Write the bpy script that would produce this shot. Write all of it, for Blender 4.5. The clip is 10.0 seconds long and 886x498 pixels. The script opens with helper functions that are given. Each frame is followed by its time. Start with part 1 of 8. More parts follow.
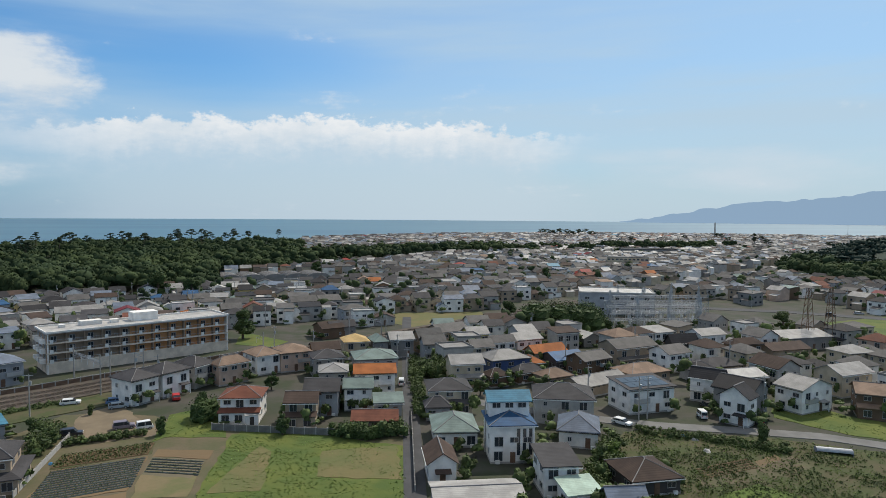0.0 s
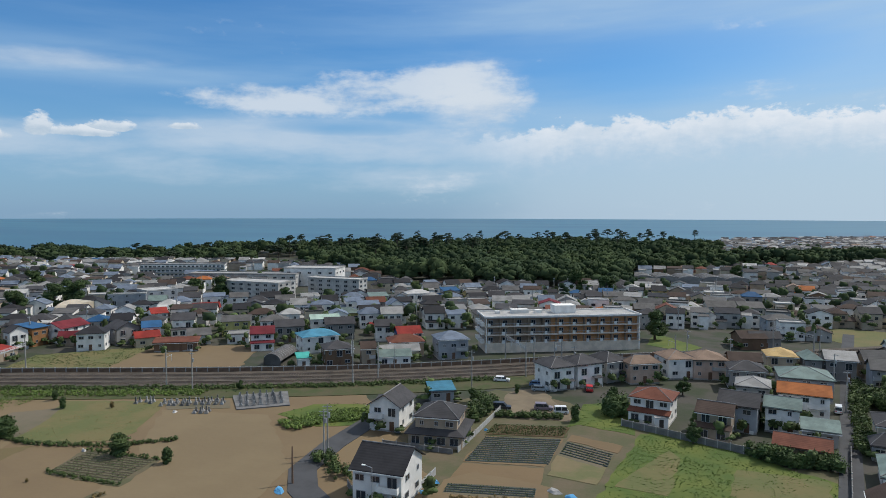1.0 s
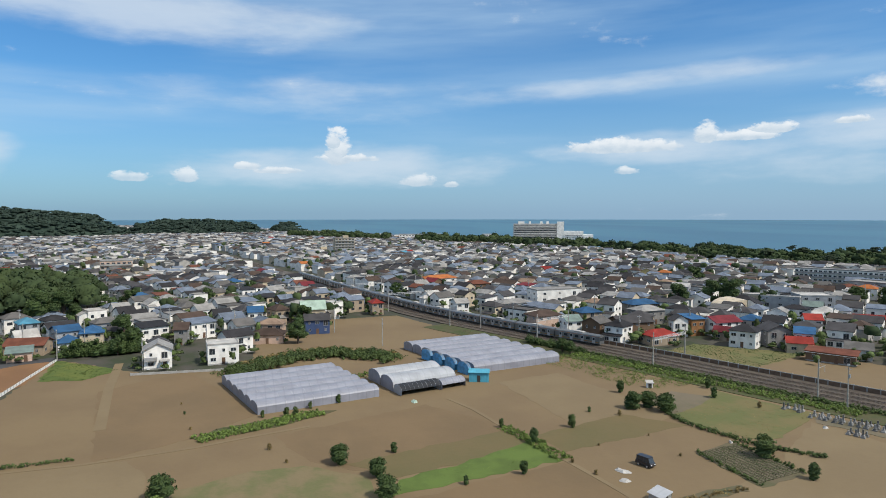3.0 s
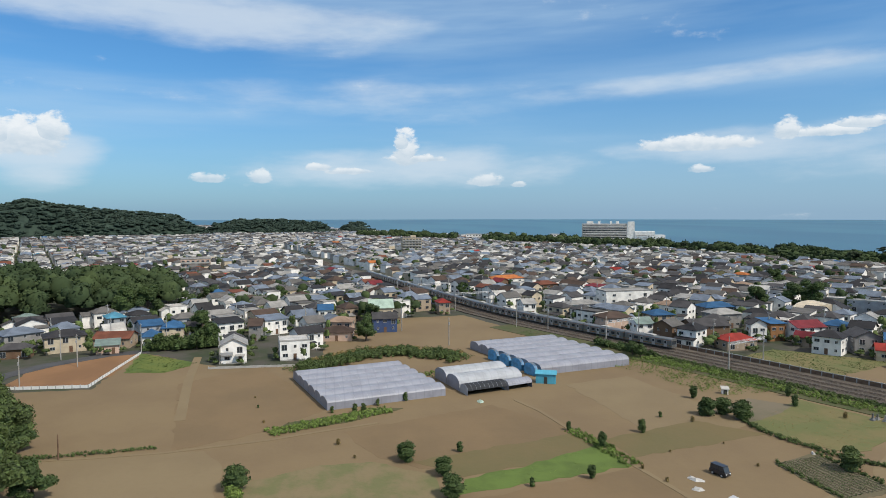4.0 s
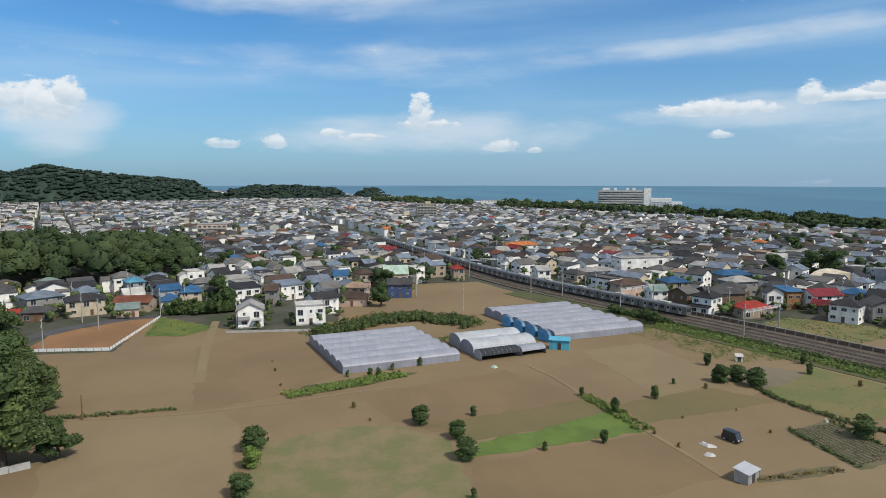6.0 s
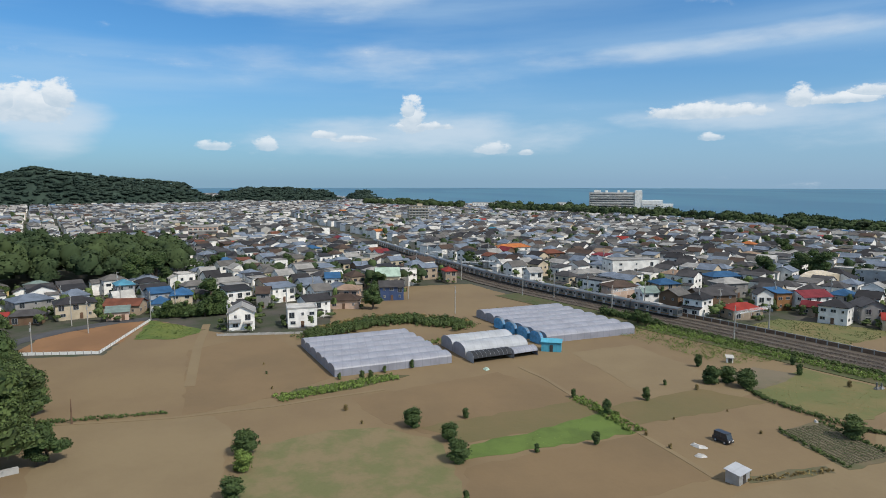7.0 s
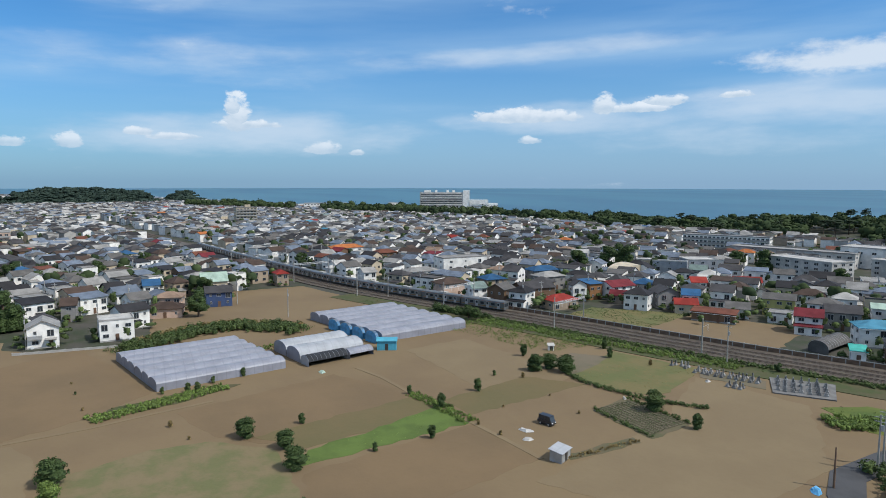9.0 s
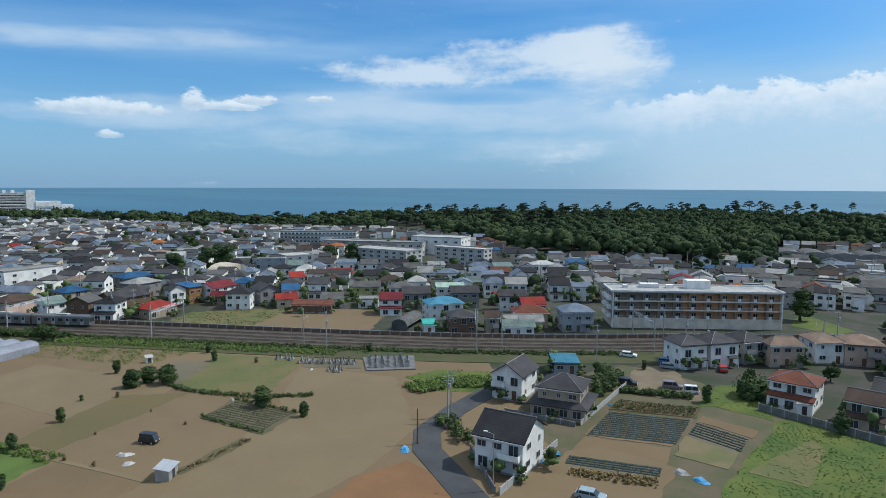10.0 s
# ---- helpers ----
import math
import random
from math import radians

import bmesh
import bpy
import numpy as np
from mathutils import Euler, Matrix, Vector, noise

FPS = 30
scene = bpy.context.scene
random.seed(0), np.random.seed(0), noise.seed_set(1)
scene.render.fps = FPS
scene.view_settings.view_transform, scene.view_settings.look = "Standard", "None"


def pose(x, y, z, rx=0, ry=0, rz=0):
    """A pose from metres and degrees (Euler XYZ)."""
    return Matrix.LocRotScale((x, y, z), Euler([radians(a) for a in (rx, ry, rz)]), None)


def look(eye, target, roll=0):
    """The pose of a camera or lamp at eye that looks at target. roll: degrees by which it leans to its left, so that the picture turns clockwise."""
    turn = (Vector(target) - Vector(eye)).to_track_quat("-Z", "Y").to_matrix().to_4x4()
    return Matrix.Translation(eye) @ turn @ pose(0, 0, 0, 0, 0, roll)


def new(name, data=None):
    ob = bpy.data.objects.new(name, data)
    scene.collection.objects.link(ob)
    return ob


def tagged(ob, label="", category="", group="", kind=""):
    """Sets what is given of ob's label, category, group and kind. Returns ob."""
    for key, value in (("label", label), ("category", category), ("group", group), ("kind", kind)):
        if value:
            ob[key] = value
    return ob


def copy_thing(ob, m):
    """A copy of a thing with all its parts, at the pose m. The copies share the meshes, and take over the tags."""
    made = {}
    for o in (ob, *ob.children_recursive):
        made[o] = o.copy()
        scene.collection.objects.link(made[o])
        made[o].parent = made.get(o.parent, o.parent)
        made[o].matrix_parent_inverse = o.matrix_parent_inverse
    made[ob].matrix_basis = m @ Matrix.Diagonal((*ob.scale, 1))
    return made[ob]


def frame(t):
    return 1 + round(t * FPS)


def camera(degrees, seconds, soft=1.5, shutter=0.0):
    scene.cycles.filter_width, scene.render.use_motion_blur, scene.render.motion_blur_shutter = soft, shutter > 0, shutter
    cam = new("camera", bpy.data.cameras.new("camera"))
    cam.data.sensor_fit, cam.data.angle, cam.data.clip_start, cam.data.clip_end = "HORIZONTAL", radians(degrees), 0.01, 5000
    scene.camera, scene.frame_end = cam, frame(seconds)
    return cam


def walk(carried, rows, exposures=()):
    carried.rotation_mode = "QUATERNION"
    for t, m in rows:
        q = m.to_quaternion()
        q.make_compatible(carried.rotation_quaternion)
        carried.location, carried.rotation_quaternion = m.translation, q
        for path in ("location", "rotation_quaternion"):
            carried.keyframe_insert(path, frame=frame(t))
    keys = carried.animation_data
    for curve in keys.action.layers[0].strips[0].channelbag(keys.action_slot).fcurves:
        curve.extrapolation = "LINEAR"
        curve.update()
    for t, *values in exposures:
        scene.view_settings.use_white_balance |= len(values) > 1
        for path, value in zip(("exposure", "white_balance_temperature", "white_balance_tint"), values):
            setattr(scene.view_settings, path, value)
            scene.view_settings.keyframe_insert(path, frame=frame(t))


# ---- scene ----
# camera: a drone that hovers and pans
H = 46.5
PAN = (
    (0.0, -14.01, -3.03, -0.43),
    (0.3, -3.35, -3.08, -0.40),
    (0.5, 3.60, -3.13, -0.27),
    (1.0, 20.91, -3.17, -0.15),
    (1.5, 38.04, -3.19, -0.06),
    (2.0, 52.79, -3.17, 0.02),
    (2.5, 64.92, -3.13, 0.05),
    (3.0, 73.82, -3.10, 0.03),
    (4.5, 79.97, -3.03, 0.08),
    (5.0, 80.68, -3.36, 0.03),
    (5.5, 81.16, -5.81, 0.01),
    (7.0, 80.20, -5.83, -0.02),
    (7.5, 76.75, -5.82, -0.05),
    (8.0, 71.67, -5.81, -0.10),
    (8.5, 69.01, -5.79, -0.09),
    (9.0, 65.73, -5.80, -0.10),
    (9.5, 56.48, -5.76, -0.23),
    (9.8, 44.37, -5.82, -0.24),
    (10.0, 31.78, -5.79, -0.24),
)
cam = camera(67.78, 10.0, 0.8)
walk(cam, [(t, pose(0, 0, H, 90 + p, r, y)) for t, y, p, r in PAN],
     exposures=((0.0, -0.06, 6650, 10), (0.5, -0.16, 6350, 10), (1.0, -0.15, 6250, 10), (1.5, -0.04, 6400, 10), (2.5, 0.06, 6500, 10), (4.5, 0.05, 6600, 10), (7.5, 0.0, 6400, 10), (8.5, 0.0, 6250, 10), (9.3, 0.0, 6050, 10), (10.0, -0.06, 5850, 6)))

# ---- world and sun ----
SUN_AZ, SUN_EL = math.atan2(0.72, 0.69), radians(50)
SUN_DIR = Vector((math.sin(SUN_AZ) * math.cos(SUN_EL), math.cos(SUN_AZ) * math.cos(SUN_EL), math.sin(SUN_EL)))
sun = new("sun", bpy.data.lights.new("sun", "SUN"))
sun.data.energy, sun.data.angle, sun.data.color = 3.75, radians(0.6), (1.0, 0.945, 0.85)
sun.matrix_world = look((0, 0, 0), -SUN_DIR)
scene.view_settings.exposure = 0.0


class Nodes:
    """Short-hand for building a node tree."""

    def __init__(self, tree):
        self.tree = tree
        tree.nodes.clear()

    def add(self, kind):
        return self.tree.nodes.new(kind)

    def put(self, socket, value):
        if isinstance(value, bpy.types.NodeSocket):
            self.tree.links.new(value, socket)
        elif value is not None:
            socket.default_value = value

    def math(self, op, a, b=None, c=None, clamp=False):
        n = self.add("ShaderNodeMath")
        n.operation, n.use_clamp = op, clamp
        for s, v in zip(n.inputs, (a, b, c)):
            self.put(s, v)
        return n.outputs[0]

    def smooth(self, value, lo, hi):
        n = self.add("ShaderNodeMapRange")
        n.interpolation_type = "SMOOTHSTEP"
        for s, v in zip(n.inputs, (value, lo, hi, 0.0, 1.0)):
            self.put(s, v)
        return n.outputs[0]

    def mix(self, fac, a, b, blend="MIX"):
        n = self.add("ShaderNodeMix")
        n.data_type, n.blend_type = "RGBA", blend
        self.put(n.inputs[0], fac)
        self.put(n.inputs[6], a)
        self.put(n.inputs[7], b)
        return n.outputs[2]

    def noise(self, vec, scale, detail=4.0, rough=0.55):
        n = self.add("ShaderNodeTexNoise")
        self.put(n.inputs["Vector"], vec)
        for key, v in (("Scale", scale), ("Detail", detail), ("Roughness", rough)):
            n.inputs[key].default_value = v
        return n.outputs[0]


def rgba(c):
    return (c[0], c[1], c[2], 1.0)


def build_world():
    world = bpy.data.worlds.new("sky")
    scene.world = world
    world.use_nodes = True
    N = Nodes(world.node_tree)
    out = N.add("ShaderNodeOutputWorld")
    back = N.add("ShaderNodeBackground")
    sky = N.add("ShaderNodeTexSky")
    sky.sky_type, sky.sun_disc, sky.sun_elevation, sky.sun_rotation = "NISHITA", False, SUN_EL, SUN_AZ
    sky.altitude, sky.air_density, sky.dust_density, sky.ozone_density = 50.0, 1.0, 1.0, 2.0
    co = N.add("ShaderNodeTexCoord").outputs["Generated"]
    sep = N.add("ShaderNodeSeparateXYZ")
    N.put(sep.inputs[0], co)
    x, y, z = sep.outputs
    az = N.math("MULTIPLY", N.math("ARCTAN2", N.math("MULTIPLY", x, -1.0), y), 57.2958)
    el = N.math("MULTIPLY", N.math("ARCSINE", z), 57.2958)
    pos = N.add("ShaderNodeCombineXYZ")
    for s, v in zip(pos.inputs, (az, N.math("MULTIPLY", el, 1.6), 0.0)):
        N.put(s, v)
    lump = N.noise(pos.outputs[0], 0.30, 9.0, 0.62)

    puff = N.noise(pos.outputs[0], 0.85, 6.0, 0.60)

    def stretched(ka, ke, kz, scale, detail):
        c = N.add("ShaderNodeCombineXYZ")
        for sock, v in zip(c.inputs, (N.math("ADD", N.math("MULTIPLY", az, ka), N.math("MULTIPLY", el, 0.03)), N.math("MULTIPLY", el, ke), kz)):
            N.put(sock, v)
        return N.noise(c.outputs[0], scale, detail, 0.56)

    streak = stretched(0.016, 0.13, 3.1, 1.6, 5.0)
    feather = stretched(0.11, 0.40, 8.4, 1.0, 8.0)
    row = stretched(0.33, 0.02, 1.7, 1.0, 5.0)

    def ellipses(rows):
        """The largest of several soft ovals: middle (azimuth, height), half-widths, weight and slant."""
        total = None
        for a, h, ra, rh, weight, *slant in rows:
            off = N.math("SUBTRACT", az, a)
            u = N.math("DIVIDE", off, ra)
            lift = N.math("ADD", h, N.math("MULTIPLY", off, slant[0])) if slant else h
            v = N.math("DIVIDE", N.math("SUBTRACT", el, lift), rh)
            r2 = N.math("ADD", N.math("MULTIPLY", u, u), N.math("MULTIPLY", v, v))
            m = N.math("MULTIPLY", N.math("SUBTRACT", 1.0, N.math("MULTIPLY", r2, 0.42), clamp=True), weight)
            total = m if total is None else N.math("MAXIMUM", total, m)
        return total

    def heaped(rows):
        """Cumulus heads over flat bases: azimuth, height of the base, half-width, rise; gives the field and the height within the head."""
        total, within = -4.0, 0.0
        for a, h, ra, rh in rows:
            u = N.math("DIVIDE", N.math("SUBTRACT", az, a), ra)
            d = N.math("SUBTRACT", el, h)
            up = N.math("DIVIDE", d, rh)
            v = N.math("MAXIMUM", up, N.math("DIVIDE", d, -(0.25 * rh + 0.08)))
            q = N.math("SUBTRACT", 1.0, N.math("ADD", N.math("MULTIPLY", u, u), N.math("MULTIPLY", v, v)))
            wins = N.math("GREATER_THAN", q, total)
            within = N.math("ADD", within, N.math("MULTIPLY", wins, N.math("SUBTRACT", up, within)))
            total = N.math("MAXIMUM", q, total)
        return total, within

    heaps, within = heaped(((111.8, 4.9, 3.0, 2.7), (110.2, 5.8, 1.6, 2.0), (113.6, 5.4, 1.7, 2.0), (82.8, 4.7, 1.3, 3.0), (83.0, 5.7, 0.9, 2.1), (81.9, 4.6, 3.0, 0.6), (99.1, 2.75, 1.6, 0.7), (95.1, 2.8, 1.2, 1.05),
                            (90.2, 3.8, 1.3, 0.6), (87.7, 3.5, 2.2, 0.5), (75.9, 2.6, 1.7, 1.0), (73.1, 2.4, 0.8, 0.45), (58.8, 5.3, 5.2, 1.15), (52.2, 6.0, 1.1, 1.6), (49.6, 5.9, 2.9, 0.75), (47.4, 6.4, 2.1, 0.8), (42.2, 6.75, 1.3, 0.5), (58.4, 3.4, 1.2, 0.5)))
    field = N.math("ADD", heaps, N.math("ADD", N.math("MULTIPLY", N.math("SUBTRACT", puff, 0.5), 2.3), N.math("MULTIPLY", N.math("SUBTRACT", lump, 0.5), 0.8)))
    heap = N.math("MULTIPLY", N.smooth(field, 0.05, 0.62), N.math("ADD", 0.66, N.math("MULTIPLY", N.smooth(el, 2.0, 6.0), 0.26)))
    # the anvil: a feathered sheet with a crisp lower edge
    anvil = ellipses(((31.7, 9.1, 8.6, 0.95, 1.0), (25.0, 10.0, 7.4, 1.5, 1.0), (20.1, 11.1, 4.6, 1.3, 1.0), (16.6, 8.9, 3.3, 2.0, 1.0), (18.4, 12.3, 2.2, 0.6, 0.9), (35.8, 9.9, 2.6, 0.6, 0.9), (17.5, 8.0, 3.6, 1.8, 0.9)))
    anvil = N.math("ADD", anvil, N.math("ADD", N.math("MULTIPLY", N.math("SUBTRACT", feather, 0.5), 2.4), N.math("MULTIPLY", N.math("SUBTRACT", puff, 0.5), 0.9)))
    anvil = N.math("MULTIPLY", N.smooth(anvil, 0.34, 1.15), 0.80)
    sheets = ellipses(((28.9, 5.9, 17, 1.7, 0.95), (45.4, 4.0, 11, 1.6, 0.55), (52.5, 6.2, 8, 0.7, 0.6), (18.2, 9.0, 4.0, 3.4, 0.9), (-37.8, 3.6, 11, 1.5, 0.8), (-31.3, 4.8, 5.0, 0.8, 0.8), (82.6, 3.9, 12, 1.6, 1.0), (54.3, 5.2, 9.0, 1.1, 0.8),
                       (110.8, 4.2, 3.4, 2.2, 0.95), (104, 15.6, 20, 1.9, 0.95, 0.03), (62, 10.4, 18, 0.8, 0.7, -0.07), (84, 9.6, 14, 1.6, 0.6), (29.1, 3.5, 14, 1.5, 0.5)))
    sheet = N.smooth(N.math("ADD", N.math("MULTIPLY", sheets, 0.8), N.math("MULTIPLY", N.math("SUBTRACT", feather, 0.5), 1.3)), 0.14, 0.86)
    # a bank of cumulus over the sea, with a heaped upper edge that pales downwards
    top = N.math("ADD", 6.85, N.math("ADD", N.math("MULTIPLY", row, 2.4), N.math("ADD", N.math("MULTIPLY", N.math("SUBTRACT", lump, 0.5), 4.6), N.math("MULTIPLY", N.math("SUBTRACT", puff, 0.5), 2.2))))
    top = N.math("SUBTRACT", top, N.math("MULTIPLY", N.math("ADD", N.smooth(az, -8.0, -27.0), N.smooth(az, 6.0, 16.0)), 1.3))
    under = N.math("SUBTRACT", top, el)
    bank = N.math("MULTIPLY", N.smooth(under, -0.1, 0.6), N.math("MULTIPLY", N.smooth(N.math("ADD", az, N.math("MULTIPLY", feather, 10.0)), 27.0, 15.0), N.smooth(N.math("ADD", az, N.math("MULTIPLY", feather, 8.0)), -24.0, -15.0)))
    bank = N.math("MULTIPLY", bank, N.math("SUBTRACT", 0.95, N.math("MULTIPLY", N.smooth(under, 0.7, 4.6), 0.55)))
    facing = N.math("ADD", N.math("MULTIPLY", x, math.sin(SUN_AZ)), N.math("MULTIPLY", y, math.cos(SUN_AZ)))
    sunward = N.smooth(facing, 0.25, 1.0)
    away = N.smooth(facing, -0.2, -0.95)
    veil = N.math("MULTIPLY", N.smooth(streak, 0.34, 0.78), N.smooth(el, 1.0, 9.0))
    veil = N.math("MULTIPLY", veil, N.math("ADD", 0.62, N.math("MULTIPLY", sunward, 0.26)))
    low = N.math("MULTIPLY", N.smooth(el, 13.0, 0.0), N.math("SUBTRACT", N.math("ADD", 0.66, N.math("MULTIPLY", sunward, 0.2)), N.math("MULTIPLY", away, 0.2)))
    base = N.mix(1.0, sky.outputs[0], (0.47, 0.92, 1.27, 1.0), "MULTIPLY")
    base = N.mix(low, base, N.mix(sunward, rgba((3.4, 5.0, 7.0)), rgba((5.0, 6.3, 7.4))))
    clear = ellipses(((38, 15.0, 12, 2.6, 0.8), (62, 13.3, 16, 1.4, 0.9, -0.05), (62.7, 7.9, 10, 1.0, 0.9), (98.0, 11.0, 12, 1.1, 0.5), (6.5, 11.6, 8, 2.4, 0.9), (-23.5, 3.2, 4.0, 1.0, 0.9), (29.3, 7.1, 4.6, 0.45, 1.0), (48, 8.8, 12, 1.0, 0.8), (3.7, 12.2, 10, 2.0, 0.7)))
    keep = N.math("SUBTRACT", 1.0, N.math("MULTIPLY", clear, 0.85))
    veil = N.math("MULTIPLY", veil, keep)
    base = N.mix(veil, base, rgba((4.4, 6.2, 8.0)))
    base = N.mix(N.math("MULTIPLY", N.math("MULTIPLY", sunward, 0.50), keep), base, rgba((5.4, 6.8, 7.8)))
    base = N.mix(N.math("MULTIPLY", N.math("MULTIPLY", sheet, 0.70), keep), base, rgba((6.4, 7.3, 8.2)))
    base = N.mix(anvil, base, N.mix(N.smooth(feather, 0.35, 0.62), rgba((6.4, 7.2, 8.0)), rgba((7.7, 8.2, 8.6))))
    bank_lit = N.math("MULTIPLY", N.smooth(under, 3.6, 0.2), N.math("ADD", 0.3, N.math("MULTIPLY", N.smooth(N.math("ADD", N.math("MULTIPLY", lump, 0.6), N.math("MULTIPLY", feather, 0.4)), 0.38, 0.6), 0.7)))
    base = N.mix(bank, base, N.mix(bank_lit, rgba((5.9, 7.0, 8.0)), rgba((8.8, 9.1, 9.4))))
    # bright veil above the view, added to whiten and lift the fill light
    high = N.math("MULTIPLY", N.smooth(el, 22.0, 42.0), 0.8)
    base = N.mix(high, base, N.mix(streak, rgba((5.0, 5.6, 6.1)), rgba((7.6, 7.8, 8.0))))
    lit = N.math("ADD", N.math("MULTIPLY", N.smooth(within, -0.05, 0.55), 0.7), N.math("MULTIPLY", N.smooth(puff, 0.36, 0.64), 0.3))
    base = N.mix(heap, base, N.mix(lit, rgba((5.2, 6.3, 7.3)), rgba((8.4, 8.8, 9.1))))
    N.put(back.inputs[0], base)
    back.inputs[1].default_value = 0.1
    N.put(out.inputs[0], back.outputs[0])


build_world()

# ---- materials ----
MATS = {}


def mat(name, color, rough=0.8, vary=0.15, scale=0.5, fine=6.0, bump=0.0, metal=0.0, second=None, stripes=None, per_object=0.0, island=0.0, spec=0.35, transmit=0.0):
    """A worn surface: broad stains and fine grain over a base colour; second: another colour that the stains mix in; stripes: (axis, per metre, depth)."""
    if name in MATS:
        return MATS[name]
    m = bpy.data.materials.new(name)
    m.use_nodes = True
    N = Nodes(m.node_tree)
    out = N.add("ShaderNodeOutputMaterial")
    bsdf = N.add("ShaderNodeBsdfPrincipled")
    co = N.add("ShaderNodeTexCoord").outputs["Object"]
    broad = N.noise(co, scale, 5.0, 0.6)
    grain = N.noise(co, fine, 4.0, 0.65)
    lo = [c * (1 - vary) for c in color] if second is None else second
    hi = [min(1.0, c * (1 + vary)) for c in color] if second is None else color
    col = N.mix(N.smooth(broad, 0.36, 0.64), rgba(lo), rgba(hi))
    dark = N.math("ADD", 1.0 - vary * 0.5, N.math("MULTIPLY", grain, vary))
    col = N.mix(1.0, col, N.mix(dark, rgba((0, 0, 0)), rgba((1, 1, 1))), "MULTIPLY")
    height = grain
    if stripes:
        axis, per, depth = stripes
        sep = N.add("ShaderNodeSeparateXYZ")
        N.put(sep.inputs[0], co)
        wave = N.math("ABSOLUTE", N.math("SINE", N.math("MULTIPLY", sep.outputs[axis], per * math.pi)))
        col = N.mix(N.math("MULTIPLY", N.smooth(wave, 0.35, 0.0), depth), col, rgba([c * 0.45 for c in color]))
        height = N.math("ADD", grain, wave)
    if per_object or island:
        rnd = N.add("ShaderNodeObjectInfo").outputs["Random"] if per_object else N.add("ShaderNodeNewGeometry").outputs["Random Per Island"]
        amount = per_object or island
        k = N.math("ADD", 1.0 - amount, N.math("MULTIPLY", rnd, 2 * amount))
        hsv = N.add("ShaderNodeHueSaturation")
        N.put(hsv.inputs["Value"], k)
        N.put(hsv.inputs["Color"], col)
        col = hsv.outputs[0]
    N.put(bsdf.inputs["Base Color"], col)
    N.put(bsdf.inputs["Roughness"], N.math("ADD", rough - 0.06, N.math("MULTIPLY", broad, 0.12), clamp=True))
    bsdf.inputs["Metallic"].default_value = metal
    bsdf.inputs["Specular IOR Level"].default_value = spec
    bsdf.inputs["Transmission Weight"].default_value = transmit
    if bump:
        b = N.add("ShaderNodeBump")
        b.inputs["Strength"].default_value, b.inputs["Distance"].default_value = bump, 0.05
        N.put(b.inputs["Height"], height)
        N.put(bsdf.inputs["Normal"], b.outputs[0])
    N.put(out.inputs[0], bsdf.outputs[0])
    MATS[name] = m
    return m


# ground
mat("soil", (0.182, 0.130, 0.070), 0.95, 0.14, 0.03, 0.9, 0.7, second=(0.158, 0.110, 0.060))
mat("soil_dark", (0.146, 0.101, 0.054), 0.95, 0.16, 0.04, 0.9, 0.7, second=(0.170, 0.115, 0.060))
mat("soil_olive", (0.138, 0.104, 0.048), 0.95, 0.16, 0.05, 0.9, 0.7, second=(0.118, 0.098, 0.042))
mat("soil_grey", (0.150, 0.122, 0.082), 0.95, 0.2, 0.1, 1.2, 0.7, second=(0.115, 0.102, 0.062))
mat("soil_pale", (0.192, 0.143, 0.080), 0.95, 0.14, 0.04, 0.9, 0.7, second=(0.172, 0.126, 0.070))
mat("plot_earth", (0.125, 0.098, 0.06), 0.95, 0.3, 0.15, 1.6, 0.7, second=(0.085, 0.085, 0.04))
mat("red_soil", (0.20, 0.105, 0.048), 0.95, 0.12, 0.05, 1.5, 0.5)
mat("dry_grass", (0.150, 0.125, 0.052), 0.95, 0.3, 0.10, 1.0, 0.8, second=(0.108, 0.116, 0.040))
mat("pasture", (0.178, 0.138, 0.074), 0.95, 0.35, 0.16, 1.1, 0.8, second=(0.122, 0.122, 0.050))
mat("grass", (0.112, 0.132, 0.026), 0.95, 0.4, 0.09, 0.7, 0.9, second=(0.062, 0.098, 0.018))
mat("young_crop", (0.085, 0.125, 0.026), 0.95, 0.15, 0.15, 2.0, 0.6)
mat("weeds", (0.056, 0.071, 0.022), 0.95, 0.45, 0.2, 1.0, 0.8, second=(0.082, 0.072, 0.034))
mat("urban_ground", (0.070, 0.063, 0.052), 0.95, 0.45, 0.09, 1.0, 0.4, second=(0.036, 0.046, 0.022))
mat("asphalt", (0.060, 0.060, 0.063), 0.9, 0.15, 0.2, 8.0, 0.3)
mat("pale_asphalt", (0.15, 0.148, 0.142), 0.9, 0.15, 0.2, 8.0, 0.3)
mat("ballast", (0.080, 0.064, 0.050), 0.95, 0.25, 0.3, 4.0, 0.8)
mat("gravel_soil", (0.175, 0.137, 0.09), 0.95, 0.12, 0.2, 3.0, 0.4)
mat("mulch_film", (0.040, 0.052, 0.046), 0.6, 0.2, 0.4, 4.0, 0.3)
mat("concrete", (0.36, 0.35, 0.33), 0.85, 0.14, 0.4, 8.0, 0.2)
mat("dark_concrete", (0.16, 0.155, 0.15), 0.88, 0.2, 0.4, 8.0, 0.2)
mat("rail_steel", (0.22, 0.17, 0.13), 0.5, 0.1, 1.0, 8.0, metal=0.6)
mat("sleeper_wood", (0.12, 0.10, 0.085), 0.9, 0.2, 1.0, 8.0, per_object=0.2)
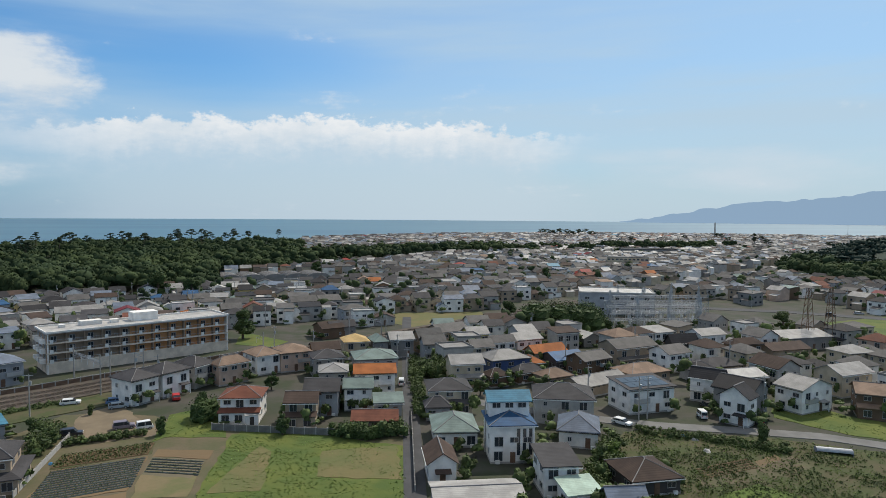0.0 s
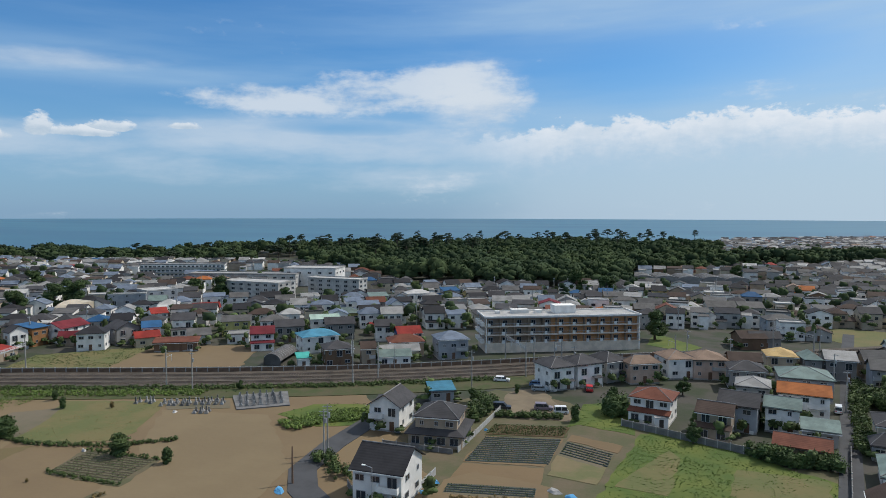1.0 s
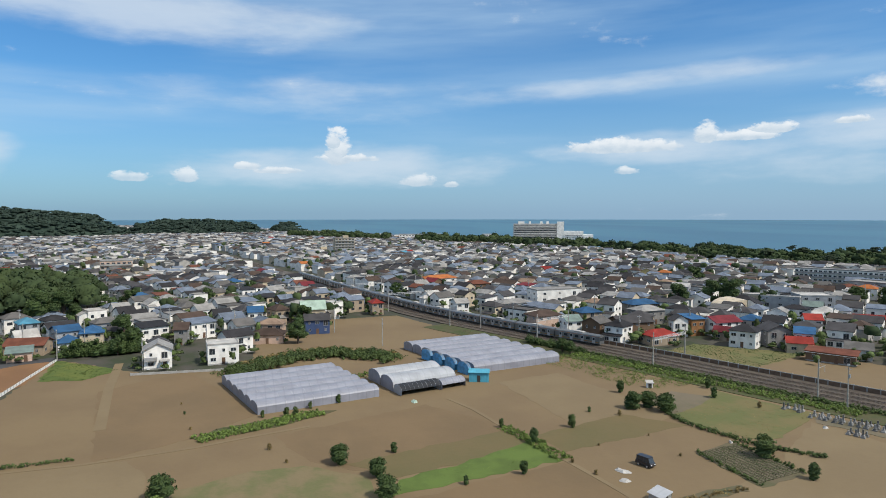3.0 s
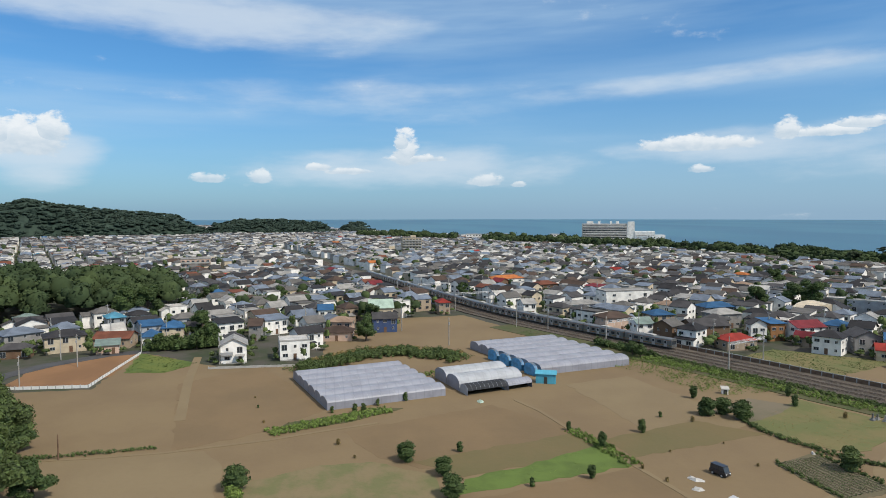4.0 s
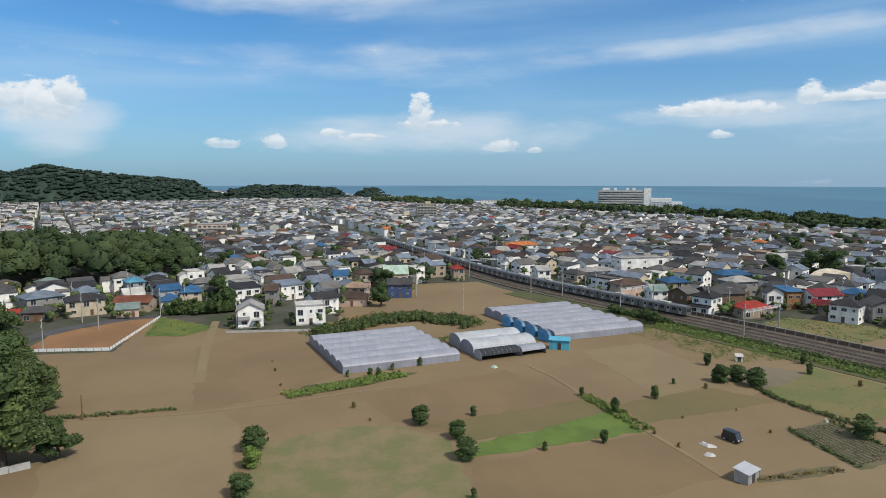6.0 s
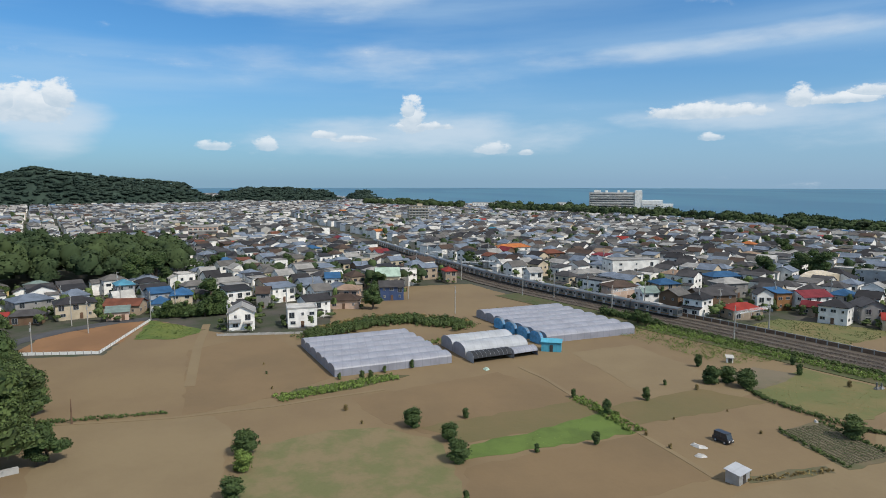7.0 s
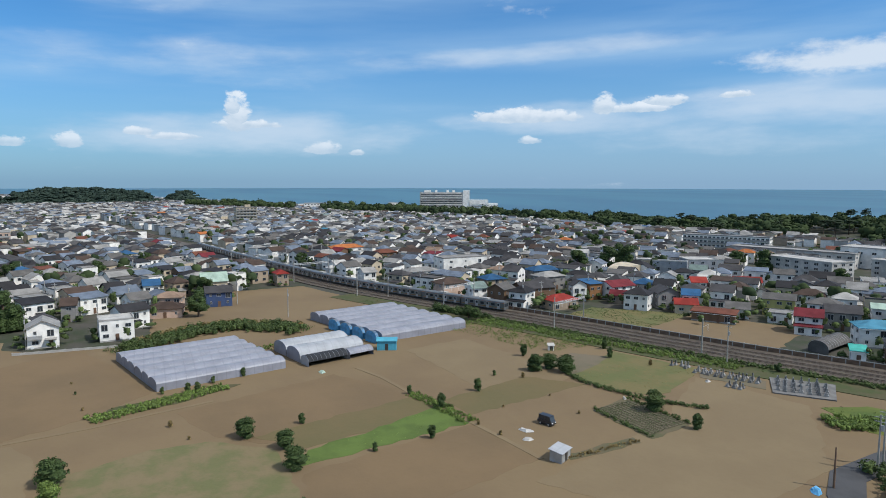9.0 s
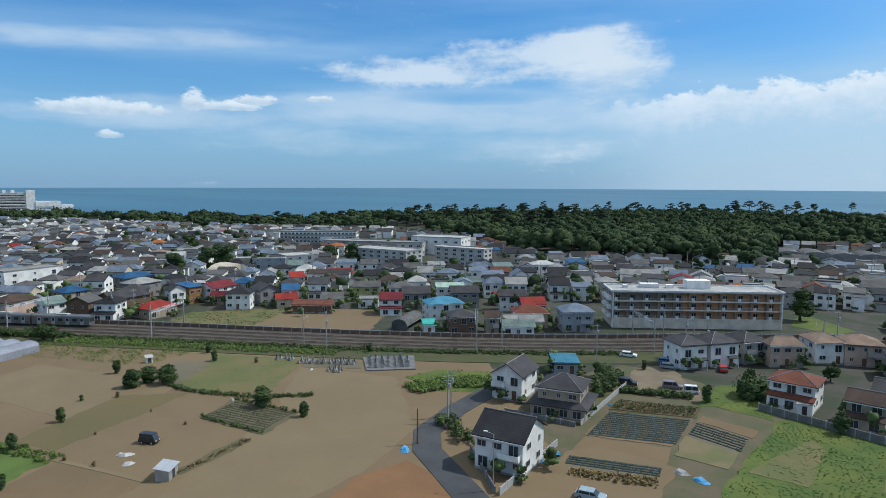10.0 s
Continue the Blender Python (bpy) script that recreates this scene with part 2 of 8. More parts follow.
# walls
for name, c in (("white", (0.82, 0.83, 0.84)), ("cream", (0.52, 0.455, 0.355)), ("beige", (0.37, 0.305, 0.24)), ("grey", (0.25, 0.25, 0.255)), ("pale_grey", (0.40, 0.40, 0.40)),
                ("brown", (0.16, 0.105, 0.07)), ("bluish", (0.33, 0.36, 0.41)), ("pink", (0.56, 0.42, 0.35)), ("ochre", (0.30, 0.155, 0.07)), ("dark", (0.07, 0.065, 0.065)),
                ("navy", (0.05, 0.085, 0.2)), ("yellow", (0.58, 0.46, 0.22)), ("lime", (0.42, 0.40, 0.16))):
    mat("wall_" + name, (c[0] * 0.94, c[1] * 0.895, c[2] * 0.83), 0.85, 0.12, 0.35, 5.0, 0.1, per_object=0.08)
# roofs
for name, c, r in (("slate", (0.08, 0.079, 0.085), 0.7), ("dark", (0.04, 0.04, 0.045), 0.65), ("grey", (0.145, 0.142, 0.14), 0.65), ("pale", (0.34, 0.34, 0.335), 0.55), ("brown", (0.092, 0.066, 0.055), 0.75),
                   ("rust", (0.19, 0.075, 0.05), 0.7), ("red", (0.33, 0.045, 0.035), 0.6), ("orange", (0.45, 0.16, 0.055), 0.7), ("teal", (0.20, 0.27, 0.255), 0.6), ("blue", (0.04, 0.125, 0.27), 0.55),
                   ("sky", (0.09, 0.29, 0.43), 0.55), ("white", (0.56, 0.56, 0.55), 0.55), ("tan", (0.31, 0.225, 0.17), 0.75), ("straw", (0.60, 0.43, 0.20), 0.7), ("mint", (0.45, 0.60, 0.52), 0.6),
                   ("turq", (0.10, 0.52, 0.46), 0.55), ("maroon", (0.20, 0.035, 0.045), 0.65), ("steelblue", (0.19, 0.235, 0.31), 0.55)):
    mat("roof_" + name, (c[0] * 0.74, c[1] * 0.71, c[2] * 0.68), r + 0.05, 0.18, 0.3, 4.0, 0.25, stripes=(1, 2.2, 0.4), per_object=0.16, spec=0.14)
mat("ridge_tile", (0.20, 0.19, 0.185), 0.7, 0.15, 1.0, 6.0, per_object=0.15)
mat("trim_white", (0.72, 0.72, 0.70), 0.6, 0.06, 0.5, 6.0)
mat("trim_dark", (0.05, 0.045, 0.04), 0.6, 0.1, 0.5, 6.0)
mat("aluminium", (0.48, 0.48, 0.48), 0.45, 0.05, 0.5, 6.0, metal=0.5)
mat("glass", (0.035, 0.042, 0.05), 0.12, 0.05, 0.5, 6.0, spec=0.6)
mat("door_wood", (0.14, 0.08, 0.05), 0.6, 0.15, 1.0, 8.0)
# plants
mat("leaf", (0.082, 0.115, 0.034), 0.75, 0.35, 0.6, 3.0, island=0.45, second=(0.052, 0.075, 0.024), spec=0.25)
mat("leaf_dark", (0.070, 0.104, 0.032), 0.75, 0.3, 0.3, 1.6, island=0.3, second=(0.044, 0.070, 0.024), spec=0.2)
mat("leaf_wood", (0.056, 0.077, 0.032), 0.85, 0.3, 0.02, 0.3, island=0.18, second=(0.034, 0.052, 0.026), spec=0.06)
mat("leaf_pine", (0.040, 0.055, 0.030), 0.8, 0.25, 0.2, 1.5, island=0.15, second=(0.030, 0.044, 0.024), spec=0.15)
# hill leaves tinted bluer: haze of distance put into the leaf colour
mat("leaf_hill", (0.038, 0.057, 0.043), 0.8, 0.25, 0.02, 0.5, island=0.2, second=(0.027, 0.044, 0.034), spec=0.12)
mat("leaf_bright", (0.12, 0.17, 0.038), 0.7, 0.3, 0.8, 3.0, island=0.4, spec=0.25)
mat("leaf_dry", (0.19, 0.14, 0.055), 0.85, 0.3, 0.8, 3.0, island=0.4)
mat("bark", (0.10, 0.075, 0.055), 0.9, 0.3, 2.0, 10.0, 0.5)
# misc
mat("sheet_plastic", (0.25, 0.255, 0.295), 0.5, 0.10, 0.25, 3.0, 0.15, stripes=(1, 0.45, 0.25), spec=0.5)
mat("sheet_plastic_white", (0.36, 0.37, 0.39), 0.5, 0.10, 0.25, 3.0, 0.15, stripes=(1, 0.45, 0.2), spec=0.5)
mat("black_net", (0.025, 0.027, 0.032), 0.8, 0.2, 0.4, 5.0)
mat("blue_sheet", (0.09, 0.31, 0.55), 0.5, 0.2, 0.8, 4.0, 0.4)
mat("cyan_paint", (0.08, 0.34, 0.46), 0.5, 0.1, 0.5, 5.0, stripes=(0, 1.4, 0.3))
mat("galvanised", (0.42, 0.43, 0.44), 0.5, 0.15, 0.5, 5.0, metal=0.5)
mat("pole_concrete", (0.33, 0.315, 0.29), 0.85, 0.12, 0.6, 6.0)
mat("rust_steel", (0.16, 0.10, 0.065), 0.8, 0.25, 0.5, 5.0)
mat("granite", (0.24, 0.235, 0.225), 0.5, 0.2, 1.0, 8.0, per_object=0.5)
mat("train_steel", (0.20, 0.205, 0.205), 0.4, 0.08, 0.3, 5.0, metal=0.55)
mat("train_orange", (0.46, 0.17, 0.03), 0.5, 0.05)
mat("train_green", (0.035, 0.14, 0.05), 0.5, 0.05)
mat("rubber", (0.03, 0.03, 0.03), 0.8, 0.1)
for name, c in (("white", (0.75, 0.75, 0.74)), ("black", (0.025, 0.025, 0.03)), ("silver", (0.45, 0.46, 0.47)), ("blue", (0.10, 0.20, 0.36)), ("red", (0.55, 0.03, 0.03)), ("mauve", (0.20, 0.17, 0.20)), ("bluegrey", (0.30, 0.36, 0.40))):
    mat("car_" + name, c, 0.3, 0.04, 0.5, 5.0, spec=0.6)


# ---- geometry helpers ----
class Geo:
    """Loose lists of corners and faces, with a material slot for each face."""

    def __init__(self):
        self.v, self.f, self.m = [], [], []

    def face(self, pts, slot=0):
        k = len(self.v)
        self.v += [tuple(p) for p in pts]
        self.f.append(tuple(range(k, k + len(pts))))
        self.m.append(slot)

    def hull(self, bottom, top, slot=0, caps=True):
        """A closed body between two rings of the same number of corners (anticlockwise from above)."""
        k, n = len(self.v), len(bottom)
        self.v += [tuple(p) for p in bottom] + [tuple(p) for p in top]
        for i in range(n):
            j = (i + 1) % n
            self.f.append((k + i, k + j, k + n + j, k + n + i))
        if caps:
            self.f.append(tuple(k + n - 1 - i for i in range(n)))
            self.f.append(tuple(k + n + i for i in range(n)))
        self.m += [slot] * (len(self.f) - len(self.m))

    def box(self, x0, y0, z0, x1, y1, z1, slot=0):
        self.hull([(x0, y0, z0), (x1, y0, z0), (x1, y1, z0), (x0, y1, z0)], [(x0, y0, z1), (x1, y0, z1), (x1, y1, z1), (x0, y1, z1)], slot)

    def tube(self, a, b, r0, r1=None, n=8, slot=0):
        a, b = Vector(a), Vector(b)
        r1 = r0 if r1 is None else r1
        q = (b - a).to_track_quat("Z", "Y")
        ring = [q @ Vector((math.cos(i * 2 * math.pi / n), math.sin(i * 2 * math.pi / n), 0)) for i in range(n)]
        self.hull([a + p * r0 for p in ring], [b + p * r1 for p in ring], slot)

    def slab(self, pts, thick, slot=0):
        """A sloping plate with its upper face on pts."""
        self.hull([(p[0], p[1], p[2] - thick) for p in pts], pts, slot)

    def take(self, other, m, slots=None):
        k = len(self.v)
        self.v += [tuple(m @ Vector(p)) for p in other.v]
        self.f += [tuple(i + k for i in f) for f in other.f]
        self.m += [slots[s] if slots else s for s in other.m]

    def mesh(self, name, *materials):
        me = bpy.data.meshes.new(name)
        me.from_pydata(self.v, [], self.f)
        for x in materials:
            me.materials.append(MATS[x])
        if len(materials) > 1:
            me.polygons.foreach_set("material_index", self.m)
        me.update()
        return me


def part(name, geo, material="", parent=None, label="", smooth=False):
    """One mesh object of a Geo, under a thing or a part."""
    mats = material if isinstance(material, tuple) else (material,)
    me = geo if isinstance(geo, bpy.types.Mesh) else geo.mesh(name, *mats)
    if smooth:
        me.shade_smooth()
    ob = new(name, me)
    if parent:
        ob.parent = parent
    return tagged(ob, label)


def thing(name, m, label, category, group="", kind=""):
    ob = new(name)
    ob.matrix_world = m
    ob.empty_display_size = 0.3
    return tagged(ob, label, category, group, kind)


def at(x, y, z=0.0, turn=0.0):
    return pose(x, y, z, 0, 0, turn)


def big_mesh(name, verts, faces, material):
    """A mesh from numpy arrays, for stuff."""
    me = bpy.data.meshes.new(name)
    me.from_pydata(verts.tolist(), [], faces.tolist())
    for x in material if isinstance(material, tuple) else (material,):
        me.materials.append(MATS[x])
    me.update()
    return me


def inside(x, y, poly):
    hit, n = False, len(poly)
    for i in range(n):
        (x1, y1), (x2, y2) = poly[i], poly[i - 1]
        if (y1 > y) != (y2 > y) and x < (x2 - x1) * (y - y1) / (y2 - y1) + x1:
            hit = not hit
    return hit


def line_gap(x, y, line):
    """Distance from a point to a polyline."""
    best = 1e9
    for (x1, y1), (x2, y2) in zip(line, line[1:]):
        dx, dy = x2 - x1, y2 - y1
        t = max(0.0, min(1.0, ((x - x1) * dx + (y - y1) * dy) / (dx * dx + dy * dy)))
        best = min(best, math.hypot(x - x1 - t * dx, y - y1 - t * dy))
    return best


def offset_line(line, off):
    """The polyline moved sideways (positive: to its left)."""
    res = []
    for i, (x, y) in enumerate(line):
        a, b = line[max(0, i - 1)], line[min(len(line) - 1, i + 1)]
        dx, dy = b[0] - a[0], b[1] - a[1]
        k = math.hypot(dx, dy)
        res.append((x - dy / k * off, y + dx / k * off))
    return res


def resample(line, step):
    """Points at even steps along a polyline, with the heading there."""
    res, carry = [], 0.0
    for (x1, y1), (x2, y2) in zip(line, line[1:]):
        k = math.hypot(x2 - x1, y2 - y1)
        s = carry
        while s < k:
            res.append((x1 + (x2 - x1) * s / k, y1 + (y2 - y1) * s / k, math.degrees(math.atan2(y2 - y1, x2 - x1))))
            s += step
        carry = s - k
    return res


def strip(name, line, o0, o1, z, material, label, category, thick=0.0, kind="structure"):
    """A flat band along a polyline between two offsets, or with thickness a wall."""
    a, b = offset_line(line, o0), offset_line(line, o1)
    G = Geo()
    for i in range(len(line) - 1):
        ring = [(*b[i], z), (*b[i + 1], z), (*a[i + 1], z), (*a[i], z)]
        ring = ring if o1 < o0 else ring[::-1]
        G.hull([(p[0], p[1], z - max(thick, 0.3)) for p in ring], ring)
    return tagged(part(name, G, material), label, category, "", kind)


PATCHES = []
FIELD = {}


def patch(name, poly, z, material, label, category="field"):
    """A field: a low slab of earth in the outline given."""
    z = z + 0.004 * (len(PATCHES) % 9)
    PATCHES.append(poly)
    FIELD.setdefault(name, []).append(poly)
    rng = random.Random(len(PATCHES))
    fine = []
    for (x1, y1), (x2, y2) in zip(poly, poly[1:] + poly[:1]):
        k = math.hypot(x2 - x1, y2 - y1)
        n = max(1, int(k / 2.2))
        for i in range(n):
            t = i / n
            j = 0.0 if i == 0 else min(0.55, k * 0.03)
            fine.append((x1 + (x2 - x1) * t + rng.uniform(-j, j), y1 + (y2 - y1) * t + rng.uniform(-j, j)))
    poly = fine
    area = sum(p[0] * q[1] - q[0] * p[1] for p, q in zip(poly, poly[1:] + poly[:1]))
    poly = poly if area > 0 else poly[::-1]
    G = Geo()
    G.hull([(x, y, z - 0.3) for x, y in poly], [(x, y, z) for x, y in poly])
    return tagged(part(name, G, material), label, category, "", "structure")

# ---- land, sea and distance ----
RAIL = [(-900, -75), (-700, -28), (-576, 0), (-476, 22), (-408, 36), (-351, 49), (-298, 62), (-265, 72), (-232, 85.5), (-205, 98.5), (-175, 113.5),
        (-147, 127.5), (-116, 144), (-96, 155.5), (-77, 167), (-57, 180), (-41, 190.5), (0, 217), (60, 256), (160, 321), (300, 412), (420, 490)]
WALL_LINE = [(-910, -57), (-705, -10), (-580, 18), (-480, 40), (-412, 54), (-355, 67), (-302, 80), (-270, 91), (-224, 111.5), (-203, 121.6), (-176, 133.4), (-152, 143), (-125, 154.5), (-99, 167), (-79, 178), (-60, 190),
             (-43, 201.5), (0, 228), (60, 267), (160, 332), (300, 424), (420, 500)]
LANE = [(19, 92), (21.6, 104), (30, 150), (41, 211), (48, 250), (56, 290)]


def coast(yaw):
    """Distance of the shore by direction (degrees, anticlockwise from north)."""
    k = ((-75, 1750), (-50, 1750), (-30, 1650), (-14, 1450), (0, 1150), (20, 900), (45, 840), (60, 900), (70, 1050), (80, 1320), (88, 1750), (96, 2600), (110, 3400), (135, 3600))
    for (a, p), (b, q) in zip(k, k[1:]):
        if yaw <= b:
            return p + (q - p) * (yaw - a) / (b - a)
    return k[-1][1]


def polar(yaw, r):
    return (-math.sin(radians(yaw)) * r, math.cos(radians(yaw)) * r)


def build_land():
    G = Geo()
    ring = [(4950 * math.cos(i * math.pi / 36), 4950 * math.sin(i * math.pi / 36), 0.0) for i in range(72)]
    G.hull([(x, y, -2.0) for x, y, z in ring], ring)
    tagged(part("ground", G, "urban_ground"), "flat built-up coastal ground of grey streets and green gardens", "ground", "", "structure")
    S = Geo()
    rows = [(yaw, coast(yaw) + 14 * noise.noise((yaw * 0.4, 0, 0))) for yaw in np.arange(-75, 136, 1.5)]
    for (a, p), (b, q) in zip(rows, rows[1:]):
        S.face([(*polar(b, q), 0.6), (*polar(a, p), 0.6), (*polar(a, 4900), 0.6), (*polar(b, 4900), 0.6)])
    tagged(part("sea", S, "sea_water"), "calm blue-green sea reaching the horizon", "water", "", "structure")
    B = Geo()
    for (a, p), (b, q) in zip(rows, rows[1:]):
        B.face([(*polar(b, q - 40), 0.3), (*polar(a, p - 40), 0.3), (*polar(a, p + 10), 0.7), (*polar(b, q + 10), 0.7)])
    tagged(part("beach", B, "sand"), "pale sandy beach along the shore", "beach", "", "structure")


def sea_material():
    m = bpy.data.materials.new("sea_water")
    m.use_nodes = True
    N = Nodes(m.node_tree)
    out, bsdf = N.add("ShaderNodeOutputMaterial"), N.add("ShaderNodeBsdfPrincipled")
    co = N.add("ShaderNodeTexCoord").outputs["Object"]
    mp = N.add("ShaderNodeMapping")
    N.put(mp.inputs[0], co)
    mp.inputs["Rotation"].default_value = (0, 0, 0.6)
    mp.inputs["Scale"].default_value = (0.0007, 0.0028, 1.0)
    broad = N.noise(mp.outputs[0], 1.4, 4.0, 0.5)
    N.put(bsdf.inputs["Base Color"], N.mix(N.smooth(broad, 0.35, 0.65), rgba((0.032, 0.105, 0.16)), rgba((0.050, 0.145, 0.195))))
    bsdf.inputs["Roughness"].default_value = 0.42
    bsdf.inputs["Specular IOR Level"].default_value = 0.5
    b = N.add("ShaderNodeBump")
    b.inputs["Strength"].default_value, b.inputs["Distance"].default_value = 0.3, 0.4
    N.put(b.inputs["Height"], N.noise(co, 0.12, 5.0, 0.6))
    N.put(bsdf.inputs["Normal"], b.outputs[0])
    N.put(out.inputs[0], bsdf.outputs[0])
    MATS["sea_water"] = m


def haze_glow_material(name, color, strength):
    """Plain far backdrop: the haze of miles of air is painted as glow."""
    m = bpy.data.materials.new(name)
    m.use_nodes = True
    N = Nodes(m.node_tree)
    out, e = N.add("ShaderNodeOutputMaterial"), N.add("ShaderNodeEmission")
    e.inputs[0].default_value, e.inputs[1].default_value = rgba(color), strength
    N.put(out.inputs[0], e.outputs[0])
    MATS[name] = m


sea_material()
mat("sand", (0.42, 0.38, 0.31), 0.95, 0.1, 0.05, 2.0)
# the mountain's blue is air haze put into an emitted colour
haze_glow_material("far_mountain", (0.27, 0.40, 0.56), 1.0)
build_land()


def ridge(name, rows, material, label, depth=300, kind="structure", rough=6.0):
    """A wooded or bare ridge: rows of (direction, distance, height)."""
    G = Geo()
    pts = []
    for (a, p, h), (b, q, k) in zip(rows, rows[1:]):
        n = max(2, int(abs(b - a) * 4))
        for i in range(n):
            t = i / n
            s = t * t * (3 - 2 * t)
            pts.append((a + (b - a) * t, p + (q - p) * t, h + (k - h) * s))
    pts.append(rows[-1])
    prof = ((0.0, 0.0), (0.15, 0.45), (0.32, 0.78), (0.5, 1.0), (0.75, 0.7), (1.0, 0.0))
    grid = []
    for yaw, r, h in pts:
        line = []
        for u, v in prof:
            x, y = polar(yaw, r + depth * (u - 0.5))
            z = h * v + (rough * noise.noise((x * 0.02, y * 0.02, 0)) if 0 < u < 1 else 0)
            line.append((x, y, max(z, -1.0)))
        grid.append(line)
    for p, q in zip(grid, grid[1:]):
        for i in range(len(prof) - 1):
            G.face([p[i], p[i + 1], q[i + 1], q[i]])
    return tagged(part(name, G, material, smooth=True), label, "hill", "", kind)


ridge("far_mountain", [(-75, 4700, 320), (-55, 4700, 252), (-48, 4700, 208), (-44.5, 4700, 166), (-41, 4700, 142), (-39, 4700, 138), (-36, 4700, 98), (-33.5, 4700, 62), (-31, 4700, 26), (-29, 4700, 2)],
      "far_mountain", "mountain range across the bay, blue haze put into its glow", 300, "structure", 10)

# ---- fields ----
patch("tilled_field", [(-52.8, -39.4), (-132.1, -64.2), (-156.9, -68.8), (-186.2, -82.5), (-186.3, -60.7), (-233.3, -60.0), (-207.6, -32.1), (-202.7, -1.0), (-244.3, 1.0), (-289.2, 31.2), (-292.5, 62.8), (-249.2, 76.4), (-200.9, 100.3), (-178.3, 107.1), (-157.0, 119.1), (-137.3, 129.8), (-115.6, 141.2), (-77.3, 147.8), (-42.2, 104.4), (-21.8, 18.9)], 0.03, "soil", "bare tan tilled earth stretching beside the railway")
patch("tilled_field", [(-133.6, -54.9), (-133.6, -30.9), (-133.3, -23.3), (-125.0, -18.8), (-97.5, -17.4), (-84.9, -16.8), (-88.7, -41.4)], 0.035, "soil_pale", "pale bare field with faint furrows")
patch("tilled_field", [(-139.6, 3.9), (-153.3, 40.1), (-138.4, 49.3), (-125.5, 55.1), (-117.8, 42.1), (-111.2, 24.0), (-123.4, 9.9)], 0.035, "soil_dark", "darker brown freshly tilled field")
patch("tilled_field", [(-101.2, 21.4), (-106.2, 38.0), (-109.9, 55.6), (-99.8, 58.8), (-91.1, 59.5), (-85.2, 39.1), (-83.7, 18.2)], 0.035, "soil_dark", "darker brown tilled strip")
patch("tilled_field", [(-173.3, 84.9), (-136.9, 92.5), (-127.9, 91.3), (-119.2, 77.8), (-128.3, 67.1), (-167.8, 64.7)], 0.035, "soil_pale", "pale bare field below the railway")
patch("tilled_field", [(-116.0, 119.0), (-90.5, 124.9), (-67.8, 99.9), (-64.2, 79.2), (-66.8, 64.6), (-83.8, 53.9), (-95.2, 89.6)], 0.035, "soil_pale", "pale wide bare field beside a lane")
patch("tilled_field", [(-187.8, -39.0), (-205.4, -18.2), (-157.1, 0.4), (-143.8, -10.7), (-134.3, -29.4)], 0.033, "soil_dark", "brown field in front of white houses")
patch("red_field", [(-190.6, -84.7), (-216.0, -85.6), (-230.0, -68.2), (-231.4, -59.6), (-204.5, -60.0), (-188.9, -62.2)], 0.05, "red_soil", "reddish bare field behind a low white fence")
patch("grass_strip", [(-231.4, -59.6), (-222.5, -48.5), (-212.5, -37.9), (-202.3, -45.9), (-204.1, -57.6)], 0.05, "grass", "rough green strip at a field's edge")
patch("pasture", [(-116.0, -13.7), (-121.6, -0.9), (-121.5, 8.7), (-113.5, 18.8), (-101.5, 19.6), (-82.2, 18.6), (-87.2, -13.6), (-104.7, -14.7)], 0.05, "pasture", "thin patchy grass over dry earth")
patch("crop_field", [(-104.1, 21.2), (-110.4, 24.1), (-116.4, 41.6), (-123.3, 56.0), (-111.0, 56.1), (-107.1, 38.4)], 0.06, "young_crop", "low bright green crop in a narrow field")
patch("weedy_field", [(-125.2, 56.6), (-132.6, 81.8), (-121.9, 91.1), (-114.5, 57.8)], 0.045, "soil_olive", "olive-brown fallow field with sparse weeds")
patch("weedy_field", [(-120.2, 16.0), (-130.3, 53.1), (-122.5, 57.2), (-116.0, 42.0), (-111.5, 24.0)], 0.045, "soil_olive", "olive-brown strip beside a green crop")
patch("fallow_field", [(-129.2, 91.9), (-143.5, 116.4), (-119.7, 125.3), (-107.8, 100.5), (-117.0, 94.4)], 0.06, "dry_grass", "fallow field grown over with yellow-green grass")
patch("garden_plot", [(-142.0, 94.2), (-146.7, 104.6), (-139.3, 111.2), (-134.4, 104.6), (-129.1, 92.1)], 0.06, "soil_grey", "bare grey vegetable plot beside the railway")
patch("crop_plot", [(-106.7, 82.0), (-110.1, 93.5), (-92.5, 94.5), (-89.9, 82.4)], 0.07, "plot_earth", "small plot with rows of dark green crops")
patch("herb_plot", [(-90.7, 64.0), (-92.0, 79.7), (-89.3, 79.3), (-88.4, 63.5)], 0.06, "plot_earth", "thin row of dry crops beside a field shed")
patch("lawn_field", [(-11.7, 107.5), (-9.7, 142.5), (7.5, 138.6), (24.3, 127.8), (18.6, 94.6), (-11.7, 101.7)], 0.05, "grass", "lush green meadow below a row of houses")
patch("meadow_bare", [(-3.8, 134.2), (-11.8, 112.9), (-3.2, 112.0), (-1.6, 130.5)], 0.12, "dry_grass", "mown yellowish patch in the meadow")
patch("meadow_bare", [(8.1, 128.3), (22.6, 128.2), (20.8, 111.3), (6.3, 115.9)], 0.12, "dry_grass", "mown yellowish patch in the meadow")
patch("crop_plot", [(-40.3, 129.8), (-40.1, 137.0), (-24.2, 141.0), (-23.8, 134.3)], 0.06, "weeds", "plot of low dark green leaf crops")
patch("mulch_plot", [(-39.5, 114.2), (-39.7, 129.0), (-24.3, 133.2), (-24.8, 117.1)], 0.07, "soil_dark", "dark mulched rows of seedlings")
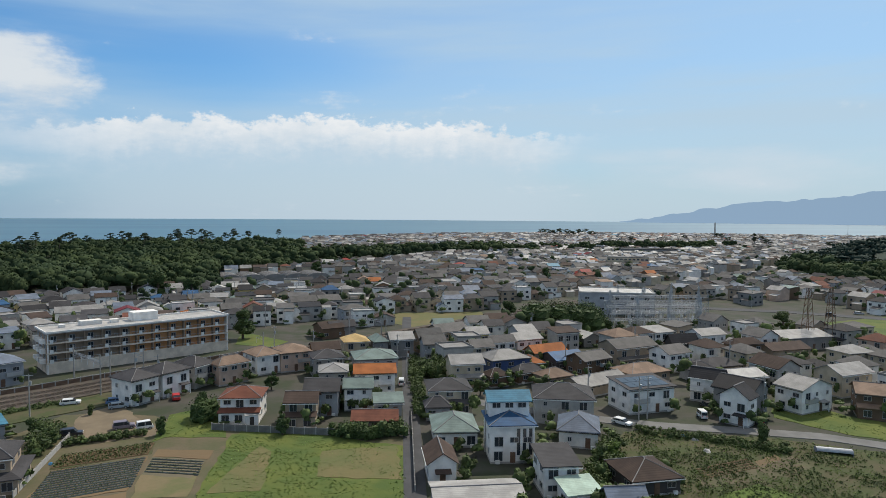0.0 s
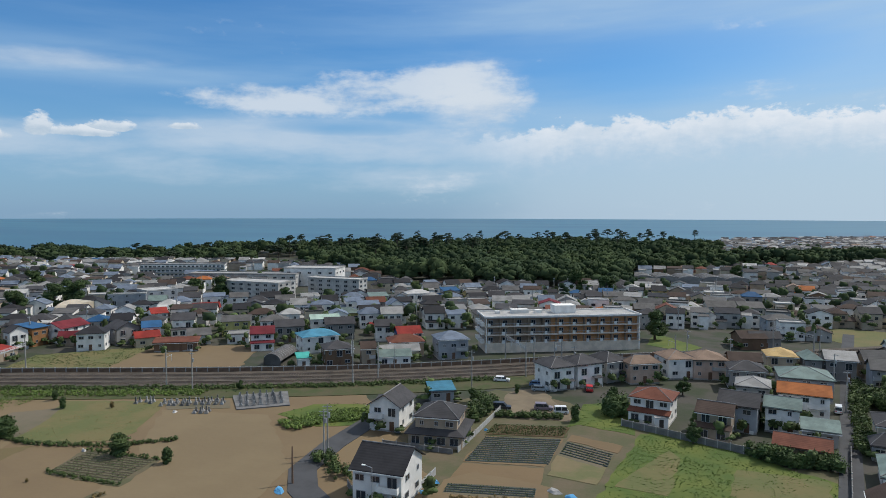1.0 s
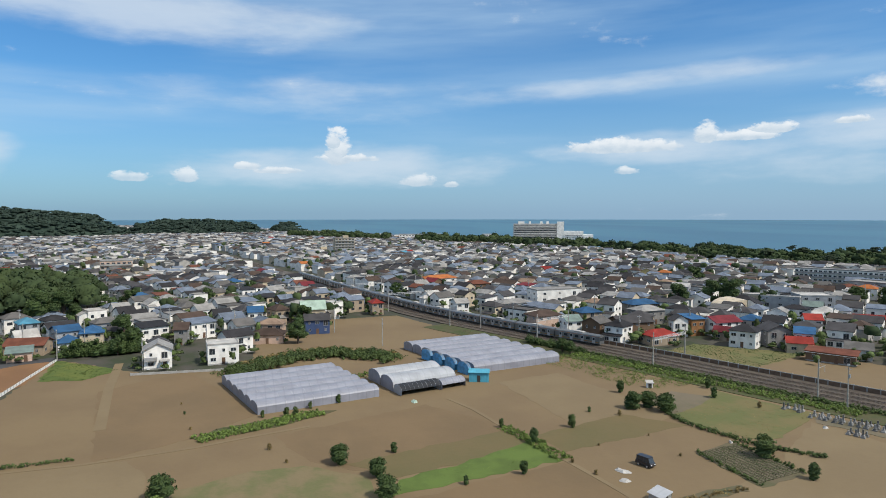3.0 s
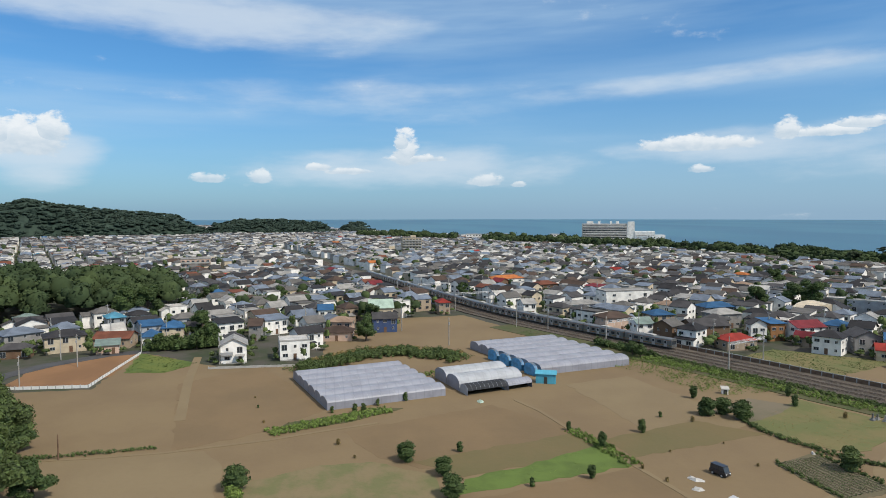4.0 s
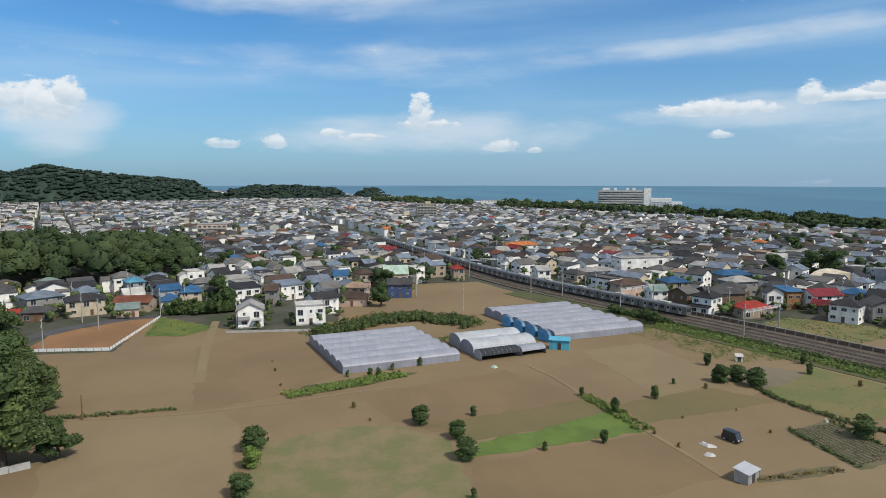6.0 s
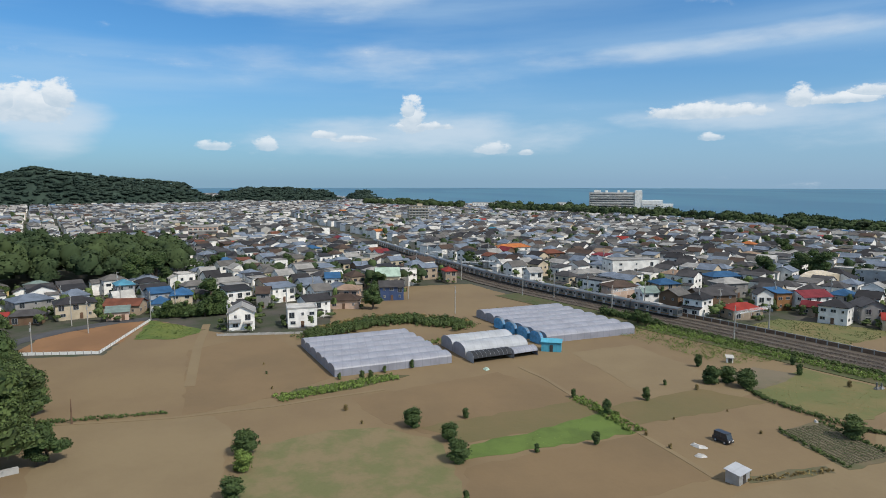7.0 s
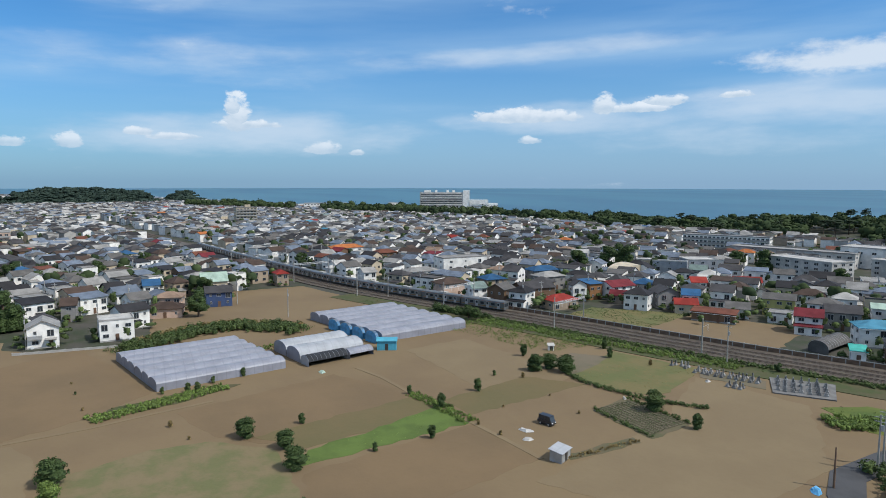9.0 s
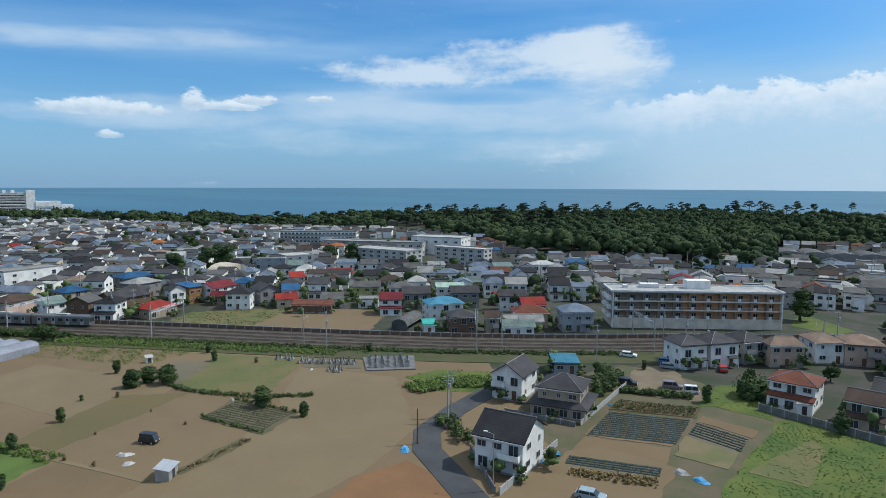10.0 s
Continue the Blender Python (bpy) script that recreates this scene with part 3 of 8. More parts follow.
patch("bare_bed", [(-39.4, 104.4), (-39.3, 113.6), (-24.7, 116.6), (-23.7, 108.2)], 0.06, "soil_dark", "bare brown bed between mulched rows")
patch("mulch_plot", [(-38.2, 100.0), (-38.7, 103.9), (-23.9, 107.3), (-23.6, 102.2)], 0.07, "soil_grey", "short mulched rows beside a bare bed")
patch("crop_plot", [(-23.8, 123.9), (-23.5, 132.6), (-13.4, 128.7), (-15.1, 120.2)], 0.07, "soil_grey", "dull grey-green plot beside a path")
patch("bare_bed", [(-23.5, 132.6), (-23.1, 136.5), (-12.5, 133.5), (-13.0, 129.0)], 0.06, "soil_dark", "narrow bare bed beside a meadow")
patch("crop_plot", [(-23.5, 113.6), (-23.8, 123.9), (-14.2, 120.8), (-14.8, 112.4)], 0.06, "pasture", "thinly grown plot beside a meadow")
patch("car_park", [(-41.9, 146.9), (-44.0, 162.8), (-37.8, 171.9), (-23.4, 145.6), (-35.7, 143.1)], 0.06, "gravel_soil", "unpaved gravel car park between houses and field")
patch("rough_grass", [(-25.3, 140.8), (-24.4, 159.7), (-12.6, 166.3), (-10.7, 140.9), (-23.1, 143.7)], 0.06, "grass", "rough grass beside the houses")
patch("allotment", [(48.4, 95.7), (73.8, 125.5), (92.9, 117.5), (100.7, 110.5), (112.3, 95.6), (100.1, 75.6), (44.8, 88.5)], 0.05, "weeds", "overgrown allotment with beds and shrubs")
patch("garden_bed", [(85.5, 103.2), (96.5, 105.7), (96.2, 99.9), (84.8, 96.6)], 0.08, "plot_earth", "reddish dug bed in the allotment")
patch("garden_bed", [(71.6, 102.2), (85.5, 103.2), (82.8, 97.1), (69.8, 96.4)], 0.08, "plot_earth", "bare dug bed in the allotment")
patch("garden_bed", [(87.4, 104.7), (93.9, 107.2), (93.3, 104.3), (86.8, 102.6)], 0.08, "soil_dark", "pale straw-covered bed in the allotment")
patch("garden_bed", [(70.4, 92.7), (80.5, 95.6), (84.3, 89.5), (79.2, 86.4), (68.6, 88.9)], 0.08, "young_crop", "bright green leafy bed")
patch("rough_grass", [(111.1, 127.2), (124.4, 143.8), (128.6, 124.1), (136.6, 114.0), (128.0, 104.3), (117.9, 113.6)], 0.06, "grass", "tall pale green grass beside a lane")
patch("flat_field", [(232.8, 238.4), (306.2, 252.5), (214.8, 164.9), (212.4, 191.7), (224.7, 221.3)], 0.06, "grass", "flat green field beside a main road")
patch("small_field", [(49.1, 303.2), (93.6, 299.9), (89.5, 270.3), (57.1, 249.3), (46.4, 279.0)], 0.05, "dry_grass", "brown patch of open ground between houses")
patch("lot_grass", [(-15.2, 241.6), (-13.6, 266.3), (3.3, 243.0), (-2.6, 233.9)], 0.05, "grass", "green lot behind an apartment block")
patch("brown_field", [(-161.4, 140.9), (-173.5, 175.6), (-140.6, 190.6), (-126.2, 160.7)], 0.05, "soil", "bare brown field across the railway")
patch("stubble_field", [(-187.4, 127.0), (-198.6, 150.5), (-173.5, 175.6), (-160.1, 139.8)], 0.05, "dry_grass", "yellowish stubble field across the railway")
patch("field_strip", [(-219.2, 0.9), (-244.1, 2.1), (-286.1, 30.9), (-289.3, 62.1), (-233.2, 71.5), (-216.9, 44.7)], 0.05, "soil", "bare earth field strip behind the houses")
patch("lush_plot", [(-88.8, 126.0), (-85.3, 135.7), (-71.7, 141.4), (-65.6, 127.2), (-75.8, 121.7)], 0.07, "grass", "lush green vegetable patch")
patch("vegetable_plot", [(-140.9, -11.5), (-147.5, -8.5), (-155.2, 12.5), (-154.3, 18.6), (-145.5, 4.1)], 0.07, "weeds", "mixed vegetable beds along a path")
patch("rough_grass", [(-14.4, 99.4), (-13.0, 117.7), (-11.8, 125.2), (-8.0, 145.0), (10.1, 136.8), (10.8, 102.9), (-18.0, 84.7)], 0.045, "grass", "overgrown green field margin")
patch("dirt_yard", [(-40.2, 83.4), (-39.9, 105.1), (-35.8, 110.6), (-21.8, 108.5), (-21.6, 93.1)], 0.05, "soil", "bare earth beside a garden wall")
patch("red_field", [(-62.7, 67.2), (-64.2, 79.2), (-61.1, 87.5), (-55.6, 85.9), (-44.9, 78.4)], 0.055, "red_soil", "reddish bare field beside a lane")

# ---- houses ----
ROOF_WORDS = {"slate": "grey slate", "dark": "charcoal", "grey": "mid-grey", "pale": "pale grey", "brown": "brown", "rust": "red-brown tiled", "red": "bright red", "orange": "orange tiled", "teal": "faded teal",
              "blue": "deep blue", "sky": "light blue", "white": "white metal", "tan": "tan", "straw": "straw-yellow", "mint": "mint-green", "turq": "turquoise", "maroon": "maroon", "steelblue": "blue-grey"}
WALL_WORDS = {"white": "white", "cream": "cream", "beige": "beige", "grey": "grey", "pale_grey": "pale grey", "brown": "brown", "bluish": "pale blue-grey", "pink": "pinkish", "ochre": "ochre", "dark": "dark timber",
              "navy": "navy", "yellow": "yellow", "lime": "yellow-green"}
SHAPE_WORDS = {"gable": "gabled", "gabley": "gable-fronted", "hip": "hipped", "shed": "single-pitch", "flat": "flat"}
TAKEN = []
UNIT = {}


def window_mesh(w, h, kind):
    """A sash window whose back lies on y = 0, facing -y: kind 0 frame alone, 1 pane alone, 2 both."""
    key = (round(w, 1), h, kind)
    if key in UNIT:
        return UNIT[key]
    G = Geo()
    a, b = w / 2, h / 2
    if kind == 1:
        G.box(-a + 0.07, -0.04, -b + 0.09, a - 0.07, 0, b - 0.09)
    else:
        index = {}

        def corner(x, y, z):
            p = (round(x, 4), round(y, 4), round(z, 4))
            if p not in index:
                index[p] = len(G.v)
                G.v.append(p)
            return index[p]

        def face(pts, slot):
            G.f.append(tuple(corner(*p) for p in pts))
            G.m.append(slot)

        xs, zs, o, r = (-a, -a + 0.07, -0.04, 0.04, a - 0.07, a), (-b, -b + 0.09, b - 0.09, b), -0.09, -0.035
        for i in range(5):
            for j in range(3):
                x0, x1, z0, z1 = xs[i], xs[i + 1], zs[j], zs[j + 1]
                if j == 1 and i in (1, 3):
                    face([(x0, o, z0), (x1, o, z0), (x1, r, z0), (x0, r, z0)], 0)
                    face([(x1, o, z1), (x0, o, z1), (x0, r, z1), (x1, r, z1)], 0)
                    face([(x0, o, z1), (x0, o, z0), (x0, r, z0), (x0, r, z1)], 0)
                    face([(x1, o, z0), (x1, o, z1), (x1, r, z1), (x1, r, z0)], 0)
                    if kind == 2:
                        face([(x0, r, z0), (x1, r, z0), (x1, r, z1), (x0, r, z1)], 1)
                else:
                    face([(x0, o, z0), (x1, o, z0), (x1, o, z1), (x0, o, z1)], 0)
        for i in range(5):
            face([(xs[i + 1], o, -b), (xs[i], o, -b), (xs[i], 0, -b), (xs[i + 1], 0, -b)], 0)
            face([(xs[i], o, b), (xs[i + 1], o, b), (xs[i + 1], 0, b), (xs[i], 0, b)], 0)
        for j in range(3):
            face([(-a, o, zs[j]), (-a, o, zs[j + 1]), (-a, 0, zs[j + 1]), (-a, 0, zs[j])], 0)
            face([(a, o, zs[j + 1]), (a, o, zs[j]), (a, 0, zs[j]), (a, 0, zs[j + 1])], 0)
    UNIT[key] = G.mesh("window", *(("aluminium",), ("glass",), ("aluminium", "glass"))[kind])
    return UNIT[key]


def wall_geo(w, d, h, roof, rise, z0=0.0, G=None, slot=0):
    G = G or Geo()
    a, b = w / 2, d / 2
    if roof in ("gable", "gabley"):
        if roof == "gable":
            ends = [[(x, -b, z0), (x, -b, h), (x, 0, h + rise), (x, b, h), (x, b, z0)] for x in (-a, a)]
        else:
            ends = [[(-a, y, z0), (-a, y, h), (0, y, h + rise), (a, y, h), (a, y, z0)] for y in (b, -b)]
        p, q = ends
        G.face(p, slot)
        G.face(q[::-1], slot)
        G.face([p[0], q[0], q[1], p[1]], slot)
        G.face([q[4], p[4], p[3], q[3]], slot)
        G.face([p[1], q[1], q[2], p[2]], slot)
        G.face([p[2], q[2], q[3], p[3]], slot)
    elif roof == "shed":
        G.hull([(-a, -b, z0), (a, -b, z0), (a, b, z0), (-a, b, z0)], [(-a, -b, h), (a, -b, h), (a, b, h + rise), (-a, b, h + rise)], slot)
    else:
        G.box(-a, -b, z0, a, b, h, slot)
    return G


def roof_geo(w, d, h, roof, rise, over=0.5, thick=0.16, G=None, slot=0):
    G = G or Geo()
    a, b = w / 2 + over, d / 2 + over
    k = 0.04
    if roof in ("gable", "gabley"):
        run = d / 2 if roof == "gable" else w / 2
        drop = rise * over / run
        e, t = h - drop + k + thick, h + rise + k + thick
        if roof == "gable":
            G.slab([(-a, -b, e), (a, -b, e), (a, 0, t), (-a, 0, t)], thick, slot)
            G.slab([(a, b, e), (-a, b, e), (-a, 0.001, t), (a, 0.001, t)], thick, slot)
        else:
            G.slab([(-a, b, e), (-a, -b, e), (0, -b, t), (0, b, t)], thick, slot)
            G.slab([(a, -b, e), (a, b, e), (0.001, b, t), (0.001, -b, t)], thick, slot)
    elif roof == "hip":
        long_x = w >= d
        r = abs(w - d) / 2 + 0.3
        R = ((-r, 0), (r, 0)) if long_x else ((0, -r), (0, r))
        e, t = h - 0.25 + k, h + rise + k
        low = [(-a, -b, e), (a, -b, e), (a, b, e), (-a, b, e)]
        up = [(x, y, z + thick) for x, y, z in low]
        p, q = (*R[0], t), (*R[1], t)
        G.face(low[::-1], slot)
        for i in range(4):
            G.face([low[i], low[(i + 1) % 4], up[(i + 1) % 4], up[i]], slot)
        if long_x:
            G.face([up[0], up[1], q, p], slot), G.face([up[2], up[3], p, q], slot), G.face([up[1], up[2], q], slot), G.face([up[3], up[0], p], slot)
        else:
            G.face([up[1], up[2], q, p], slot), G.face([up[3], up[0], p, q], slot), G.face([up[0], up[1], p], slot), G.face([up[2], up[3], q], slot)
    elif roof == "shed":
        s = rise / d * over
        G.slab([(-a, -b, h - s + k + thick), (a, -b, h - s + k + thick), (a, b, h + rise + s + k + thick), (-a, b, h + rise + s + k + thick)], thick, slot)
    else:
        G.box(-w / 2, -d / 2, h + 0.005, w / 2, d / 2, h + 0.12, slot)
        for x0, y0, x1, y1 in ((-a + 0.4, -b + 0.4, a - 0.4, -b + 0.65), (-a + 0.4, b - 0.65, a - 0.4, b - 0.4), (-a + 0.4, -b + 0.66, -a + 0.65, b - 0.66), (a - 0.65, -b + 0.66, a - 0.4, b - 0.66)):
            G.box(x0, y0, h - 0.05, x1, y1, h + rise, slot)
    return G


def put_window(th, side, pos, z, w, h, hx, hy, deep):
    """A window on a side (0 front, 1 right, 2 back, 3 left) of a house of half sizes hx, hy."""
    x, y, turn = ((pos, -hy, 0), (hx, pos, 90), (-pos, hy, 180), (-hx, -pos, 270))[side]
    ob = part("window", window_mesh(w, h, 0 if deep else 2), "", th)
    ob.matrix_basis = at(x, y, z, turn)
    if deep:
        part("pane", window_mesh(w, h, 1), "", ob)


def house(x, y, yaw, w, d, h, roof, rise, rc, wc, extra="", group="houses of the town", m=None, sides=(0, 1, 2, 3), deep=None):
    rng = random.Random(int(x * 13 + y * 7))
    gap = math.hypot(x, y)
    deep = gap < 145 if deep is None else deep
    floors = 1 if h < 4.6 else (2 if h < 7.2 else 3)
    words = f"{('one', 'two', 'three')[floors - 1]}-storey {WALL_WORDS[wc]} house with a {ROOF_WORDS[rc]} {SHAPE_WORDS[roof]} roof"
    th = thing("house", m or at(x, y, 0, yaw), words, "house", group)
    TAKEN.append((x, y, math.hypot(w, d) / 2))
    part("wall", wall_geo(w, d, h, roof, rise), "wall_" + wc, th)
    rf = part("roof", roof_geo(w, d, h, roof, rise), "roof_" + rc, th)
    if roof in ("gable", "gabley", "hip") and gap < 200:
        G = Geo()
        z = h + rise + (0.2 if roof != "hip" else 0.04)
        r = w / 2 + 0.5 if roof == "gable" else abs(w - d) / 2 + 0.3
        if roof == "gable" or (roof == "hip" and w >= d):
            G.tube((-r, 0, z), (r, 0, z), 0.13, n=6)
        else:
            r = d / 2 + 0.5 if roof == "gabley" else r
            G.tube((0, -r, z), (0, r, z), 0.13, n=6)
        if roof == "hip":
            long_x = w >= d
            for sx in (-1, 1):
                for sy in (-1, 1):
                    end = (sx * r, 0, z) if long_x else (0, sy * r, z)
                    G.tube((sx * (w / 2 + 0.5), sy * (d / 2 + 0.5), h - 0.02), end, 0.09, n=5)
        part("ridge_cap", G, "ridge_tile", rf)
    if gap < 240:
        G = Geo()
        zz = h - 0.25 if roof != "flat" else h - 0.1
        a, b = w / 2 + 0.52, d / 2 + 0.52
        if roof in ("hip", "gable", "shed"):
            G.box(-a, -b - 0.1, zz - 0.12, a, -b, zz + 0.02)
        elif roof == "gabley":
            G.box(-a - 0.1, -b, zz - 0.12, -a, b, zz + 0.02)
        if G.v:
            part("gutter", G, "trim_white" if rng.random() < 0.6 else "trim_dark", th)
        F = Geo()
        F.box(-w / 2 - 0.04, -d / 2 - 0.04, 0, w / 2 + 0.04, d / 2 + 0.04, 0.4)
        part("foundation", F, "concrete", th)
    hx, hy = w / 2, d / 2
    for k in range(floors):
        z = 1.75 + 2.75 * k
        if z + 0.7 > h + 0.3:
            break
        for side in sides:
            if side == 2 and not deep:
                continue
            span = w if side in (0, 2) else d
            n = max(1, int(span / (3.1 if side == 0 else 4.2) + 0.4))
            n = min(n, 4 if deep else 3) if side != 2 else 1
            for i in range(n):
                pos = (i + 0.5) / n * span - span / 2 + rng.uniform(-0.25, 0.25)
                if side == 0 and k == 0 and i == n // 2:
                    continue
                big = rng.random()
                ww, hh = (1.7, 1.9) if big < 0.3 and side == 0 else ((1.6, 1.1) if big < 0.7 else (0.8, 1.0))
                put_window(th, side, pos, z - (0.3 if hh > 1.5 else 0), min(ww, span * 0.4), hh, hx, hy, deep)
    n = max(1, min(4, int(w / 3.1 + 0.4)))
    px = (n // 2 + 0.5) / n * w - w / 2
    D = Geo()
    D.box(px - 0.5, -hy - 0.07, 0.15, px + 0.5, -hy, 2.2)
    part("door", D, "door_wood", th)
    if extra == "lean" or extra == "skirt":
        P = Geo()
        if extra == "lean":
            P.slab([(-hx - 0.3, -hy - 2.1, 2.75), (hx + 0.3, -hy - 2.1, 2.75), (hx + 0.3, -hy, 3.35), (-hx - 0.3, -hy, 3.35)], 0.14)
            W = Geo()
            W.box(-hx, -hy - 1.7, 0, hx, -hy - 0.08, 2.7)
            ext = part("extension", W, "wall_" + wc, th)
            for i in range(max(2, int(w / 2.6))):
                g = part("window", window_mesh(1.7, 1.6, 2), "", ext)
                g.matrix_basis = at((i + 0.5) / max(2, int(w / 2.6)) * w - hx, -hy - 1.7, 1.4)
        else:
            for sx, sy, ex, ey in ((-1, -1, 1, -1), (1, -1, 1, 1), (1, 1, -1, 1), (-1, 1, -1, -1)):
                o = 1.9
                P.slab([(sx * (hx + o), sy * (hy + o), 2.7), (ex * (hx + o), ey * (hy + o), 2.7), (ex * hx, ey * hy, 3.5), (sx * hx, sy * hy, 3.5)], 0.14)
            W = Geo()
            W.box(-hx - 1.2, -hy - 1.2, 0, hx + 1.2, hy + 1.2, 2.68)
            ext = part("ground_floor", W, "wall_" + wc, th)
            for i in range(4):
                g = part("window", window_mesh(1.7, 1.6, 2), "", ext)
                g.matrix_basis = at((i + 0.5) / 4 * (w + 2) - hx - 1, -hy - 1.2, 1.4)
            for i in range(3):
                g = part("window", window_mesh(1.7, 1.6, 2), "", ext)
                g.matrix_basis = at(hx + 1.2, (i + 0.5) / 3 * (d + 2) - hy - 1, 1.4, 90)
        part("lower_roof", P, "roof_" + rc, th)
    if extra == "upper":
        U = Geo()
        U.box(-hx * 0.94, -hy * 0.1, h + 0.3, hx * 0.94, hy * 0.96, h + 3.4)
        up = part("upper_storey", U, "wall_" + wc, th)
        R2 = Geo()
        R2.take(roof_geo(w * 0.94, d * 0.53, h + 3.4, "gable", 1.3), at(0, d * 0.215, 0))
        part("upper_roof", R2, "roof_sky", th, "light blue upper roof")
        for i in range(3):
            T = Geo()
            T.box(hx * 0.18 + i * 1.15, -hy - 0.08, 1.6, hx * 0.18 + i * 1.15 + 0.62, -hy, 6.6)
            part("tall_window", T, "glass", th, "tall dark window strip")
        for i in range(3):
            o = part("window", window_mesh(1.6, 1.1, 2), "", up)
            o.matrix_basis = at((i - 1) * w * 0.3, -hy * 0.1, h + 2.5)
    if extra == "porch":
        P = Geo()
        P.slab([(px - 1.4, -hy - 1.5, 2.6), (px + 1.4, -hy - 1.5, 2.6), (px + 1.4, -hy, 2.9), (px - 1.4, -hy, 2.9)], 0.12)
        part("porch_roof", P, "roof_" + rc, th)
        Q = Geo()
        Q.box(px + 1.1, -hy - 1.35, 0, px + 1.25, -hy - 1.2, 2.5)
        part("post", Q, "trim_white", th)
    if extra == "solar":
        for i in range(5):
            for j in range(2):
                S = Geo()
                x0, y0 = -hx + 0.7 + i * (w - 1.4) / 5, -hy + 0.8 + j * 3.4
                f = lambda yy: h + rise * (yy + hy) / d + 0.28
                S.slab([(x0, y0, f(y0)), (x0 + (w - 1.4) / 5 - 0.12, y0, f(y0)), (x0 + (w - 1.4) / 5 - 0.12, y0 + 3.2, f(y0 + 3.2)), (x0, y0 + 3.2, f(y0 + 3.2))], 0.06)
                part("solar_panel", S, "glass", rf)
    if floors == 2 and roof != "flat" and rng.random() < 0.55 and gap < 230 and extra not in ("lean", "skirt"):
        bx = -w / 4 if px > 0 else w / 4
        bw = min(3.6, w * 0.45)
        B = Geo()
        B.box(bx - bw / 2, -hy - 1.1, 2.75, bx + bw / 2, -hy - 0.02, 2.9)
        bal = part("balcony", B, "concrete", th)
        R = Geo()
        R.box(bx - bw / 2, -hy - 1.1, 2.92, bx + bw / 2, -hy - 1.04, 3.85)
        R.box(bx - bw / 2, -hy - 1.03, 2.92, bx - bw / 2 + 0.06, -hy - 0.02, 3.85)
        R.box(bx + bw / 2 - 0.06, -hy - 1.03, 2.92, bx + bw / 2, -hy - 0.02, 3.85)
        part("railing", R, "wall_" + wc if rng.random() < 0.5 else "aluminium", bal)
    if gap < 240 and rng.random() < 0.7:
        A = Geo()
        ax = hx * rng.choice((-0.7, 0.75))
        A.box(ax - 0.4, -hy - 0.45, 0.1, ax + 0.4, -hy - 0.12, 0.75)
        part("air_conditioner", A, "trim_white", th)
    return th


# ---- plants ----
def leaf_cloud(n, size, lumps, rng, flat=1.0):
    """Corners and faces of n small leaf clumps, spread over lumps (x, y, z, radius)."""
    L = np.array(lumps)
    pick = rng.choice(len(L), n, p=L[:, 3] ** 2 / (L[:, 3] ** 2).sum())
    d = rng.normal(size=(n, 3))
    d /= np.linalg.norm(d, axis=1)[:, None]
    d[:, 2] = np.where(d[:, 2] < -0.4, -d[:, 2], d[:, 2])
    c = L[pick, :3] + d * L[pick, 3:4] * rng.uniform(0.72, 1.06, (n, 1)) * np.array([1, 1, flat])
    nrm = d + rng.normal(size=(n, 3)) * 0.55
    nrm /= np.linalg.norm(nrm, axis=1)[:, None]
    ref = rng.normal(size=(n, 3))
    u = np.cross(nrm, ref)
    u /= np.linalg.norm(u, axis=1)[:, None]
    v = np.cross(nrm, u)
    s = size * rng.uniform(0.6, 1.3, (n, 1))
    k = rng.uniform(0.55, 1.0, (n, 1))
    verts = np.stack([c - u * s, c - v * s * k, c + u * s, c + v * s * k], 1).reshape(-1, 3)
    faces = np.arange(n * 4).reshape(-1, 4)
    return verts, faces


def core(lumps, shrink, rng, rings=(-0.6, 0.15, 0.75), around=6, rough=0.0):
    """Rough dark bodies inside the lumps, so that no light shows through a dense crown."""
    V, F = [], []
    n = len(rings)
    for x, y, z, r in lumps:
        k = len(V)
        for i, e in enumerate(rings):
            rr = math.sqrt(1 - e * e) * r * shrink
            for j in range(around):
                a = j * 2 * math.pi / around + i * 0.5
                q = 1.0 + rough * rng.uniform(-1, 1)
                V.append((x + rr * q * math.cos(a), y + rr * q * math.sin(a), z + e * r * shrink * q))
        for i in range(n - 1):
            for j in range(around):
                F.append((k + i * around + j, k + i * around + (j + 1) % around, k + (i + 1) * around + (j + 1) % around, k + (i + 1) * around + j))
        t = k + (n - 1) * around
        for j in range(1, around - 1, 2):
            F.append((t, t + j, t + j + 1, t + j + 2))
    return np.array(V), np.array(F)


def lumps_round(h, r, base, seed, n=6):
    rng = random.Random(seed)
    res = [(0, 0, base + (h - base) * 0.55, r * 0.8)]
    for i in range(n):
        a = i * 2.4 + rng.uniform(0, 1)
        q = r * rng.uniform(0.3, 0.65)
        res.append((q * math.cos(a), q * math.sin(a), base + (h - base) * rng.uniform(0.25, 0.85), r * rng.uniform(0.4, 0.6)))
    return res


TREES = {}


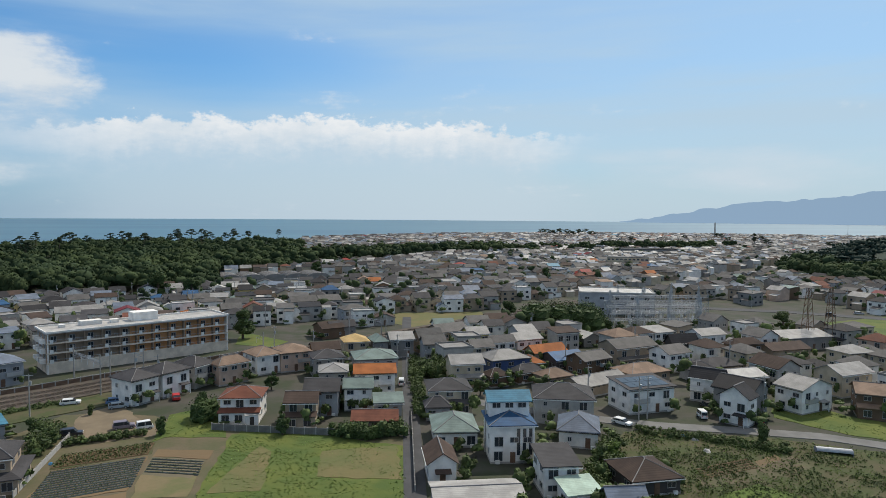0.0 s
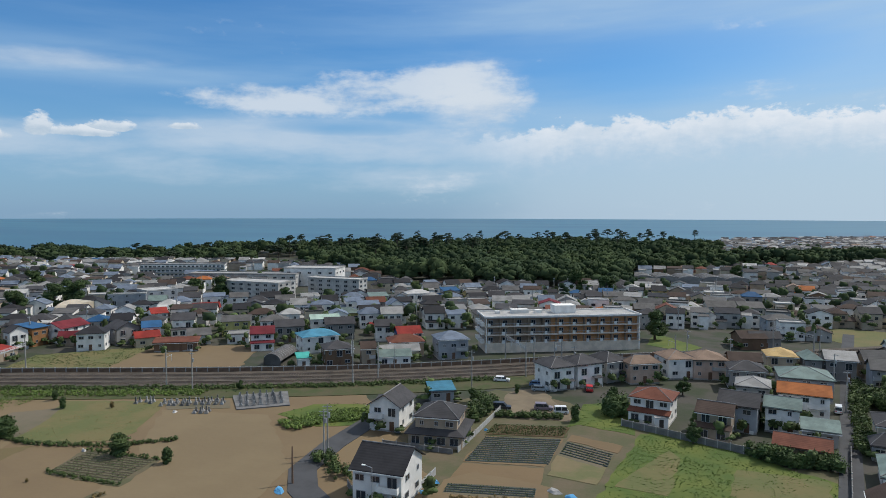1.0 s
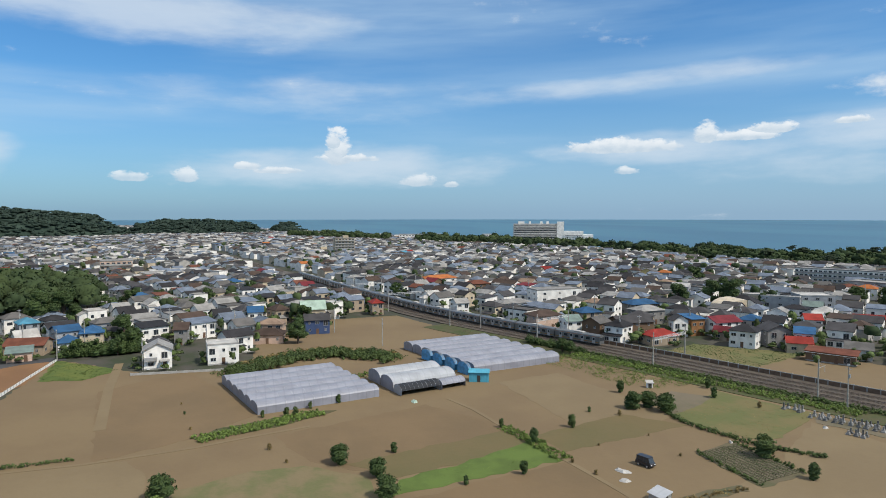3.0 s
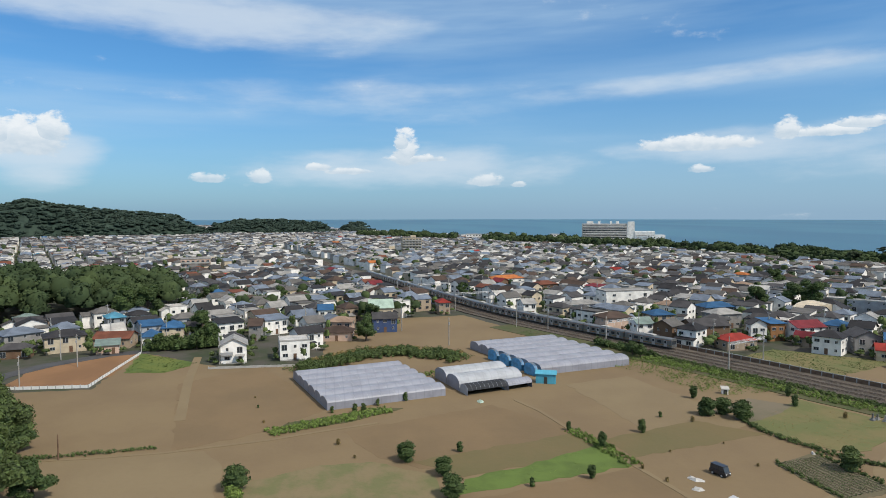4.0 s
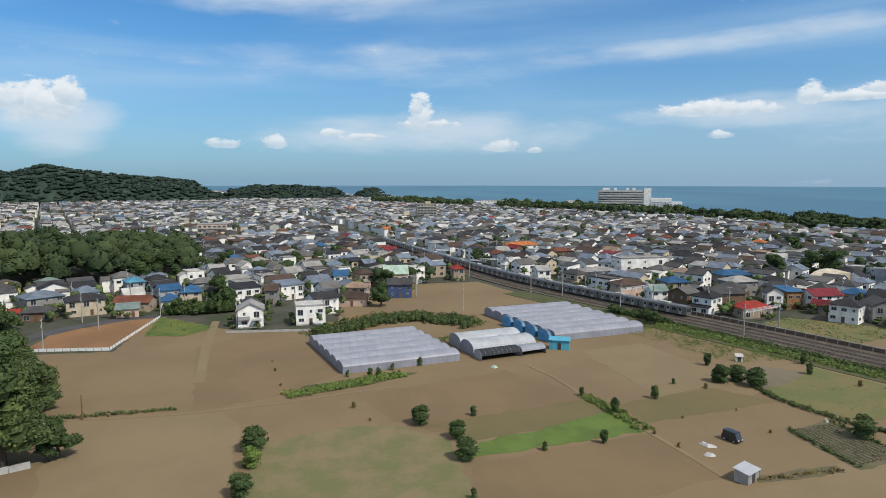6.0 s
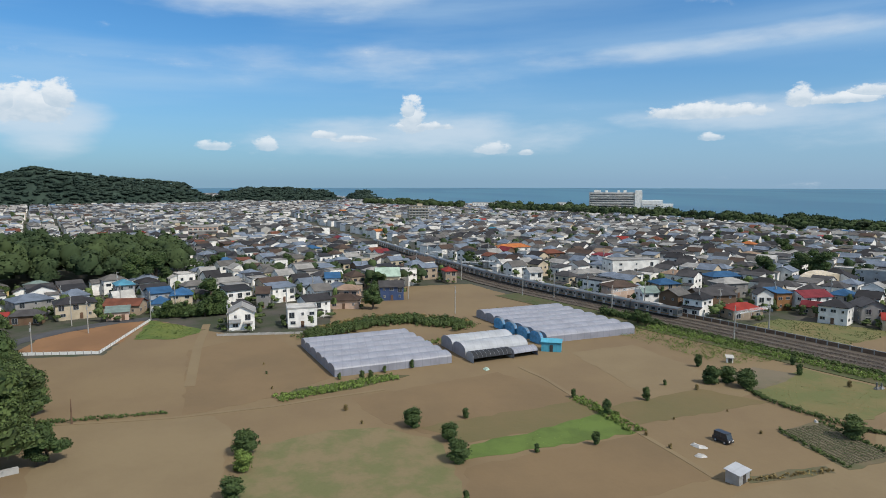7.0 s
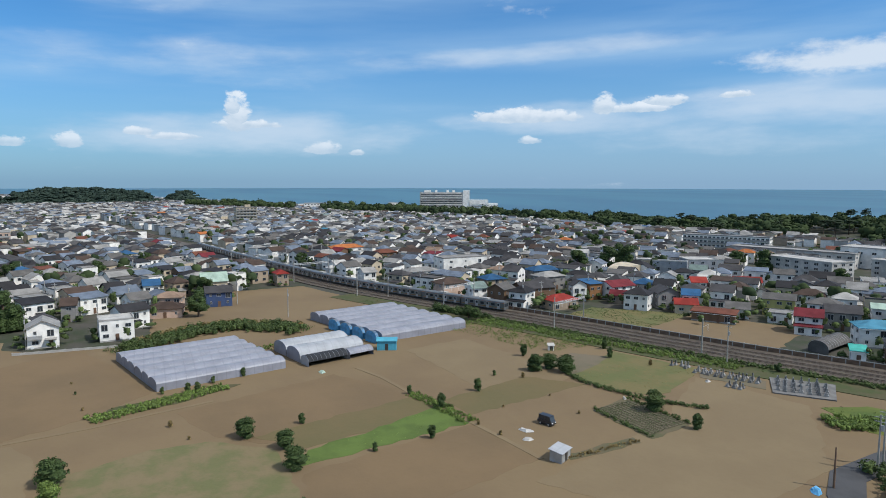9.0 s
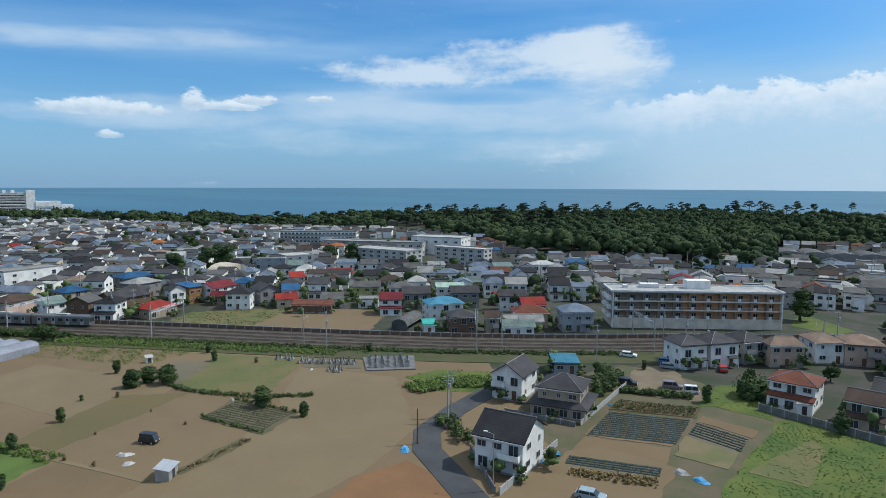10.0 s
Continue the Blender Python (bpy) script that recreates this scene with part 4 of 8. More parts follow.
def crown_lumps(kind, seed):
    """Lumps of a crown in a unit box: radius 1, height 1."""
    rng = random.Random(seed)
    res = []
    if kind == "shrub":
        for i in range(9):
            z = 0.12 + 0.72 * i / 8
            wide = 0.72 * math.sin(0.55 + 2.3 * z)
            a = i * 2.4 + rng.uniform(0, 1)
            q = wide * rng.uniform(0.15, 0.55)
            res.append((q * math.cos(a), q * math.sin(a), z, max(0.22, wide * rng.uniform(0.55, 0.8))))
    else:
        for i in range(15):
            z = rng.uniform(0.24, 0.86)
            wide = math.sin(min(3.0, 0.35 + 2.6 * z))
            a = i * 2.4 + rng.uniform(0, 0.8)
            q = wide * rng.uniform(0.2, 0.68)
            res.append((q * math.cos(a), q * math.sin(a), z, rng.uniform(0.26, 0.42)))
    return res


def tree(x, y, h, r, material="leaf", base=0.2, label="", name="tree", turn=None, variant=0):
    """A tree or shrub: tapered trunk with limbs, and an uneven crown of small leaf clumps."""
    size = 0 if r < 1.0 else (1 if r < 2.2 else (2 if r < 4.5 else 3))
    key = (material, variant, name, size)
    words = label or ("dense dark green shrub standing in a field" if name == "shrub" else "leafy green tree with an uneven crown")
    m = pose(x, y, 0, 0, 0, turn if turn is not None else (x * 37 + y * 11) % 360) @ Matrix.Diagonal((r, r, h, 1))
    if key not in TREES:
        th = thing(name, Matrix(), words, name, "trees" if name == "tree" else "field shrubs")
        lumps = crown_lumps(name, variant * 7 + size + 5)
        rng = np.random.default_rng(variant + 17 + size)
        n = (380, 760, 1700, 4000)[size]
        real = (0.09, 0.14, 0.17, 0.2)[size] / (0.7, 1.5, 3.2, 6.0)[size]
        V, F = leaf_cloud(n, 1.0, lumps, rng, 1.0)
        c4 = V.reshape(-1, 4, 3).mean(1, keepdims=True)
        L = np.array(lumps)
        tall = 0.55 if name == "shrub" else 0.42
        near = ((c4[:, 0, None, :] - L[None, :, :3]) ** 2).sum(2).argmin(1)
        zc = L[near, 2][:, None]
        c4[:, :, 2] = zc + (c4[:, :, 2] - zc) * tall
        d4 = (V.reshape(-1, 4, 3) - V.reshape(-1, 4, 3).mean(1, keepdims=True)) * real
        d4[:, :, 2] *= r / h
        V = (c4 + d4).reshape(-1, 3)
        V[:, 2] = np.maximum(V[:, 2], 0.0)
        cv, cf = core(lumps, 0.8, rng)
        zc = np.repeat(L[:, 2], 18)
        cv[:, 2] = np.maximum(zc + (cv[:, 2] - zc) * tall, 0.0)
        part("crown", big_mesh("crown", np.vstack([V, cv]), np.vstack([F, cf + len(V)]), material), "", th)
        T = Geo()
        T.tube((0, 0, -0.01), (0.02, 0.01, base + 0.1), 0.09, 0.06, 7)
        T.tube((0.02, 0.01, base + 0.09), (-0.03, 0.03, 0.7), 0.06, 0.02, 6)
        for a, b, c, q in lumps[1::2]:
            T.tube((0.02, 0.01, base + 0.1), (a * 0.8, b * 0.8, c), 0.03, 0.012, 5)
        part("trunk", T, "bark", th)
        th.matrix_world = m
        TREES[key] = th
        return th
    ob = TREES[key].copy()
    scene.collection.objects.link(ob)
    ob.matrix_basis = m
    for c in TREES[key].children:
        o = c.copy()
        scene.collection.objects.link(o)
        o.parent = ob
    return tagged(ob, words)


def hedge(name, line, width, height, material, label, step=0.9, size=0.26, n=26, seed=3, category="hedge", bump=0.5):
    """A run of shrubs: clumps of leaves along a line."""
    rng = np.random.default_rng(seed)
    lumps = []
    tall = height > 1.45
    step, size, n = (step, size * 0.62, int(n * 2.0)) if tall else (step * 0.34, size * 0.5, int(n * 0.8))
    for x, y, a in resample(line, step):
        for j in range(max(1, int(width / (1.2 if tall else 0.75)))):
            o = rng.uniform(-width / 2, width / 2)
            hh = height * (1 + rng.uniform(-bump, bump))
            r = max(0.22, hh * rng.uniform(0.34, 0.62))
            e = step * 0.8
            lumps.append((x - math.sin(radians(a)) * o + rng.uniform(-e, e), y + math.cos(radians(a)) * o + rng.uniform(-e, e), hh - r, r))
            if height > 1.6:
                lumps.append((x + rng.uniform(-0.5, 0.5), y + rng.uniform(-0.5, 0.5), r * 0.6, r))
    v, f = leaf_cloud(n * len(lumps), size, lumps, rng)
    v[:, 2] = np.maximum(v[:, 2], 0.0)
    cv, cf = core(lumps, 0.66, rng, rough=0.2)
    cv[:, 2] = np.maximum(cv[:, 2], -0.05)
    return tagged(part(name, big_mesh(name, np.vstack([v, cv]), np.vstack([f, cf + len(v)]), material)), label, category, "", "stuff")


def woods(name, spots, material, label, quads=60, size=1.3, seed=9):
    """Many far trees as one object: spots are (x, y, height, radius)."""
    rng = np.random.default_rng(seed)
    forms = []
    rings, around = ((-0.4, 0.1, 0.6, 0.92), 8) if quads > 100 else ((-0.4, 0.25, 0.8), 6)
    for k in range(8):
        lumps = lumps_round(1.0, 1.0, 0.3, k + 40, 5 if quads > 100 else (2 if quads > 16 else 1))
        V, F = leaf_cloud(quads, 1.0, [(a, b, c, q * 1.02) for a, b, c, q in lumps], rng, 0.4)
        c4 = V.reshape(-1, 4, 3).mean(1, keepdims=True)
        d4 = V.reshape(-1, 4, 3) - c4
        cv, cf = core(lumps, 0.84, rng, rings, around, 0.14)
        zc = np.repeat([q[2] for q in lumps], len(rings) * around)
        cv[:, 2] = zc + (cv[:, 2] - zc) * 0.4
        forms.append((c4, d4, F, cv, cf))
    VV, FF, k = [], [], 0
    for x, y, h, r, *up in spots:
        z0 = up[0] if up else 0.0
        c4, d4, F, cv, cf = forms[rng.integers(8)]
        a = rng.uniform(0, 6.28)
        M = np.array([[math.cos(a) * r, -math.sin(a) * r, 0], [math.sin(a) * r, math.cos(a) * r, 0], [0, 0, h]])
        p = c4 @ M.T + np.array([x, y, z0]) + d4 * size
        q = cv @ M.T + np.array([x, y, z0])
        VV += [p.reshape(-1, 3), q]
        FF += [F + k, cf + k + len(F) * 4]
        k += len(F) * 4 + len(q)
    return tagged(part(name, big_mesh(name, np.vstack(VV), np.vstack(FF), material), smooth=True), label, "woods", "", "stuff")


def pine(x, y, h, r, seed):
    """A tall seaside pine: bare leaning trunk and flat layered crown."""
    rng = random.Random(seed)
    th = thing("pine_tree", at(x, y), "tall dark seaside pine with a flat layered crown", "tree", "seaside pines")
    T = Geo()
    lean = rng.uniform(-0.12, 0.12) * h
    T.tube((0, 0, 0), (lean * 0.4, 0, h * 0.5), 0.45, 0.33, 6)
    T.tube((lean * 0.4, 0, h * 0.5), (lean, 0, h * 0.95), 0.33, 0.15, 6)
    lumps = []
    for i in range(9):
        a = i * 2.4 + rng.uniform(0, 1)
        z = h * (0.68 + 0.29 * (i + rng.random()) / 9)
        q = r * rng.uniform(0.25, 0.85) * (1.15 - 0.7 * (i / 8) ** 2)
        lumps.append((lean + q * math.cos(a), q * math.sin(a), z, r * rng.uniform(0.3, 0.46)))
        T.tube((lean * 0.8, 0, z - 0.12 * h), (lean + q * math.cos(a), q * math.sin(a), z), 0.14, 0.06, 5)
    part("trunk", T, "bark", th)
    g = np.random.default_rng(seed)
    V, F = leaf_cloud(210, 0.6, lumps, g, 0.34)
    cv, cf = core(lumps, 0.9, g, (-0.5, 0.3, 0.85), 6, 0.15)
    zc = np.repeat([q[2] for q in lumps], 18)
    cv[:, 2] = zc + (cv[:, 2] - zc) * 0.34
    part("crown", big_mesh("crown", np.vstack([V, cv]), np.vstack([F, cf + len(V)]), "leaf_pine"), "", th)
    return th


def tufts(name, polys, density, size, material, label, seed=1, rise=0.18):
    """Clumps of grass and weeds, scattered unevenly over fields."""
    rng = np.random.default_rng(seed)
    lumps = []
    for poly in polys:
        xs, ys = [p[0] for p in poly], [p[1] for p in poly]
        n = int((max(xs) - min(xs)) * (max(ys) - min(ys)) * density)
        for _ in range(min(n, 9000)):
            x, y = rng.uniform(min(xs), max(xs)), rng.uniform(min(ys), max(ys))
            if noise.noise((x * 0.16, y * 0.16, seed)) + 0.5 * noise.noise((x * 0.5, y * 0.5, seed)) < rng.uniform(-0.5, 0.35) or not inside(x, y, poly):
                continue
            if math.hypot(x, y) < 88 or math.hypot(x, y) > 260:
                continue
            lumps.append((x, y, rise * rng.uniform(0.5, 1.1), rise * rng.uniform(0.8, 1.7)))
    v, f = leaf_cloud(len(lumps) * 5, size, lumps, rng, 0.8)
    v[:, 2] = np.maximum(v[:, 2], 0.05)
    return tagged(part(name, big_mesh(name, v, f, material)), label, "grass", "", "stuff")

# ---- houses that stand near the railway and the fields ----
house(-7.8, 154.8, -9, 8.6, 8.0, 5.6, "hip", 1.6, "rust", "white", "lean")
house(-13.0, 187.2, 32, 8.6, 4.6, 5.8, "hip", 1.8, "tan", "pink")
house(-4.7, 198.5, 28, 7.8, 9.0, 5.8, "hip", 1.8, "tan", "white")
house(3.8, 200.7, 14, 8.9, 9.0, 5.8, "hip", 1.8, "tan", "pink")
house(-34.3, 173.4, 45, 7.2, 8.0, 6.4, "hip", 1.8, "slate", "white", "porch")
house(-28.2, 179.7, 46, 8.0, 8.0, 6.4, "hip", 1.8, "slate", "white", "porch")
house(-22.4, 187.2, 51, 7.0, 8.0, 6.0, "hip", 1.8, "slate", "pale_grey", "porch")
house(5.0, 147.7, -10, 6.6, 6.0, 5.4, "gable", 1.5, "brown", "beige", "lean")
house(10.0, 155.7, -9, 7.5, 9.0, 5.8, "gable", 1.8, "slate", "bluish")
house(13.9, 173.5, -5, 7.0, 8.0, 5.8, "hip", 1.4, "pale", "pale_grey")
house(13.4, 190.5, 5, 8.6, 8.0, 5.8, "hip", 1.6, "slate", "grey")
house(26.7, 188.1, -0, 11.7, 11.0, 5.8, "hip", 1.8, "teal", "bluish")
house(24.2, 169.6, -6, 10.2, 7.0, 5.8, "gable", 1.6, "orange", "white")
house(18.5, 156.8, -8, 6.4, 7.0, 5.6, "gable", 1.4, "teal", "white")
house(24.6, 150.0, -6, 6.2, 4.4, 3.2, "shed", 0.9, "teal", "pale_grey")
house(20.1, 140.0, -10, 9.2, 6.0, 2.8, "gable", 1.3, "rust", "beige")
house(23.9, 212.7, 4, 7.6, 8.0, 5.8, "hip", 1.8, "straw", "cream")
house(13.6, 202.9, 5, 7.9, 8.0, 5.6, "gable", 1.5, "brown", "ochre")
house(39.3, 151.4, -7, 9.7, 9.0, 5.6, "hip", 1.7, "slate", "cream", "lean")
house(35.0, 130.0, -9, 8.5, 11.0, 3.4, "hip", 2.0, "teal", "white")
house(27.6, 111.4, -7, 4.7, 8.0, 4.0, "gabley", 1.6, "brown", "white", "porch")
house(43.0, 118.7, -9, 8.3, 9.0, 7.4, "hip", 1.5, "blue", "white", "upper")
house(63.3, 138.7, -20, 12.9, 11.0, 5.8, "hip", 2.2, "slate", "pale_grey")
house(60.0, 123.4, -26, 7.6, 10.0, 3.6, "hip", 2.2, "steelblue", "white")
house(47.6, 110.3, -10, 4.1, 4.6, 3.0, "gable", 1.6, "grey", "beige")
house(45.3, 101.6, -7, 5.8, 7.0, 5.4, "shed", 1.0, "slate", "white")
house(29.6, 95.7, -7, 13.3, 9.0, 3.4, "gable", 1.0, "white", "pale_grey")
house(46.3, 94.7, 1, 5.4, 4.4, 3.0, "shed", 0.8, "mint", "white")
house(51.2, 89.2, -8, 5.6, 4.4, 3.4, "gable", 1.6, "steelblue", "beige")
house(60.8, 99.8, -1, 8.7, 9.0, 3.0, "hip", 1.9, "brown", "dark")
house(67.1, 171.0, 13, 8.0, 4.4, 3.2, "hip", 1.8, "slate", "brown")
house(57.3, 168.7, 10, 5.4, 4.6, 3.2, "hip", 1.6, "brown", "brown")
house(81.0, 157.6, 20, 16.9, 8.0, 3.0, "gable", 1.6, "pale", "beige")
house(72.6, 165.6, 15, 8.1, 6.6, 3.2, "hip", 1.7, "tan", "beige")
house(106.4, 185.6, 12, 15.8, 9.0, 6.0, "gable", 2.0, "grey", "beige", "lean")
house(114.5, 175.0, 13, 8.5, 8.0, 5.8, "gable", 1.8, "grey", "white")
house(84.9, 141.2, 4, 12.3, 9.0, 6.0, "shed", 0.8, "slate", "white", "solar")
house(99.2, 165.6, 11, 13.3, 9.0, 3.2, "hip", 1.9, "tan", "beige")
house(104.9, 143.0, -49, 7.6, 4.6, 6.2, "gable", 2.0, "dark", "white")
house(100.3, 126.0, -60, 6.3, 4.8, 6.5, "gabley", 2.2, "dark", "white", "porch")
house(105.5, 131.9, 27, 8.2, 9.0, 6.5, "gabley", 2.2, "dark", "grey")
house(115.0, 144.8, 3, 10.2, 8.0, 6.0, "gable", 1.2, "white", "grey")
house(123.3, 131.9, 14, 11.5, 7.0, 6.0, "gabley", 1.9, "pale", "white", "porch")
house(144.9, 141.9, 9, 11.6, 8.0, 6.0, "gable", 1.8, "pale", "cream")
house(136.2, 124.7, -37, 7.5, 8.0, 5.6, "gable", 1.7, "tan", "brown", "lean")
house(132.4, 195.3, 1, 9.8, 4.4, 4.0, "gable", 2.6, "dark", "dark")
house(143.6, 198.2, 7, 10.3, 8.0, 6.0, "gable", 1.6, "pale", "white")
house(144.5, 180.0, 5, 11.3, 4.4, 6.0, "hip", 1.7, "brown", "brown")
house(159.1, 180.4, 3, 14.9, 9.0, 4.0, "gable", 1.6, "brown", "beige")
house(125.1, 167.5, 5, 12.1, 7.8, 3.2, "hip", 1.8, "slate", "beige")
house(169.3, 163.5, 4, 9.7, 8.0, 6.0, "hip", 1.7, "pale", "cream")
house(178.7, 197.0, 2, 20.2, 14.0, 4.5, "gable", 1.6, "pale", "grey")
house(121.5, 268.1, 4, 23.4, 16.0, 5.0, "flat", 0.4, "white", "bluish")
house(82.6, 194.7, 14, 12.2, 5.6, 3.5, "gable", 1.8, "orange", "beige")
house(73.2, 183.6, 6, 5.2, 7.0, 3.0, "hip", 1.5, "orange", "beige")
house(84.0, 184.4, 11, 10.4, 9.0, 3.5, "gable", 1.6, "blue", "dark")
house(88.0, 175.4, 19, 10.3, 7.6, 5.0, "gable", 1.6, "grey", "brown")
house(62.8, 178.1, 9, 11.8, 9.0, 6.0, "hip", 2.0, "pale", "navy")
house(69.2, 200.0, 7, 8.3, 4.6, 6.0, "gable", 1.6, "grey", "white")
house(78.6, 203.7, 11, 9.4, 8.0, 6.0, "gable", 1.6, "pale", "white")
house(65.7, 216.2, 4, 7.1, 7.2, 6.0, "gable", 1.8, "pale", "lime")
house(48.6, 215.1, 14, 8.5, 4.6, 6.0, "gable", 2.0, "grey", "beige")
house(57.8, 223.8, 21, 12.0, 9.0, 6.0, "gable", 2.0, "grey", "beige")
house(38.7, 212.5, 0, 7.4, 9.0, 6.0, "gable", 1.7, "pale", "grey")
house(31.3, 211.1, 7, 4.3, 8.0, 5.8, "hip", 1.7, "teal", "grey")
house(35.0, 144.5, -7, 5.2, 4.4, 3.2, "hip", 1.8, "slate", "bluish")
house(31.1, 283.2, 13, 11.1, 9.0, 6.0, "hip", 1.7, "grey", "bluish")
house(18.2, 249.7, 19, 8.5, 9.0, 4.0, "gable", 1.8, "brown", "brown")
house(22.9, 250.4, 20, 9.9, 4.6, 4.0, "gable", 1.8, "slate", "grey")
house(10.8, 312.4, 11, 11.8, 10.0, 6.0, "gable", 2.0, "grey", "pale_grey")
house(22.5, 314.2, 12, 9.8, 10.0, 6.0, "gable", 2.0, "grey", "pale_grey")
house(-73.1, 198.1, 35, 9.6, 9.0, 6.5, "hip", 2.0, "steelblue", "bluish")
house(-85.5, 181.8, 31, 9.5, 7.0, 3.2, "gable", 1.3, "teal", "white")
house(-86.5, 187.9, 34, 11.9, 4.4, 3.4, "gable", 1.4, "pale", "cream")
house(-87.9, 195.7, 33, 10.9, 8.0, 5.0, "hip", 1.8, "rust", "beige")
house(-91.6, 205.9, 38, 7.9, 7.0, 5.6, "gable", 1.8, "red", "navy")
house(-113.3, 223.8, 46, 3.7, 6.0, 3.4, "gable", 1.2, "red", "beige")
house(-117.8, 190.2, 48, 12.0, 9.0, 5.8, "hip", 1.7, "sky", "white")
house(-132.7, 219.4, 36, 10.4, 7.0, 6.0, "gable", 1.2, "mint", "white")
house(-101.3, 174.6, 41, 8.1, 8.0, 5.8, "hip", 1.7, "slate", "brown")
house(-109.3, 168.4, 39, 3.3, 5.0, 3.2, "shed", 0.5, "turq", "white")
house(-137.8, 187.5, 36, 7.4, 8.0, 5.6, "gable", 1.8, "maroon", "white", "lean")
house(-152.3, 193.4, 34, 7.3, 8.0, 3.2, "flat", 0.4, "pale", "white")
house(-203.8, 207.9, 56, 5.8, 8.0, 5.8, "gable", 1.7, "red", "white")
house(-206.2, 239.3, 48, 10.8, 9.0, 3.6, "gable", 1.8, "red", "beige")
house(-176.8, 175.1, 54, 7.5, 5.6, 3.6, "gable", 1.6, "red", "cream")
house(-161.8, 173.3, 32, 13.6, 5.0, 3.2, "shed", 0.7, "rust", "brown")
house(-181.5, 182.0, 47, 5.8, 8.0, 5.8, "gable", 1.6, "blue", "white")
house(-247.8, 234.4, 40, 16.1, 4.4, 8.0, "flat", 0.5, "white", "bluish")
house(-246.2, 251.2, 67, 15.0, 12.0, 8.5, "flat", 0.5, "white", "bluish")
house(-189.1, 176.5, 70, 7.9, 9.0, 5.8, "gabley", 2.0, "slate", "grey")
house(-201.6, 166.1, 37, 6.8, 4.4, 3.4, "gable", 1.6, "maroon", "beige")
house(-164.3, 186.7, 42, 7.4, 8.0, 3.4, "gable", 1.7, "grey", "white")
house(-161.6, 204.0, 36, 10.1, 8.0, 5.8, "gable", 1.6, "grey", "lime")
house(-122.7, 213.4, 35, 10.2, 9.0, 5.8, "gable", 1.8, "slate", "grey")
house(-136.9, 201.9, 38, 9.8, 9.0, 5.8, "gable", 1.8, "slate", "grey")
house(-130.3, 305.1, 37, 11.9, 8.0, 6.2, "hip", 1.5, "white", "white")
house(-92.3, 177.6, 34, 4.0, 6.0, 5.8, "gable", 1.4, "brown", "beige")
house(-140.5, 250.0, 39, 11.3, 9.0, 3.6, "hip", 1.8, "teal", "lime")
house(-58.4, 151.6, 30, 5.7, 6.0, 3.0, "shed", 0.5, "sky", "bluish")
house(-61.0, 128.9, 3, 6.8, 9.0, 5.6, "gabley", 2.2, "slate", "white")
house(-47.9, 124.3, 8, 8.5, 8.0, 5.9, "hip", 2.0, "slate", "beige", "skirt")
house(-46.1, 95.8, 2, 8.4, 9.0, 5.9, "gable", 2.6, "dark", "white")
house(-214.8, -27.9, 96, 7.7, 8.0, 5.8, "gabley", 2.0, "pale", "white", "porch")
house(-216.0, -9.4, 97, 9.2, 8.0, 6.2, "flat", 0.4, "white", "white")
house(-225.6, -28.9, 109, 5.3, 8.0, 5.6, "hip", 1.6, "slate", "bluish")
house(-252.1, -24.5, 89, 4.4, 10.0, 5.6, "gable", 1.8, "brown", "grey")
house(-244.6, 5.3, 81, 10.9, 7.8, 3.4, "hip", 1.8, "brown", "pink")
house(-252.9, 6.7, 76, 8.9, 7.0, 5.8, "hip", 1.6, "tan", "pink")
house(-259.4, 23.8, 90, 9.2, 8.0, 5.5, "gable", 1.8, "slate", "navy")
house(-282.0, 24.3, 90, 9.8, 9.0, 6.6, "gable", 3.0, "mint", "cream")
house(-284.2, 0.9, 92, 5.9, 8.0, 6.0, "gable", 1.8, "blue", "white")
house(-250.4, -104.3, 131, 12.3, 10.0, 5.5, "hip", 1.8, "steelblue", "grey")
house(-232.9, -98.0, 97, 9.1, 4.4, 3.2, "hip", 1.6, "slate", "brown")
house(-242.2, -86.8, 114, 12.2, 9.0, 5.5, "hip", 1.8, "dark", "cream")
house(-246.6, -71.7, 87, 11.7, 9.0, 3.5, "gable", 1.7, "rust", "beige")
house(-236.0, -71.2, 104, 6.9, 7.0, 3.0, "shed", 0.8, "teal", "pink")
house(-245.6, -59.7, 100, 5.7, 5.8, 3.8, "hip", 2.2, "blue", "white")
house(-254.8, -54.3, 99, 7.2, 9.0, 5.4, "hip", 2.0, "blue", "cream")
house(-281.2, -82.0, 116, 6.6, 8.0, 5.6, "hip", 1.8, "sky", "bluish")
house(-232.5, -105.4, 105, 3.3, 5.0, 3.0, "shed", 0.5, "red", "white")
house(-298.9, 144.5, 95, 25.2, 10.0, 9.0, "flat", 0.5, "pale", "white")
house(-203.1, 139.2, 92, 11.3, 8.0, 3.5, "hip", 1.8, "red", "beige")
house(-215.2, 161.9, 91, 6.0, 8.0, 6.4, "shed", 0.8, "blue", "ochre")
house(-212.9, 154.4, 78, 5.7, 4.4, 6.4, "gabley", 1.8, "slate", "white")
house(-211.7, 172.3, 92, 11.6, 9.0, 5.4, "gable", 1.8, "maroon", "white")
house(-228.8, 117.4, 87, 6.1, 8.0, 5.6, "gable", 1.8, "teal", "white")
house(-244.4, 113.5, 96, 12.2, 9.0, 5.6, "hip", 1.8, "brown", "pink")
house(-248.8, 135.3, 92, 9.6, 9.0, 5.4, "hip", 1.8, "blue", "beige")
house(-264.6, 171.3, 92, 15.1, 9.0, 5.4, "hip", 1.8, "blue", "grey")
house(-264.5, 109.3, 98, 7.5, 9.0, 5.6, "hip", 1.8, "slate", "white")
house(-221.0, 138.9, 90, 14.5, 9.0, 5.4, "gable", 2.0, "slate", "brown")
